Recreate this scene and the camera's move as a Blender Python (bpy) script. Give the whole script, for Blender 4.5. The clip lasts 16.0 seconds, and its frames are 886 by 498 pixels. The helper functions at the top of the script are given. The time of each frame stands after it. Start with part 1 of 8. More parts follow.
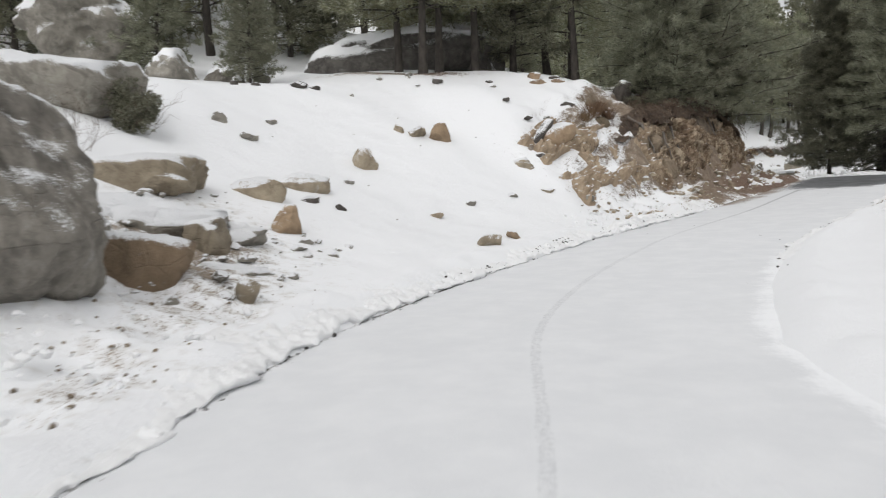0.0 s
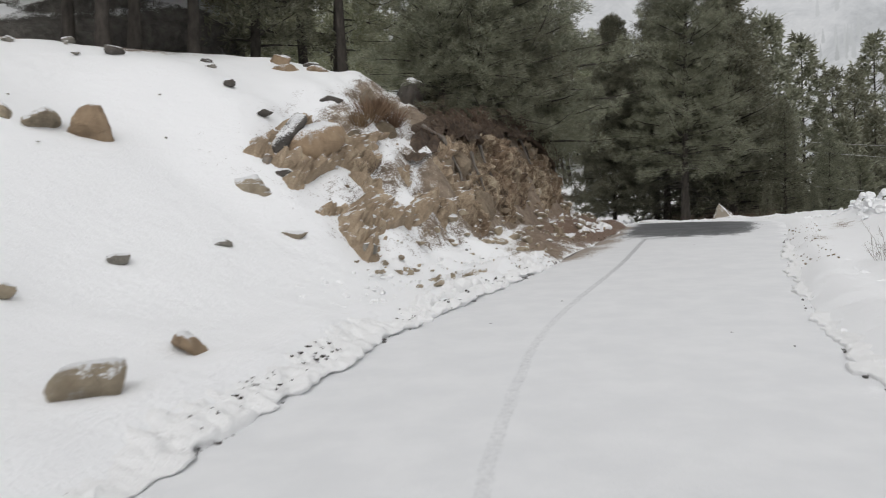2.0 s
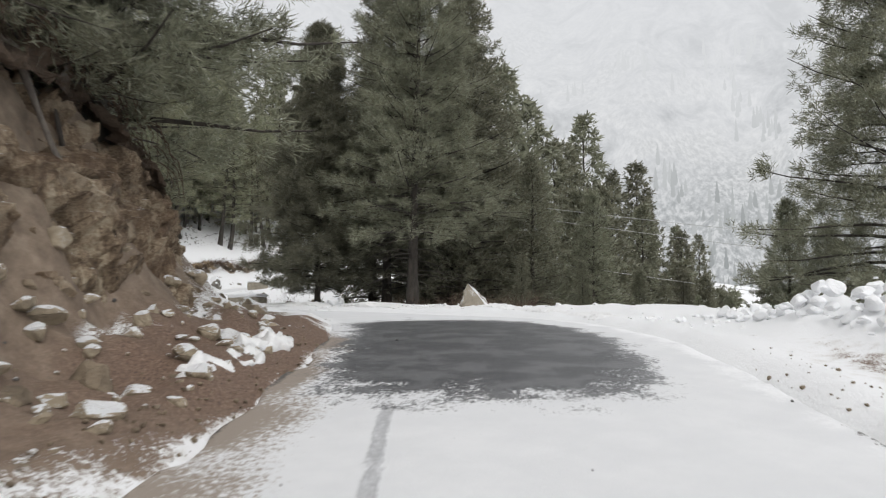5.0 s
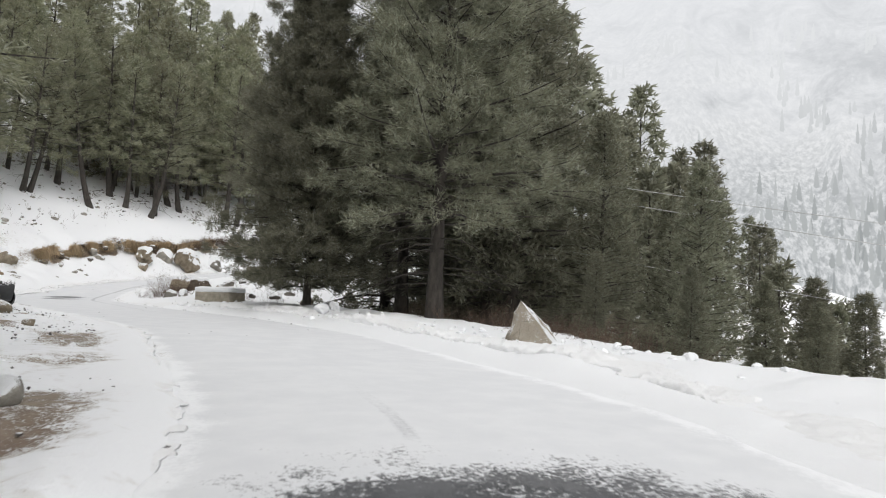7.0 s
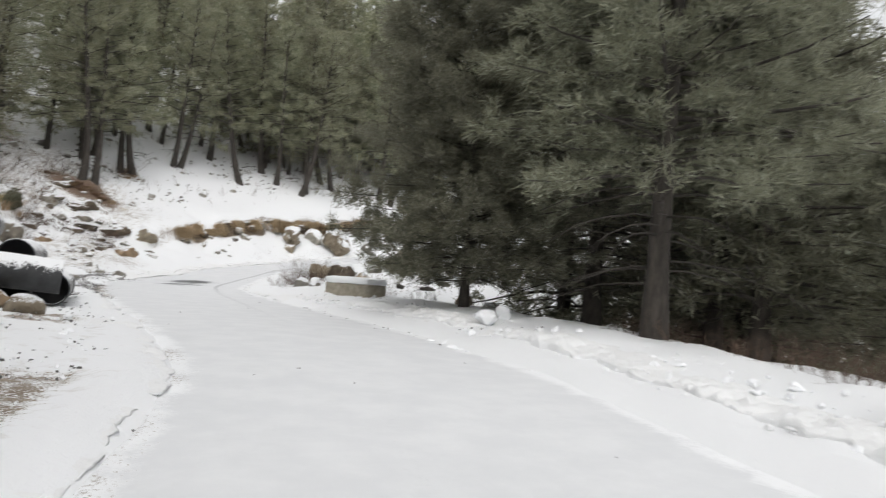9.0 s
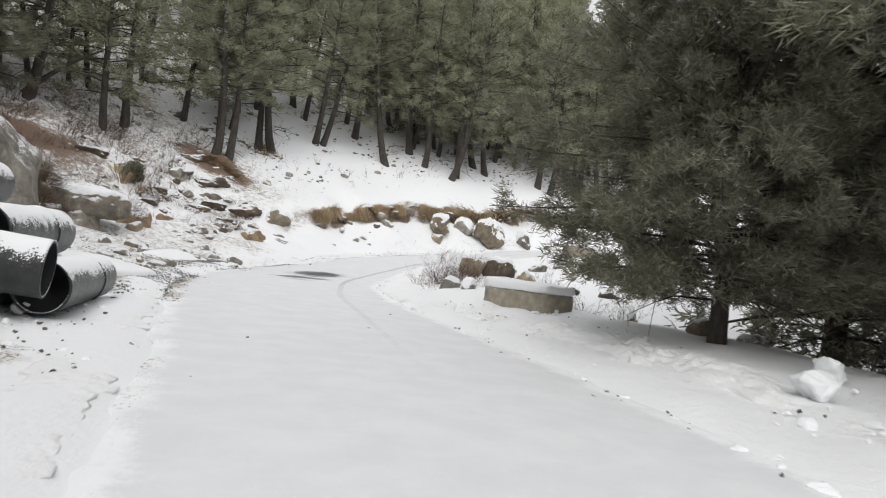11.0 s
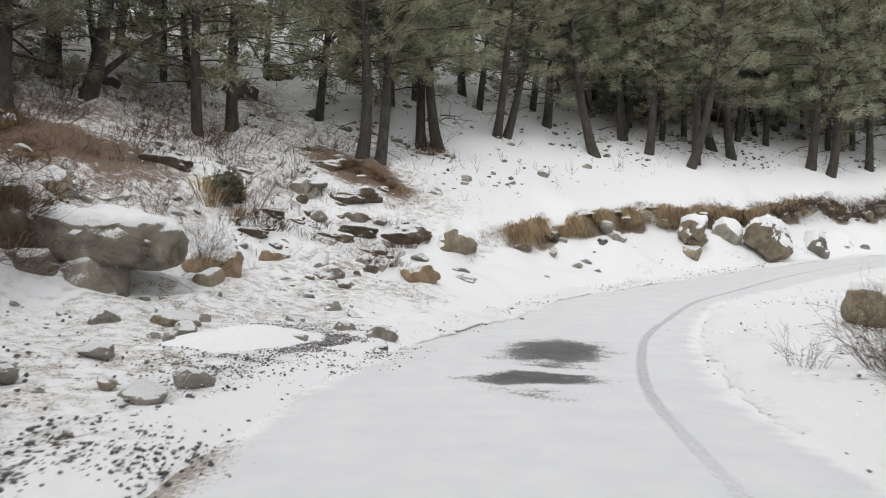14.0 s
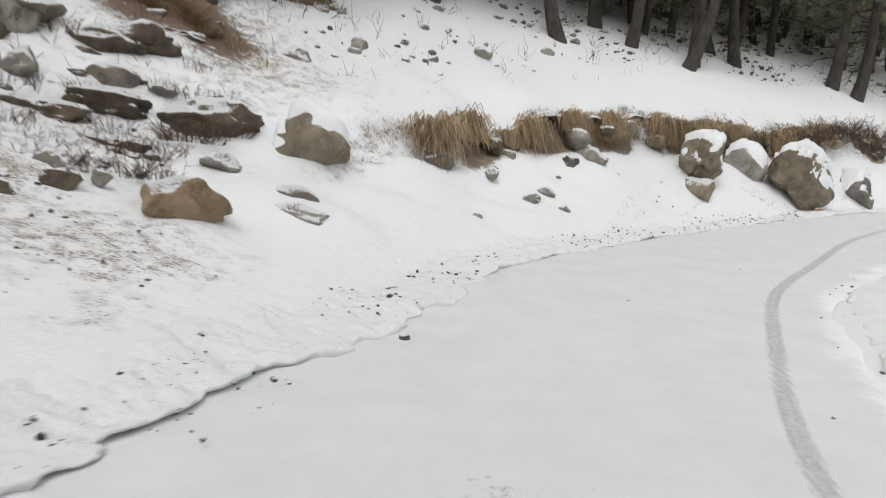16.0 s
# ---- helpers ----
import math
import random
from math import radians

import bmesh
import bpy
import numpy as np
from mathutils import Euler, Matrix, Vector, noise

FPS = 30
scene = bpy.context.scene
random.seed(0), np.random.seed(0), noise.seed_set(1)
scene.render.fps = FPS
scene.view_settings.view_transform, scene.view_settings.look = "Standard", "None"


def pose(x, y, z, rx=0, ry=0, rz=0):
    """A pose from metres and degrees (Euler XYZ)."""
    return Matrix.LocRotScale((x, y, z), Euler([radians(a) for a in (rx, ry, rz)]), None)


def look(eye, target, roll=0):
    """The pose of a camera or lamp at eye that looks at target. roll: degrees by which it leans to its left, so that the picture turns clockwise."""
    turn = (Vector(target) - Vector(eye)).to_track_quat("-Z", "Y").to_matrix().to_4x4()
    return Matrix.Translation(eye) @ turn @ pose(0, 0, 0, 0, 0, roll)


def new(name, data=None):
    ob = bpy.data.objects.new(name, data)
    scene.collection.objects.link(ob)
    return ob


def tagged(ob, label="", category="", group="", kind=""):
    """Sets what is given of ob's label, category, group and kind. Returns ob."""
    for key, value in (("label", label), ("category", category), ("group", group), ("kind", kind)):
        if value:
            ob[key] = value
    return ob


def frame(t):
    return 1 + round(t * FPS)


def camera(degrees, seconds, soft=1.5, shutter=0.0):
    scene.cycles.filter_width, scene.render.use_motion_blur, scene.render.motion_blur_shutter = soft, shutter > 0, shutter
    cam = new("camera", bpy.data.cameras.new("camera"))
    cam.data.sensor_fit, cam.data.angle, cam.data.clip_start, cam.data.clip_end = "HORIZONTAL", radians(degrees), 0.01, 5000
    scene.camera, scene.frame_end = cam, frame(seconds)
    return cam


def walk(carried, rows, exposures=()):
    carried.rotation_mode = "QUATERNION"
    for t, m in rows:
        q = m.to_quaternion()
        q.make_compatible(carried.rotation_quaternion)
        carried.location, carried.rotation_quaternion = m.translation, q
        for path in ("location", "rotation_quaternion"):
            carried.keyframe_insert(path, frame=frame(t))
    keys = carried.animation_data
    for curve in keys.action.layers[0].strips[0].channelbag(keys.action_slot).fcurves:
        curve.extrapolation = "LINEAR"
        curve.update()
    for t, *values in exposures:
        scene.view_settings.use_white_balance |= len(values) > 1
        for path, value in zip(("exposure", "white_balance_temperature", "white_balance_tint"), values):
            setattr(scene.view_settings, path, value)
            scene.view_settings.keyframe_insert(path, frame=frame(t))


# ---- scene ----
cam = camera(62.1, 16.0, soft=1.1, shutter=0.25)
PATH = [
    (0, (0.02, 0.031, 1.41), (0.008, 2.028, 1.304), -1.6),
    (0.5, (0.182, 2.617, 1.448), (0.334, 4.609, 1.347), -1.3),
    (1, (0.505, 4.842, 1.431), (0.819, 6.815, 1.345), -1.4),
    (1.5, (0.931, 6.96, 1.474), (1.434, 8.895, 1.423), -1.3),
    (2, (1.562, 8.93, 1.56), (2.168, 10.836, 1.565), -1.3),
    (2.5, (2.383, 10.967, 1.641), (3.186, 12.798, 1.699), -2.5),
    (3, (3.337, 12.96, 1.783), (4.242, 14.738, 1.922), -3.0),
    (3.5, (4.497, 14.979, 1.943), (5.476, 16.715, 2.111), -3.2),
    (4, (5.696, 16.761, 2.066), (6.794, 18.423, 2.244), -2.3),
    (4.5, (7.035, 18.446, 2.213), (8.248, 20.025, 2.393), -1.1),
    (5, (8.427, 19.992, 2.41), (9.711, 21.515, 2.591), -0.1),
    (5.2, (8.978, 20.572, 2.49), (10.282, 22.076, 2.682), 0.6),
    (7.3, (14.376, 27.462, 3.469), (15.576, 29.057, 3.589), 2.2),
    (7.5, (14.76, 28.048, 3.509), (15.944, 29.655, 3.622), 2.2),
    (8, (15.538, 29.541, 3.592), (16.659, 31.194, 3.695), 2.5),
    (8.5, (16.209, 30.961, 3.655), (17.257, 32.663, 3.739), 2.9),
    (9, (16.813, 32.546, 3.689), (17.679, 34.347, 3.759), 3.8),
    (9.2, (17.024, 33.137, 3.688), (17.76, 34.997, 3.727), 4.7),
    (11.3, (18.539, 39.838, 3.814), (18.979, 41.789, 3.835), 6.0),
    (11.5, (18.617, 40.573, 3.846), (18.998, 42.536, 3.873), 5.7),
    (12, (18.624, 42.585, 3.893), (18.894, 44.566, 3.943), 4.3),
    (12.5, (18.567, 44.724, 3.947), (18.748, 46.715, 4.005), 3.7),
    (13, (18.535, 46.861, 3.968), (18.642, 48.857, 4.023), 2.8),
    (13.5, (18.568, 49.059, 3.97), (18.626, 51.058, 4.017), 1.9),
    (14, (18.58, 51.149, 4.002), (18.616, 53.148, 4.043), 1.7),
    (14.5, (18.702, 53.518, 4.062), (18.726, 55.517, 4.106), 1.7),
    (15, (18.975, 56.052, 4.035), (19.099, 58.048, 4.06), 1.5),
    (15.5, (19.427, 58.399, 4.029), (19.644, 60.387, 3.991), 1.6),
    (16, (20.07, 60.629, 4.06), (20.306, 62.609, 3.904), 5.3),
]
walk(cam, [(t, look(eye, target, roll)) for t, eye, target, roll in PATH],
     [(0.0, -0.24), (1.5, -0.38), (3.0, -0.38), (4.0, -0.27), (5.0, -0.06), (7.5, 0.08), (8.5, 0.12), (12.0, 0.17), (14.0, 0.08), (16.0, -0.02)])

# ---- world: an overcast winter sky with light snowfall cloud ----
world = bpy.data.worlds.new("overcast_sky")
scene.world = world
world.use_nodes = True
wn, wl = world.node_tree.nodes, world.node_tree.links
sky = wn.new("ShaderNodeTexSky")
sky.sky_type, sky.sun_disc = "NISHITA", False
sky.sun_elevation, sky.sun_rotation, sky.dust_density, sky.air_density = radians(38), radians(200), 6.0, 1.0
grey = wn.new("ShaderNodeHueSaturation")
grey.inputs["Saturation"].default_value = 0.12
wl.new(sky.outputs[0], grey.inputs["Color"])
clouds = wn.new("ShaderNodeMix")
clouds.data_type = "RGBA"
clouds.inputs["Factor"].default_value = 0.96
clouds.inputs["B"].default_value = (0.818, 0.818, 0.826, 1)
wl.new(grey.outputs[0], clouds.inputs["A"])
wl.new(clouds.outputs["Result"], wn["Background"].inputs["Color"])
wn["Background"].inputs["Strength"].default_value = 1.0
sun = new("sun", bpy.data.lights.new("sun", "SUN"))
sun.data.energy, sun.data.angle, sun.data.color = 0.5, radians(25), (1.0, 0.97, 0.93)
sun.matrix_world = look((0, 0, 60), (18, 40, 0))

# ---- materials ----
def start(name):
    m = bpy.data.materials.new(name)
    m.use_nodes = True
    nt = m.node_tree
    return m, nt, nt.nodes["Principled BSDF"]


def node(nt, kind, **given):
    n = nt.nodes.new("ShaderNode" + kind)
    for key, value in given.items():
        n.inputs[key.replace("_", " ")].default_value = value
    return n


def grain(nt, scale, detail=4.0, rough=0.6, world_size=True, distortion=0.0):
    n = node(nt, "TexNoise", Scale=scale, Detail=detail, Roughness=rough, Distortion=distortion)
    if world_size:
        g = nt.nodes.new("ShaderNodeNewGeometry")
        nt.links.new(g.outputs["Position"], n.inputs["Vector"])
    else:
        g = nt.nodes.new("ShaderNodeTexCoord")
        nt.links.new(g.outputs["Object"], n.inputs["Vector"])
    return n.outputs["Fac"]


def ramp(nt, value, stops):
    n = nt.nodes.new("ShaderNodeValToRGB")
    e = n.color_ramp.elements
    while len(e) < len(stops):
        e.new(0.5)
    for k, (at, colour) in enumerate(stops):
        e[k].position = at
        e[k].color = (*colour, 1) if not isinstance(colour, (int, float)) else (colour, colour, colour, 1)
    nt.links.new(value, n.inputs[0])
    return n.outputs[0]


def calc(nt, op, a, b=0.0, clamp=False):
    n = nt.nodes.new("ShaderNodeMath")
    n.operation, n.use_clamp = op, clamp
    for k, v in enumerate((a, b)):
        if isinstance(v, (int, float)):
            n.inputs[k].default_value = v
        else:
            nt.links.new(v, n.inputs[k])
    return n.outputs[0]


def blend(nt, fac, a, b):
    n = nt.nodes.new("ShaderNodeMix")
    n.data_type = "RGBA"
    for key, v in (("Factor", fac), ("A", a), ("B", b)):
        if isinstance(v, tuple):
            n.inputs[key].default_value = (*v, 1)
        elif isinstance(v, (int, float)):
            n.inputs[key].default_value = v
        else:
            nt.links.new(v, n.inputs[key])
    return n.outputs["Result"]


def bump(nt, bsdf, height, strength, distance):
    n = node(nt, "Bump", Strength=strength, Distance=distance)
    nt.links.new(height, n.inputs["Height"])
    nt.links.new(n.outputs[0], bsdf.inputs["Normal"])


def facing_up(nt):
    g = nt.nodes.new("ShaderNodeNewGeometry")
    x = nt.nodes.new("ShaderNodeSeparateXYZ")
    nt.links.new(g.outputs["Normal"], x.inputs[0])
    return x.outputs["Z"]


def attribute(nt, name):
    n = nt.nodes.new("ShaderNodeAttribute")
    n.attribute_name = name
    return n.outputs["Fac"]


def threshold(nt, value, lo, hi):
    n = nt.nodes.new("ShaderNodeMapRange")
    n.inputs["From Min"].default_value, n.inputs["From Max"].default_value = lo, hi
    n.interpolation_type = "SMOOTHSTEP"
    nt.links.new(value, n.inputs["Value"])
    return n.outputs[0]


SNOW = (0.86, 0.87, 0.885)


def make_ground():
    m, nt, b = start("snowy_ground")
    big, mid, fine = grain(nt, 0.7), grain(nt, 5.0, 6, 0.65), grain(nt, 38.0, 5, 0.7)
    soil = ramp(nt, mid, [(0.25, (0.10, 0.075, 0.055)), (0.5, (0.22, 0.17, 0.125)), (0.75, (0.36, 0.30, 0.23))])
    litter = ramp(nt, fine, [(0.28, (0.05, 0.034, 0.026)), (0.52, (0.17, 0.108, 0.076)), (0.75, (0.34, 0.255, 0.195))])
    earth = blend(nt, attribute(nt, "litter"), soil, litter)
    # steep faces, thin places and littered places lose their snow
    steep = threshold(nt, calc(nt, "SUBTRACT", calc(nt, "ADD", facing_up(nt), calc(nt, "ADD", calc(nt, "MULTIPLY", calc(nt, "SUBTRACT", mid, 0.5), 0.6), calc(nt, "MULTIPLY", calc(nt, "SUBTRACT", fine, 0.5), 0.9))), calc(nt, "MULTIPLY", attribute(nt, "earth"), 0.3)), 0.60, 0.50)
    thin = threshold(nt, calc(nt, "ADD", calc(nt, "ADD", calc(nt, "MULTIPLY", fine, 0.52), calc(nt, "MULTIPLY", big, 0.14)), calc(nt, "ADD", calc(nt, "MULTIPLY", mid, 0.34), attribute(nt, "thin"))), 0.785, 0.83)
    bare = calc(nt, "MAXIMUM", steep, thin)
    dirty = calc(nt, "MULTIPLY", threshold(nt, calc(nt, "ADD", calc(nt, "MULTIPLY", mid, 0.9), calc(nt, "MULTIPLY", attribute(nt, "thin"), 1.0)), 0.62, 0.8), 0.5)
    snow = blend(nt, dirty, SNOW, (0.62, 0.60, 0.565))
    nt.links.new(blend(nt, bare, snow, earth), b.inputs["Base Color"])
    b.inputs["Roughness"].default_value = 0.8
    h = calc(nt, "ADD", calc(nt, "MULTIPLY", fine, 0.5), calc(nt, "ADD", mid, calc(nt, "MULTIPLY", bare, -0.4)))
    bump(nt, b, h, 0.5, 0.06)
    return m


def make_road():
    m, nt, b = start("snowy_asphalt")
    mid, fine, grit = grain(nt, 2.2, 5), grain(nt, 24.0, 6, 0.7), grain(nt, 160.0, 3)
    tar = ramp(nt, grit, [(0.3, (0.035, 0.037, 0.042)), (0.7, (0.085, 0.088, 0.095))])
    wet = blend(nt, threshold(nt, mid, 0.45, 0.62), tar, (0.12, 0.123, 0.13))
    edge = calc(nt, "ADD", attribute(nt, "bare"), calc(nt, "ADD", calc(nt, "MULTIPLY", calc(nt, "SUBTRACT", fine, 0.5), 1.2), calc(nt, "MULTIPLY", calc(nt, "SUBTRACT", mid, 0.5), 1.1)))
    bare = threshold(nt, edge, 0.44, 0.68)
    press = threshold(nt, calc(nt, "ADD", attribute(nt, "track"), calc(nt, "MULTIPLY", calc(nt, "SUBTRACT", fine, 0.5), 0.9)), 0.25, 0.95)
    dust = blend(nt, threshold(nt, mid, 0.3, 0.75), (0.70, 0.711, 0.728), (0.755, 0.764, 0.778))
    verge = threshold(nt, calc(nt, "ADD", attribute(nt, "fade"), calc(nt, "ADD", calc(nt, "MULTIPLY", calc(nt, "SUBTRACT", fine, 0.5), 0.9), calc(nt, "MULTIPLY", calc(nt, "SUBTRACT", mid, 0.5), 1.2))), 0.3, 0.8)
    dust = blend(nt, verge, dust, SNOW)
    dirt = blend(nt, threshold(nt, calc(nt, "ADD", attribute(nt, "dirt"), calc(nt, "MULTIPLY", calc(nt, "SUBTRACT", fine, 0.5), 1.6)), 0.45, 0.75), dust, (0.31, 0.265, 0.225))
    # dark edge line: bared ground together with painted shade of the gap under the snow
    rim = threshold(nt, calc(nt, "ADD", attribute(nt, "rim"), calc(nt, "MULTIPLY", calc(nt, "SUBTRACT", fine, 0.5), 1.5)), 0.55, 0.7)
    dirt = blend(nt, rim, dirt, (0.10, 0.092, 0.085))
    snow = blend(nt, calc(nt, "MULTIPLY", press, 0.75), dirt, (0.28, 0.285, 0.30))
    nt.links.new(blend(nt, bare, snow, wet), b.inputs["Base Color"])
    nt.links.new(calc(nt, "SUBTRACT", 0.85, calc(nt, "MULTIPLY", bare, 0.4)), b.inputs["Roughness"])
    bump(nt, b, calc(nt, "ADD", calc(nt, "MULTIPLY", grit, 0.3), calc(nt, "SUBTRACT", fine, calc(nt, "ADD", bare, press))), 0.35, 0.02)
    return m


def make_rock(name, dark, light, snowy=0.62, streaks=0.0):
    m, nt, b = start(name)
    mid, fine = grain(nt, 3.5, 6, 0.65), grain(nt, 45.0, 5, 0.7)
    info = nt.nodes.new("ShaderNodeObjectInfo")
    body = ramp(nt, mid, [(0.28, dark), (0.5, tuple((p + q) / 2 for p, q in zip(dark, light))), (0.72, light)])
    blotch = grain(nt, 1.7, 7, 0.72, distortion=0.6)
    body = blend(nt, calc(nt, "MULTIPLY", fine, 0.5), body, tuple(c * 0.55 for c in dark))
    body = blend(nt, calc(nt, "MULTIPLY", threshold(nt, blotch, 0.5, 0.62), 0.55), body, tuple(0.5 * c for c in dark))
    body = blend(nt, calc(nt, "MULTIPLY", threshold(nt, blotch, 0.42, 0.32), 0.5), body, tuple(min(0.6, 1.25 * sum(light) / 3) * w for w in (1.02, 1.0, 0.95)))
    if streaks:
        place = nt.nodes.new("ShaderNodeNewGeometry")
        pull = nt.nodes.new("ShaderNodeMapping")
        pull.inputs["Scale"].default_value = (1, 1, 0.1)
        nt.links.new(place.outputs["Position"], pull.inputs[0])
        run = node(nt, "TexNoise", Scale=5.5, Detail=6.0, Roughness=0.7)
        nt.links.new(pull.outputs[0], run.inputs["Vector"])
        body = blend(nt, calc(nt, "MULTIPLY", threshold(nt, run.outputs["Fac"], 0.5, 0.62), streaks), body, tuple(min(0.6, 1.35 * c) for c in light))
        body = blend(nt, calc(nt, "MULTIPLY", threshold(nt, run.outputs["Fac"], 0.46, 0.36), streaks), body, tuple(0.5 * c for c in dark))
    tint = node(nt, "HueSaturation")
    nt.links.new(calc(nt, "ADD", 0.75, calc(nt, "MULTIPLY", info.outputs["Random"], 0.5)), tint.inputs["Value"])
    nt.links.new(body, tint.inputs["Color"])
    up = calc(nt, "ADD", facing_up(nt), calc(nt, "ADD", calc(nt, "MULTIPLY", calc(nt, "SUBTRACT", mid, 0.5), 0.7), calc(nt, "MULTIPLY", calc(nt, "SUBTRACT", fine, 0.5), 1.1)))
    cap = threshold(nt, up, snowy, snowy + 0.12)
    nt.links.new(blend(nt, cap, tint.outputs[0], SNOW), b.inputs["Base Color"])
    b.inputs["Roughness"].default_value = 0.85
    crack = node(nt, "TexVoronoi", Scale=2.6)
    crack.feature = "DISTANCE_TO_EDGE"
    g = nt.nodes.new("ShaderNodeNewGeometry")
    nt.links.new(g.outputs["Position"], crack.inputs["Vector"])
    seams = threshold(nt, crack.outputs["Distance"], 0.0, 0.03)
    bump(nt, b, calc(nt, "ADD", calc(nt, "ADD", mid, calc(nt, "MULTIPLY", fine, 0.5)), calc(nt, "MULTIPLY", seams, 0.25)), 0.85, 0.08)
    return m


def make_earth():
    """Cut subsoil: streaked down the face, crumbling, with pale and reddish patches."""
    m, nt, b = start("cut_earth")
    g = nt.nodes.new("ShaderNodeNewGeometry")
    q = nt.nodes.new("ShaderNodeMapping")
    q.inputs["Scale"].default_value = (1, 1, 0.28)
    nt.links.new(g.outputs["Position"], q.inputs[0])
    n = node(nt, "TexNoise", Scale=4.5, Detail=7.0, Roughness=0.7)
    nt.links.new(q.outputs[0], n.inputs["Vector"])
    streak, big, fine = n.outputs["Fac"], grain(nt, 0.9, 4), grain(nt, 30.0, 6, 0.75)
    body = ramp(nt, calc(nt, "ADD", calc(nt, "MULTIPLY", streak, 0.6), calc(nt, "MULTIPLY", fine, 0.4)), [(0.38, (0.05, 0.037, 0.027)), (0.455, (0.155, 0.109, 0.072)), (0.52, (0.305, 0.23, 0.155)), (0.585, (0.50, 0.42, 0.31))])
    red = blend(nt, 0.5, body, (0.19, 0.122, 0.078))
    sand = blend(nt, 0.5, body, (0.50, 0.39, 0.275))
    pale = threshold(nt, grain(nt, 1.9, 6, 0.7, distortion=0.5), 0.54, 0.64)
    body = blend(nt, calc(nt, "MULTIPLY", pale, 0.55), body, (0.44, 0.37, 0.275))
    col = blend(nt, attribute(nt, "sandy"), blend(nt, threshold(nt, big, 0.46, 0.62), body, red), sand)
    up = calc(nt, "ADD", facing_up(nt), calc(nt, "MULTIPLY", calc(nt, "SUBTRACT", fine, 0.5), 0.9))
    up = calc(nt, "ADD", up, calc(nt, "MULTIPLY", attribute(nt, "sandy"), 0.22))
    nt.links.new(blend(nt, threshold(nt, up, 0.95, 1.04), col, SNOW), b.inputs["Base Color"])
    b.inputs["Roughness"].default_value = 0.9
    bump(nt, b, calc(nt, "ADD", streak, calc(nt, "MULTIPLY", fine, 0.6)), 0.9, 0.08)
    return m


def make_plain(name, dark, light, scale, rough=0.8, relief=0.3, size=0.02, stretch=None, spec=0.5):
    m, nt, b = start(name)
    if stretch:
        c = nt.nodes.new("ShaderNodeTexCoord")
        q = nt.nodes.new("ShaderNodeMapping")
        q.inputs["Scale"].default_value = stretch
        nt.links.new(c.outputs["Object"], q.inputs[0])
        n = node(nt, "TexNoise", Scale=scale, Detail=6.0, Roughness=0.65)
        nt.links.new(q.outputs[0], n.inputs["Vector"])
        fac = n.outputs["Fac"]
    else:
        fac = grain(nt, scale, 6)
    nt.links.new(ramp(nt, fac, [(0.3, dark), (0.7, light)]), b.inputs["Base Color"])
    b.inputs["Roughness"].default_value = rough
    b.inputs["Specular IOR Level"].default_value = spec
    bump(nt, b, fac, relief, size)
    return m


def make_needles(name, dark, light, pale_share=0.0):
    m, nt, b = start(name)
    g = nt.nodes.new("ShaderNodeNewGeometry")
    info = nt.nodes.new("ShaderNodeObjectInfo")
    patch = grain(nt, 0.9, 3)
    fac = calc(nt, "ADD", calc(nt, "MULTIPLY", g.outputs["Random Per Island"], 0.55), calc(nt, "MULTIPLY", patch, 0.45))
    col = ramp(nt, fac, [(0.15, dark), (0.85, light)])
    # some blades, picked at random, are blended towards pale grey
    pale_blades = calc(nt, "MULTIPLY", threshold(nt, g.outputs["Random Per Island"], 0.62, 0.9), pale_share)
    col = blend(nt, pale_blades, col, (0.56, 0.575, 0.55))
    tint = node(nt, "HueSaturation")
    nt.links.new(calc(nt, "ADD", 0.8, calc(nt, "MULTIPLY", info.outputs["Random"], 0.4)), tint.inputs["Value"])
    nt.links.new(calc(nt, "ADD", 0.485, calc(nt, "MULTIPLY", info.outputs["Random"], 0.03)), tint.inputs["Hue"])
    nt.links.new(col, tint.inputs["Color"])
    nt.links.new(tint.outputs[0], b.inputs["Base Color"])
    b.inputs["Roughness"].default_value = 0.65
    b.inputs["Specular IOR Level"].default_value = 0.3
    glow = nt.nodes.new("ShaderNodeBsdfTranslucent")
    nt.links.new(tint.outputs[0], glow.inputs["Color"])
    both = nt.nodes.new("ShaderNodeMixShader")
    both.inputs[0].default_value = 0.48
    nt.links.new(b.outputs[0], both.inputs[1])
    nt.links.new(glow.outputs[0], both.inputs[2])
    nt.links.new(both.outputs[0], nt.nodes["Material Output"].inputs["Surface"])
    return m


def make_snow(name="packed_snow", colour=SNOW, relief=0.5):
    m, nt, b = start(name)
    mid, fine = grain(nt, 9.0, 5), grain(nt, 60.0, 4)
    nt.links.new(blend(nt, threshold(nt, mid, 0.55, 0.8), colour, tuple(c * 0.9 for c in colour)), b.inputs["Base Color"])
    b.inputs["Roughness"].default_value = 0.75
    bump(nt, b, calc(nt, "ADD", mid, calc(nt, "MULTIPLY", fine, 0.4)), relief, 0.03)
    return m


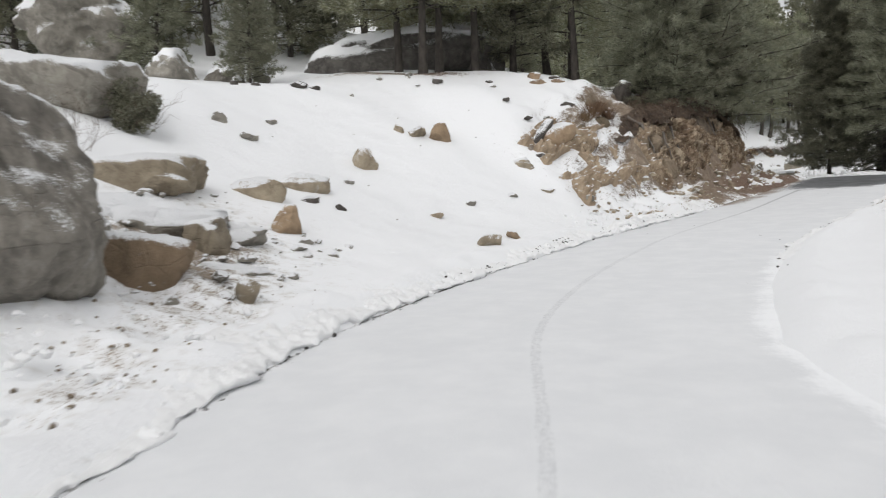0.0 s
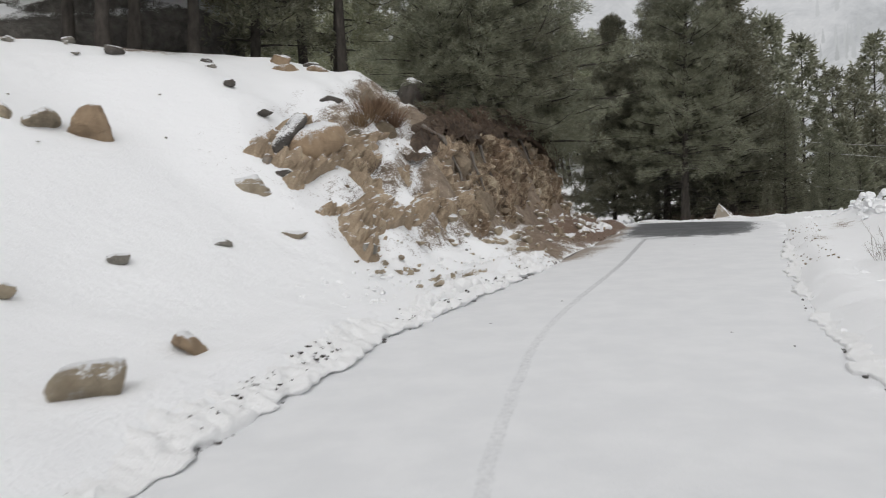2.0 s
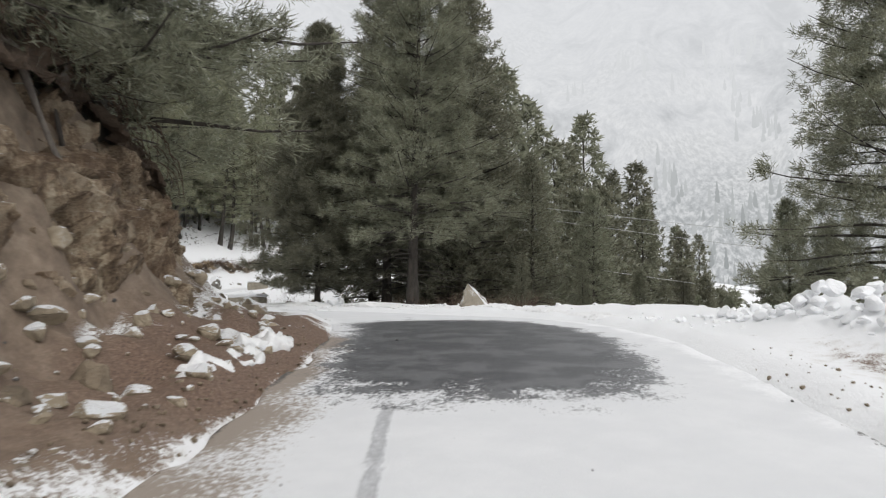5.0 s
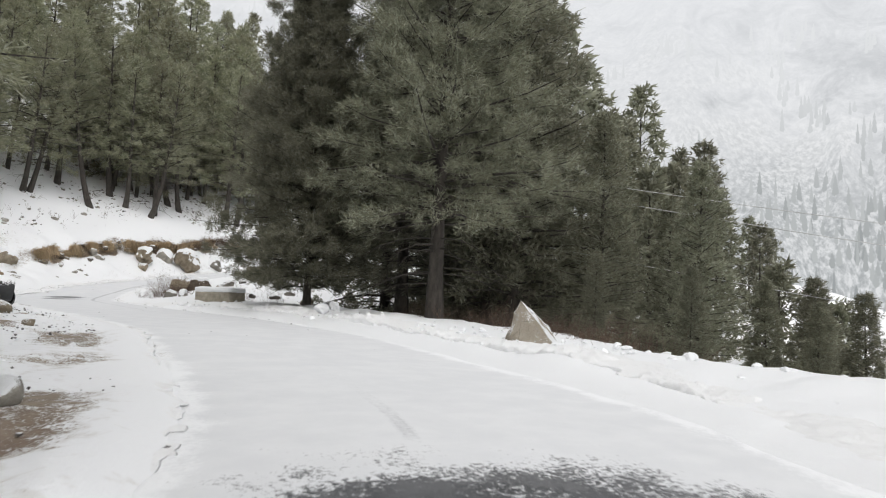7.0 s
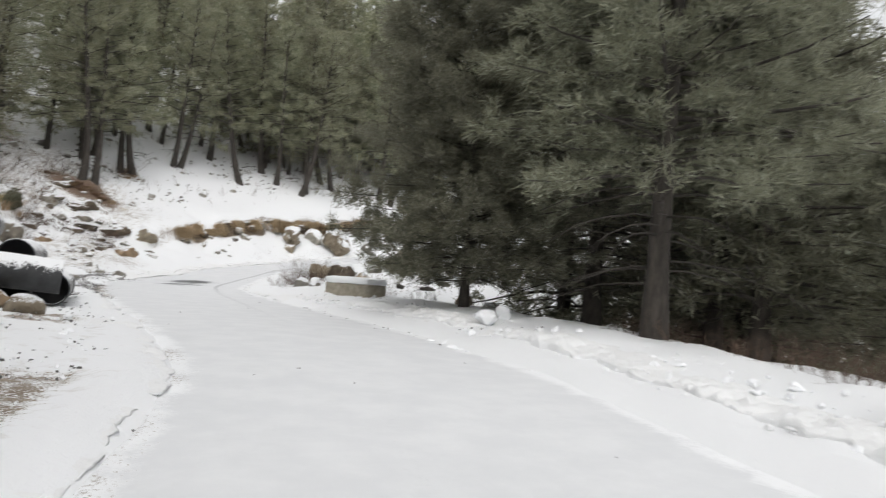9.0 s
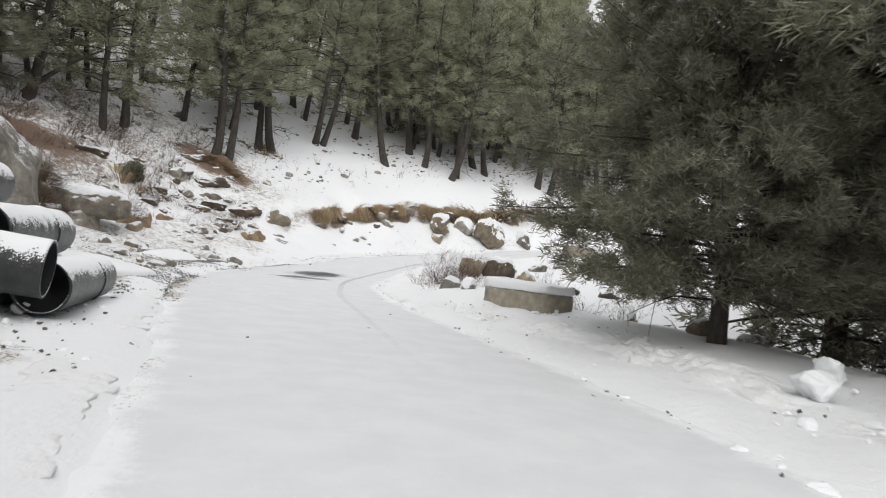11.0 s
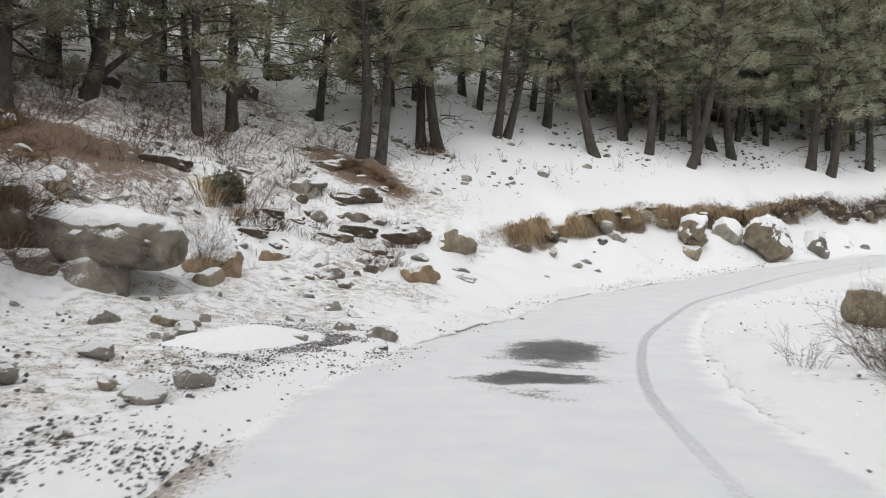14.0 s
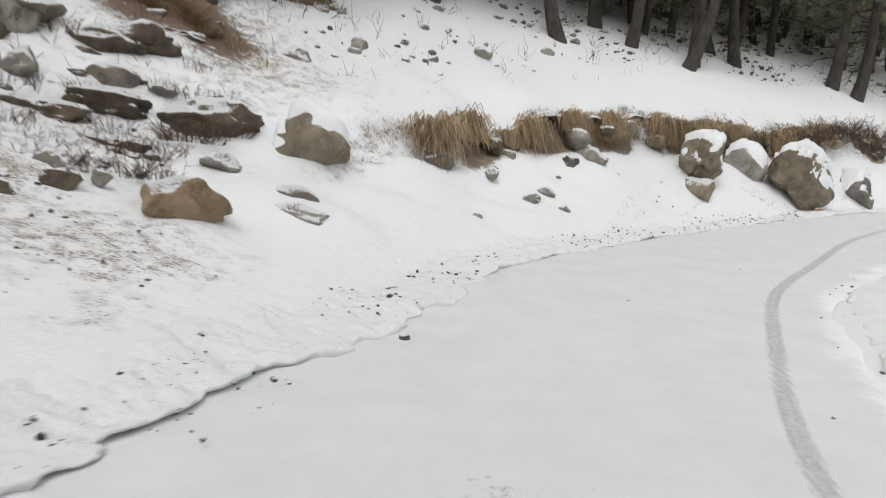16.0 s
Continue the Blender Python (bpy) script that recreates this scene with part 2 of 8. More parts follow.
def make_snow_topped(name, dark, light, level, rough=0.5, scale=6.0):
    """A made surface with snow lying on what faces up."""
    m, nt, b = start(name)
    mid, fine = grain(nt, scale, 5), grain(nt, 42.0, 5, 0.7)
    body = ramp(nt, mid, [(0.3, dark), (0.7, light)])
    up = calc(nt, "ADD", facing_up(nt), calc(nt, "ADD", calc(nt, "MULTIPLY", calc(nt, "SUBTRACT", fine, 0.5), 1.7), calc(nt, "MULTIPLY", calc(nt, "SUBTRACT", mid, 0.5), 1.1)))
    cap = threshold(nt, up, level, level + 0.1)
    nt.links.new(blend(nt, cap, body, SNOW), b.inputs["Base Color"])
    nt.links.new(calc(nt, "ADD", rough, calc(nt, "MULTIPLY", cap, 0.8 - rough)), b.inputs["Roughness"])
    bump(nt, b, calc(nt, "ADD", calc(nt, "MULTIPLY", cap, 0.6), calc(nt, "MULTIPLY", fine, 0.5)), 0.4, 0.02)
    return m


def make_mountain():
    """Snow gullies, ribs of rock and far woods; a glowing slope with haze painted in, paler upwards."""
    m, nt, b = start("mountainside_painted_haze")
    nt.nodes.remove(b)
    g = nt.nodes.new("ShaderNodeNewGeometry")
    x = nt.nodes.new("ShaderNodeSeparateXYZ")
    nt.links.new(g.outputs["Position"], x.inputs[0])
    tall = nt.nodes.new("ShaderNodeMapping")
    tall.inputs["Scale"].default_value = (1, 1, 0.3)
    nt.links.new(g.outputs["Position"], tall.inputs[0])
    trunks = node(nt, "TexNoise", Scale=0.22, Detail=5.0, Roughness=0.7)
    nt.links.new(tall.outputs[0], trunks.inputs["Vector"])
    big, ribs, fine = grain(nt, 0.0055, 4, 0.55), grain(nt, 0.022, 7, 0.72, distortion=0.8), grain(nt, 0.11, 5, 0.75)
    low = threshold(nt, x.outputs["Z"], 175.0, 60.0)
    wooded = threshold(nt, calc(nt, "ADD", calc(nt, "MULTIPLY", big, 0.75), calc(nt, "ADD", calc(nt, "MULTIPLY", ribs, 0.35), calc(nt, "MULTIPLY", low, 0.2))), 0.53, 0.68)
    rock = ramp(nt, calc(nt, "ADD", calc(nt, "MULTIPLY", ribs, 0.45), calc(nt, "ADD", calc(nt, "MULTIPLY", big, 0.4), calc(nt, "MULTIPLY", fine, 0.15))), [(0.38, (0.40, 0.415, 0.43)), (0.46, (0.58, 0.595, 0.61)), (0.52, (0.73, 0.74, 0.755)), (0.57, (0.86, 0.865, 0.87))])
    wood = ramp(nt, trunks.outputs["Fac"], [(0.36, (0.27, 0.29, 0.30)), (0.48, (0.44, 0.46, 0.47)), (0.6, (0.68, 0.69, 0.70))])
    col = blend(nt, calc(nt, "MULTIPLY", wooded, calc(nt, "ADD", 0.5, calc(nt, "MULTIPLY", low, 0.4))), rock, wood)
    # haze is put into the colour, denser with height; the slope emits it
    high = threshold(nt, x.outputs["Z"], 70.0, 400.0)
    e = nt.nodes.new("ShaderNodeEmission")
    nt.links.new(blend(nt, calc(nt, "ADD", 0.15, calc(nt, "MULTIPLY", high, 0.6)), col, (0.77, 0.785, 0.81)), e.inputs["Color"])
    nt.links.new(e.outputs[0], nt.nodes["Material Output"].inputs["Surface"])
    return m


def make_far_woods():
    m, nt, b = start("far_woods_painted_haze")
    nt.nodes.remove(b)
    g = nt.nodes.new("ShaderNodeNewGeometry")
    x = nt.nodes.new("ShaderNodeSeparateXYZ")
    nt.links.new(g.outputs["Position"], x.inputs[0])
    # pale greys and their fade upwards paint the haze; the trees are emissive
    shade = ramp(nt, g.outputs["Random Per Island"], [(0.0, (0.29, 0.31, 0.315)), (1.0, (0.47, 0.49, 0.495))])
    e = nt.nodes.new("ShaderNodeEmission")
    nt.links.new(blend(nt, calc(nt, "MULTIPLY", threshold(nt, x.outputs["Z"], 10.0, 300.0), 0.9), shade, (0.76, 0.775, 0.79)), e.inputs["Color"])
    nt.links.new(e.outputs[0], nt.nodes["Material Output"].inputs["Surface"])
    return m


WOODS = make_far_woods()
GROUND, ROAD = make_ground(), make_road()
TAN = make_rock("tan_granite", (0.25, 0.20, 0.14), (0.54, 0.46, 0.34), 0.56)
GREY = make_rock("grey_granite", (0.20, 0.185, 0.16), (0.46, 0.43, 0.37), 0.5)
OCHRE = make_rock("ochre_granite", (0.255, 0.176, 0.108), (0.49, 0.362, 0.238), 0.66)
EARTH = make_earth()
TURF = make_rock("turfy_earth", (0.07, 0.054, 0.04), (0.26, 0.205, 0.145), 0.52)
SOD = make_rock("sod_face", (0.075, 0.058, 0.04), (0.33, 0.26, 0.17), 0.9)
MATTED = make_rock("matted_turf", (0.05, 0.036, 0.027), (0.19, 0.135, 0.095), 1.05)
SLAB = make_rock("slab_granite", (0.20, 0.175, 0.145), (0.44, 0.39, 0.31), 0.52)
STUCK = make_rock("earthy_stone", (0.17, 0.125, 0.085), (0.42, 0.34, 0.24), 1.15)
STAINED = make_rock("stained_granite", (0.15, 0.135, 0.115), (0.40, 0.37, 0.32), 0.66, 0.25)
DUSTED = make_rock("snow_dusted_granite", (0.22, 0.20, 0.17), (0.46, 0.43, 0.37), 0.14, 0.12)
GRIT = make_rock("wet_gravel", (0.10, 0.093, 0.09), (0.27, 0.255, 0.245), 0.85)
DARK = make_rock("dark_stone", (0.06, 0.052, 0.045), (0.18, 0.16, 0.14), 0.6)
ROOT = make_plain("weathered_root", (0.07, 0.06, 0.052), (0.25, 0.22, 0.19), 12.0, 0.9, 0.7, 0.03, (1, 1, 0.4))
STREAKED = make_rock("snow_streaked_stone", (0.06, 0.055, 0.05), (0.20, 0.185, 0.165), 0.36)
BARK = make_plain("pine_bark", (0.022, 0.019, 0.016), (0.082, 0.07, 0.06), 9.0, 0.9, 0.7, 0.03, (1, 1, 0.3))
NEEDLE = make_needles("pine_needles", (0.17, 0.173, 0.115), (0.43, 0.43, 0.28), 0.4)
NEEDLE_BLUE = make_needles("blue_pine_needles", (0.135, 0.137, 0.1), (0.335, 0.335, 0.235), 0.2)
SNOWY = make_snow()
CRUST = make_snow("crusted_snow", (0.84, 0.845, 0.85), 1.0)
TWIG = make_plain("bare_twigs", (0.045, 0.028, 0.02), (0.17, 0.115, 0.08), 20.0, 0.9, 0.2)
GRASS = make_needles("dry_grass", (0.22, 0.165, 0.095), (0.86, 0.70, 0.46))
RUSTY = make_needles("rusty_grass", (0.13, 0.088, 0.056), (0.36, 0.25, 0.16))
PIPE = make_snow_topped("black_plastic_pipe", (0.012, 0.013, 0.014), (0.035, 0.036, 0.038), 0.34, 0.35)
# near-black inside of the pipes, with their inner shade put into the colour
BORE = make_plain("pipe_bore_shade", (0.008, 0.008, 0.009), (0.02, 0.02, 0.021), 6.0, 0.5, 0.1)
CONCRETE = make_snow_topped("weathered_concrete", (0.23, 0.20, 0.155), (0.39, 0.355, 0.285), 0.8, 0.85)
CABLE = make_plain("aluminium_cable", (0.4, 0.4, 0.4), (0.6, 0.6, 0.6), 5.0, 0.5, 0.0)
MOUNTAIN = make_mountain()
# ---- lie of the land: the road's axis and the banks on both sides ----
AXIS = np.array([(-0.1, -60, -0.6), (-0.1, -14, -0.1), (0.0, -6.0, 0.02), (-0.18, 0.04, 0.11), (0.83, 6.99, 0.17), (2.47, 10.93, 0.34),
                 (4.71, 14.85, 0.64), (8.72, 19.72, 1.11), (15.17, 26.85, 2.17), (17.31, 30.49, 2.35), (18.19, 32.86, 2.39),
                 (19.92, 40.53, 2.55), (19.77, 44.75, 2.65), (19.47, 49.05, 2.67), (19.1, 53.49, 2.74), (19.52, 58.38, 2.74),
                 (20.07, 60.63, 2.76), (21.2, 64.5, 2.82), (23.2, 69.0, 3.2), (28.0, 73.6, 3.75), (32.3, 76.3, 4.35),
                 (37.0, 78.6, 4.85), (42.0, 80.8, 5.3), (56.0, 86.0, 6.6), (90, 96, 9)])
HALF = 2.15
_cum = np.r_[0, np.cumsum(np.linalg.norm(np.diff(AXIS[:, :2], axis=0), axis=1))]
_cum -= _cum[1]
SS = np.arange(_cum[0], _cum[-1], 0.5)
_raw = np.stack([np.interp(SS, _cum, AXIS[:, k]) for k in range(3)], 1)
_ker = np.hanning(11)[1:-1] / np.hanning(11)[1:-1].sum()
_pad = np.concatenate([np.repeat(_raw[:1], 4, 0), _raw, np.repeat(_raw[-1:], 4, 0)])
AX = np.stack([np.convolve(_pad[:, k], _ker, "valid") for k in range(3)], 1)
TANG = np.gradient(AX[:, :2], axis=0)
TANG /= np.linalg.norm(TANG, axis=1)[:, None]
NORM = np.stack([-TANG[:, 1], TANG[:, 0]], 1)

def profile(at, *heights):
    """One station of a roadside bank: how far along the road, then its heights."""
    return (at,) + heights


# stations: how far along, then heights over the road at the distances from its axis
LD = np.array([2.15, 2.8, 3.6, 4.5, 5.5, 7.0, 9.0, 12.0, 16.0, 24.0, 45.0, 100.0])
LEFT = []
LEFT.append(profile(-60, 0.0, 0.15, 0.3, 0.5, 0.8, 1.3, 2.3, 3.6, 4.6, 6.5, 10, 24))
LEFT.append(profile(14, 0.0, 0.15, 0.3, 0.5, 0.9, 1.5, 2.4, 3.6, 4.6, 6.2, 10, 24))
LEFT.append(profile(22, 0.0, 0.16, 0.35, 0.6, 0.95, 1.6, 2.6, 4.1, 4.9, 6.2, 10, 24))
LEFT.append(profile(28, 0.0, 0.2, 0.36, 0.58, 0.95, 1.6, 2.7, 4.35, 5.0, 6.3, 10, 24))
LEFT.append(profile(32, 0.0, 0.12, 0.3, 0.75, 1.35, 2.3, 3.35, 4.7, 5.2, 6.6, 10, 24))
LEFT.append(profile(35, 0.0, 0.15, 0.4, 1.2, 2.5, 3.65, 4.5, 5.25, 5.8, 7.0, 10, 24))
LEFT.append(profile(38, 0.0, 0.15, 0.45, 1.9, 3.1, 4.3, 4.95, 5.45, 6.05, 7.2, 11, 25))
LEFT.append(profile(42, 0.0, 0.15, 0.45, 2.0, 2.85, 3.75, 4.4, 5.0, 6.2, 7.6, 12, 26))
LEFT.append(profile(46, 0.0, 0.12, 0.3, 1.5, 2.5, 3.2, 4.0, 5.2, 6.4, 8.0, 13, 27))
LEFT.append(profile(50, 0.0, 0.08, 0.12, 0.3, 1.0, 2.4, 3.5, 4.8, 6.4, 8.5, 14, 28))
LEFT.append(profile(57, 0.0, 0.05, 0.1, 0.15, 0.2, 0.5, 1.6, 3.8, 6.0, 9.0, 15, 30))
LEFT.append(profile(66, 0.0, 0.05, 0.08, 0.1, 0.15, 0.3, 1.0, 3.0, 5.5, 9.5, 17, 34))
LEFT.append(profile(76, 0.0, 0.08, 0.12, 0.2, 0.3, 0.5, 1.3, 3.2, 5.5, 10, 19, 38))
LEFT.append(profile(82, 0.0, 0.08, 0.15, 0.25, 0.4, 0.7, 1.9, 3.6, 5.6, 10, 20, 40))
LEFT.append(profile(87, 0.0, 0.25, 0.6, 0.8, 0.95, 1.3, 2.9, 4.5, 6.3, 11, 21, 42))
LEFT.append(profile(90, 0.0, 0.3, 0.65, 1.1, 1.6, 2.5, 3.7, 5.2, 7.3, 12, 22, 44))
LEFT.append(profile(96, 0.0, 0.5, 1.1, 1.6, 2.3, 3.4, 4.75, 6.4, 8.8, 14, 24, 46))
LEFT.append(profile(102, 0.0, 0.45, 1.0, 1.6, 2.6, 4.1, 5.1, 6.4, 8.5, 13.5, 24, 46))
LEFT.append(profile(110, 0.0, 0.4, 0.9, 1.5, 2.5, 3.9, 5.0, 6.4, 8.5, 13.5, 24, 46))
LEFT.append(profile(160, 0.0, 0.4, 0.9, 1.5, 2.5, 3.9, 5.0, 6.4, 8.5, 13.5, 24, 46))
RD = np.array([2.15, 2.8, 3.6, 4.5, 5.5, 7.0, 9.0, 12.0, 18.0, 30.0, 60.0, 110.0])
RIGHT = []
RIGHT.append(profile(-60, 0.0, 0.12, 0.2, 0.25, 0.3, 0.3, 0.0, -1.5, -5, -12, -26, -40))
RIGHT.append(profile(14, 0.0, 0.12, 0.2, 0.25, 0.3, 0.3, 0.0, -1.5, -5, -12, -26, -40))
RIGHT.append(profile(28, 0.0, 0.15, 0.28, 0.32, 0.36, 0.36, 0.1, -1.0, -4, -11, -25, -40))
RIGHT.append(profile(36, 0.0, 0.15, 0.28, 0.36, 0.4, 0.35, 0.0, -1.2, -4, -11, -26, -40))
RIGHT.append(profile(43, 0.0, 0.06, 0.15, 0.4, 0.4, 0.1, -0.6, -1.8, -5, -12, -28, -42))
RIGHT.append(profile(48, 0.0, 0.04, 0.1, 0.2, 0.2, -0.1, -0.9, -2.2, -5, -12, -28, -42))
RIGHT.append(profile(54, 0.0, 0.06, 0.16, 0.22, 0.12, -0.4, -1.1, -2.2, -5, -12, -28, -42))
RIGHT.append(profile(60, 0.0, 0.08, 0.2, 0.28, 0.3, 0.15, -0.3, -1.2, -4, -10, -27, -42))
RIGHT.append(profile(66, 0.0, 0.08, 0.2, 0.26, 0.28, 0.2, -0.1, -0.9, -3, -9, -26, -42))
RIGHT.append(profile(74, 0.0, 0.08, 0.2, 0.3, 0.25, 0.1, -0.2, -0.8, -2.5, -8, -24, -42))
RIGHT.append(profile(84, 0.0, 0.1, 0.22, 0.35, 0.4, 0.35, 0.2, -0.1, -1.2, -4, -18, -36))
RIGHT.append(profile(94, 0.0, 0.05, 0.12, 0.2, 0.25, 0.25, 0.2, 0.0, -0.8, -3, -14, -30))
RIGHT.append(profile(110, 0.0, 0.05, 0.12, 0.2, 0.2, 0.2, 0.1, 0.0, -0.6, -2.5, -12, -28))
RIGHT.append(profile(160, 0.0, 0.05, 0.12, 0.2, 0.2, 0.2, 0.1, 0.0, -0.6, -2.5, -12, -28))
LEFT, RIGHT = np.array(LEFT), np.array(RIGHT)
# the cut bank rises as a steep face: one more knot between foot and rim
LEFT = np.insert(LEFT, 4, LEFT[:, 3] + (LEFT[:, 4] - LEFT[:, 3]) * 0.72, axis=1)
LD = np.insert(LD, 3, 4.25)
for at, steep in ((38, (0.5, 1.75, 2.4, 3.35, 4.3)), (42, (0.5, 1.9, 2.75, 3.4, 4.0)), (46, (0.35, 1.0, 1.65, 2.75, 3.4))):
    LEFT[LEFT[:, 0] == at, 3:8] = steep


def along(x, y):
    """Smoothed way along the road, signed distance to its left and the road's height there."""
    x, y = np.atleast_1d(np.asarray(x, float)), np.atleast_1d(np.asarray(y, float))
    s, d, z = np.empty(len(x)), np.empty(len(x)), np.empty(len(x))
    for a in range(0, len(x), 20000):
        dx, dy = x[a:a + 20000, None] - AX[None, :, 0], y[a:a + 20000, None] - AX[None, :, 1]
        q = dx * dx + dy * dy
        near = q.min(1, keepdims=True)
        w = np.exp(-(q - near) / (1.0 + 0.12 * near))
        w /= w.sum(1, keepdims=True)
        s[a:a + 20000] = w @ SS
        z[a:a + 20000] = w @ AX[:, 2]
        side = np.sign((w * (dx * NORM[:, 0] + dy * NORM[:, 1])).sum(1))
        d[a:a + 20000] = side * np.sqrt(near[:, 0])
    return s, d, z


def side_height(s, dist, table, knots):
    i = np.clip(np.searchsorted(table[:, 0], s) - 1, 0, len(table) - 2)
    f = np.clip((s - table[i, 0]) / (table[i + 1, 0] - table[i, 0]), 0, 1)
    f = f * f * (3 - 2 * f)
    j = np.clip(np.searchsorted(knots, dist) - 1, 0, len(knots) - 2)
    g = np.clip((dist - knots[j]) / (knots[j + 1] - knots[j]), 0, 1)
    lo = table[i, j + 1] * (1 - g) + table[i, j + 2] * g
    hi = table[i + 1, j + 1] * (1 - g) + table[i + 1, j + 2] * g
    return lo * (1 - f) + hi * f


def land(x, y):
    """Height of the smooth ground."""
    s, d, z = along(x, y)
    h = np.where(d > 0, side_height(s, np.abs(d), LEFT, LD), side_height(s, np.abs(d), RIGHT, RD))
    return z + np.where(np.abs(d) < HALF, 0.0, h)


def lie(x, y):
    return float(land([x], [y])[0])


# ---- building tools ----
_LAT = np.random.RandomState(3).rand(256, 256)


def vnoise(x, y, scale, seed=0):
    """Smooth value noise from 0 to 1."""
    x, y = np.asarray(x) / scale + seed * 17.3, np.asarray(y) / scale + seed * 7.7
    i, j = np.floor(x).astype(int), np.floor(y).astype(int)
    f, g = x - i, y - j
    f, g = f * f * (3 - 2 * f), g * g * (3 - 2 * g)
    a, b = _LAT[i % 256, j % 256], _LAT[(i + 1) % 256, j % 256]
    c, d = _LAT[i % 256, (j + 1) % 256], _LAT[(i + 1) % 256, (j + 1) % 256]
    return (a * (1 - f) + b * f) * (1 - g) + (c * (1 - f) + d * f) * g


def smooth(a, b, x):
    t = np.clip((np.asarray(x, float) - a) / (b - a), 0, 1)
    return t * t * (3 - 2 * t)


def mesh(name, verts, faces, material, even=True):
    me = bpy.data.meshes.new(name)
    verts = np.asarray(verts, dtype=np.float32).reshape(-1, 3)
    faces = np.asarray(faces, dtype=np.int32)
    n, k = faces.shape
    me.vertices.add(len(verts))
    me.vertices.foreach_set("co", verts.ravel())
    me.loops.add(n * k)
    me.loops.foreach_set("vertex_index", faces.ravel())
    me.polygons.add(n)
    me.polygons.foreach_set("loop_start", np.arange(0, n * k, k, dtype=np.int32))
    me.polygons.foreach_set("use_smooth", np.full(n, even))
    me.materials.append(material)
    me.update(calc_edges=True)
    return me


def part(name, me, parent, label="", at=None):
    ob = new(name, me)
    ob.parent = parent
    if at is not None:
        ob.matrix_basis = at
    return tagged(ob, label) if label else ob


def thing(name, at, label, category, group="", kind="", me=None):
    ob = new(name, me)
    ob.matrix_basis = at
    return tagged(ob, label, category, group, kind)


def tube(points, radii, sides=7):
    """A tapered tube along points: vertices and quads, with a closed tip."""
    p = np.asarray(points, float)
    r = np.asarray(radii, float)
    t = np.gradient(p, axis=0)
    t /= np.linalg.norm(t, axis=1)[:, None] + 1e-9
    ref = np.where(np.abs(t[:, 2:3]) > 0.9, np.array([[1.0, 0, 0]]), np.array([[0, 0, 1.0]]))
    u = np.cross(t, ref)
    u /= np.linalg.norm(u, axis=1)[:, None] + 1e-9
    v = np.cross(t, u)
    a = np.arange(sides) * 2 * np.pi / sides
    ring = p[:, None] + r[:, None, None] * (np.cos(a)[None, :, None] * u[:, None] + np.sin(a)[None, :, None] * v[:, None])
    verts = ring.reshape(-1, 3)
    k = np.arange(len(p) - 1)[:, None] * sides
    i, j = np.arange(sides)[None, :], (np.arange(sides)[None, :] + 1) % sides
    faces = np.stack([k + i, k + j, k + sides + j, k + sides + i], -1).reshape(-1, 4)
    return verts, faces


def join(pieces):
    verts, faces, n = [], [], 0
    for v, f in pieces:
        verts.append(v)
        faces.append(f + n)
        n += len(v)
    return np.concatenate(verts), np.concatenate(faces)


def ball(level):
    bm = bmesh.new()
    bmesh.ops.create_icosphere(bm, subdivisions=level, radius=1.0)
    v = np.array([w.co[:] for w in bm.verts])
    f = np.array([[w.index for w in q.verts] for q in bm.faces])
    bm.free()
    return v, f


BALL1, BALL2, BALL3, BALL4 = ball(1), ball(2), ball(3), ball(4)


def rock_mesh(seed, size, material, cuts=11, level=4, rough=0.075, peak=None):
    """An angular boulder: a ball cut by random planes, then worn. Its base lies at z = 0, partly bedded."""
    r = np.random.RandomState(seed)
    v, f = {2: BALL2, 3: BALL3, 4: BALL4}[level]
    n = r.randn(cuts, 3)
    n /= np.linalg.norm(n, axis=1)[:, None]
    off = r.uniform(0.45, 0.9, cuts)
    if peak is not None:
        n = np.concatenate([n * 0 + n, peak])
        n /= np.linalg.norm(n, axis=1)[:, None]
        off = np.concatenate([off, np.full(len(peak), 0.42)])
    dots = v @ n.T
    lim = np.where(dots > 0.05, off[None] / np.maximum(dots, 0.05), 9.0)
    sharp = np.sort(lim, axis=1)
    rad = np.minimum(1.0, 0.95 * sharp[:, 0] + 0.05 * np.minimum(sharp[:, 1], 1.2))
    p = v * rad[:, None]
    ph = r.uniform(0, 50, 3)
    bumps = vnoise(p[:, 0] * 3 + ph[0], p[:, 1] * 3 + p[:, 2] * 2.1 + ph[1], 1.0) - 0.5 + 0.5 * (vnoise(p[:, 2] * 8 + ph[2], p[:, 0] * 8 + p[:, 1] * 5, 1.0) - 0.5)
    grit = vnoise(p[:, 0] * 17 + ph[1], p[:, 1] * 17 + p[:, 2] * 13, 1.0) - 0.5
    p = p * (1 + rough * 2 * bumps + rough * 0.6 * grit)[:, None]
    p = p / np.abs(p).max(0)[None] * np.asarray(size)[None] / 2
    p[:, 2] *= 1.06
    p[:, 2] -= p[:, 2].min() + 0.42 * size[2]
    return mesh("rock", p, f, material, even=True)


def rock(x, y, size, material, label, seed, name="boulder", category="boulder", group="", turn=None, dz=0.0, tilt=(0, 0), **more):
    reach = 0.4 * max(size[0], size[1])
    low = min(lie(x + a * reach, y + b * reach) for a, b in ((1, 0), (-1, 0), (0, 1), (0, -1)))
    z = 0.45 * lie(x, y) + 0.55 * low + dz + 0.06 * size[2]
    turn = (seed * 47) % 360 if turn is None else turn
    me = rock_mesh(seed, size, material, **more)
    return thing(name, pose(x, y, z, tilt[0], tilt[1], turn), label, category, group, me=me)


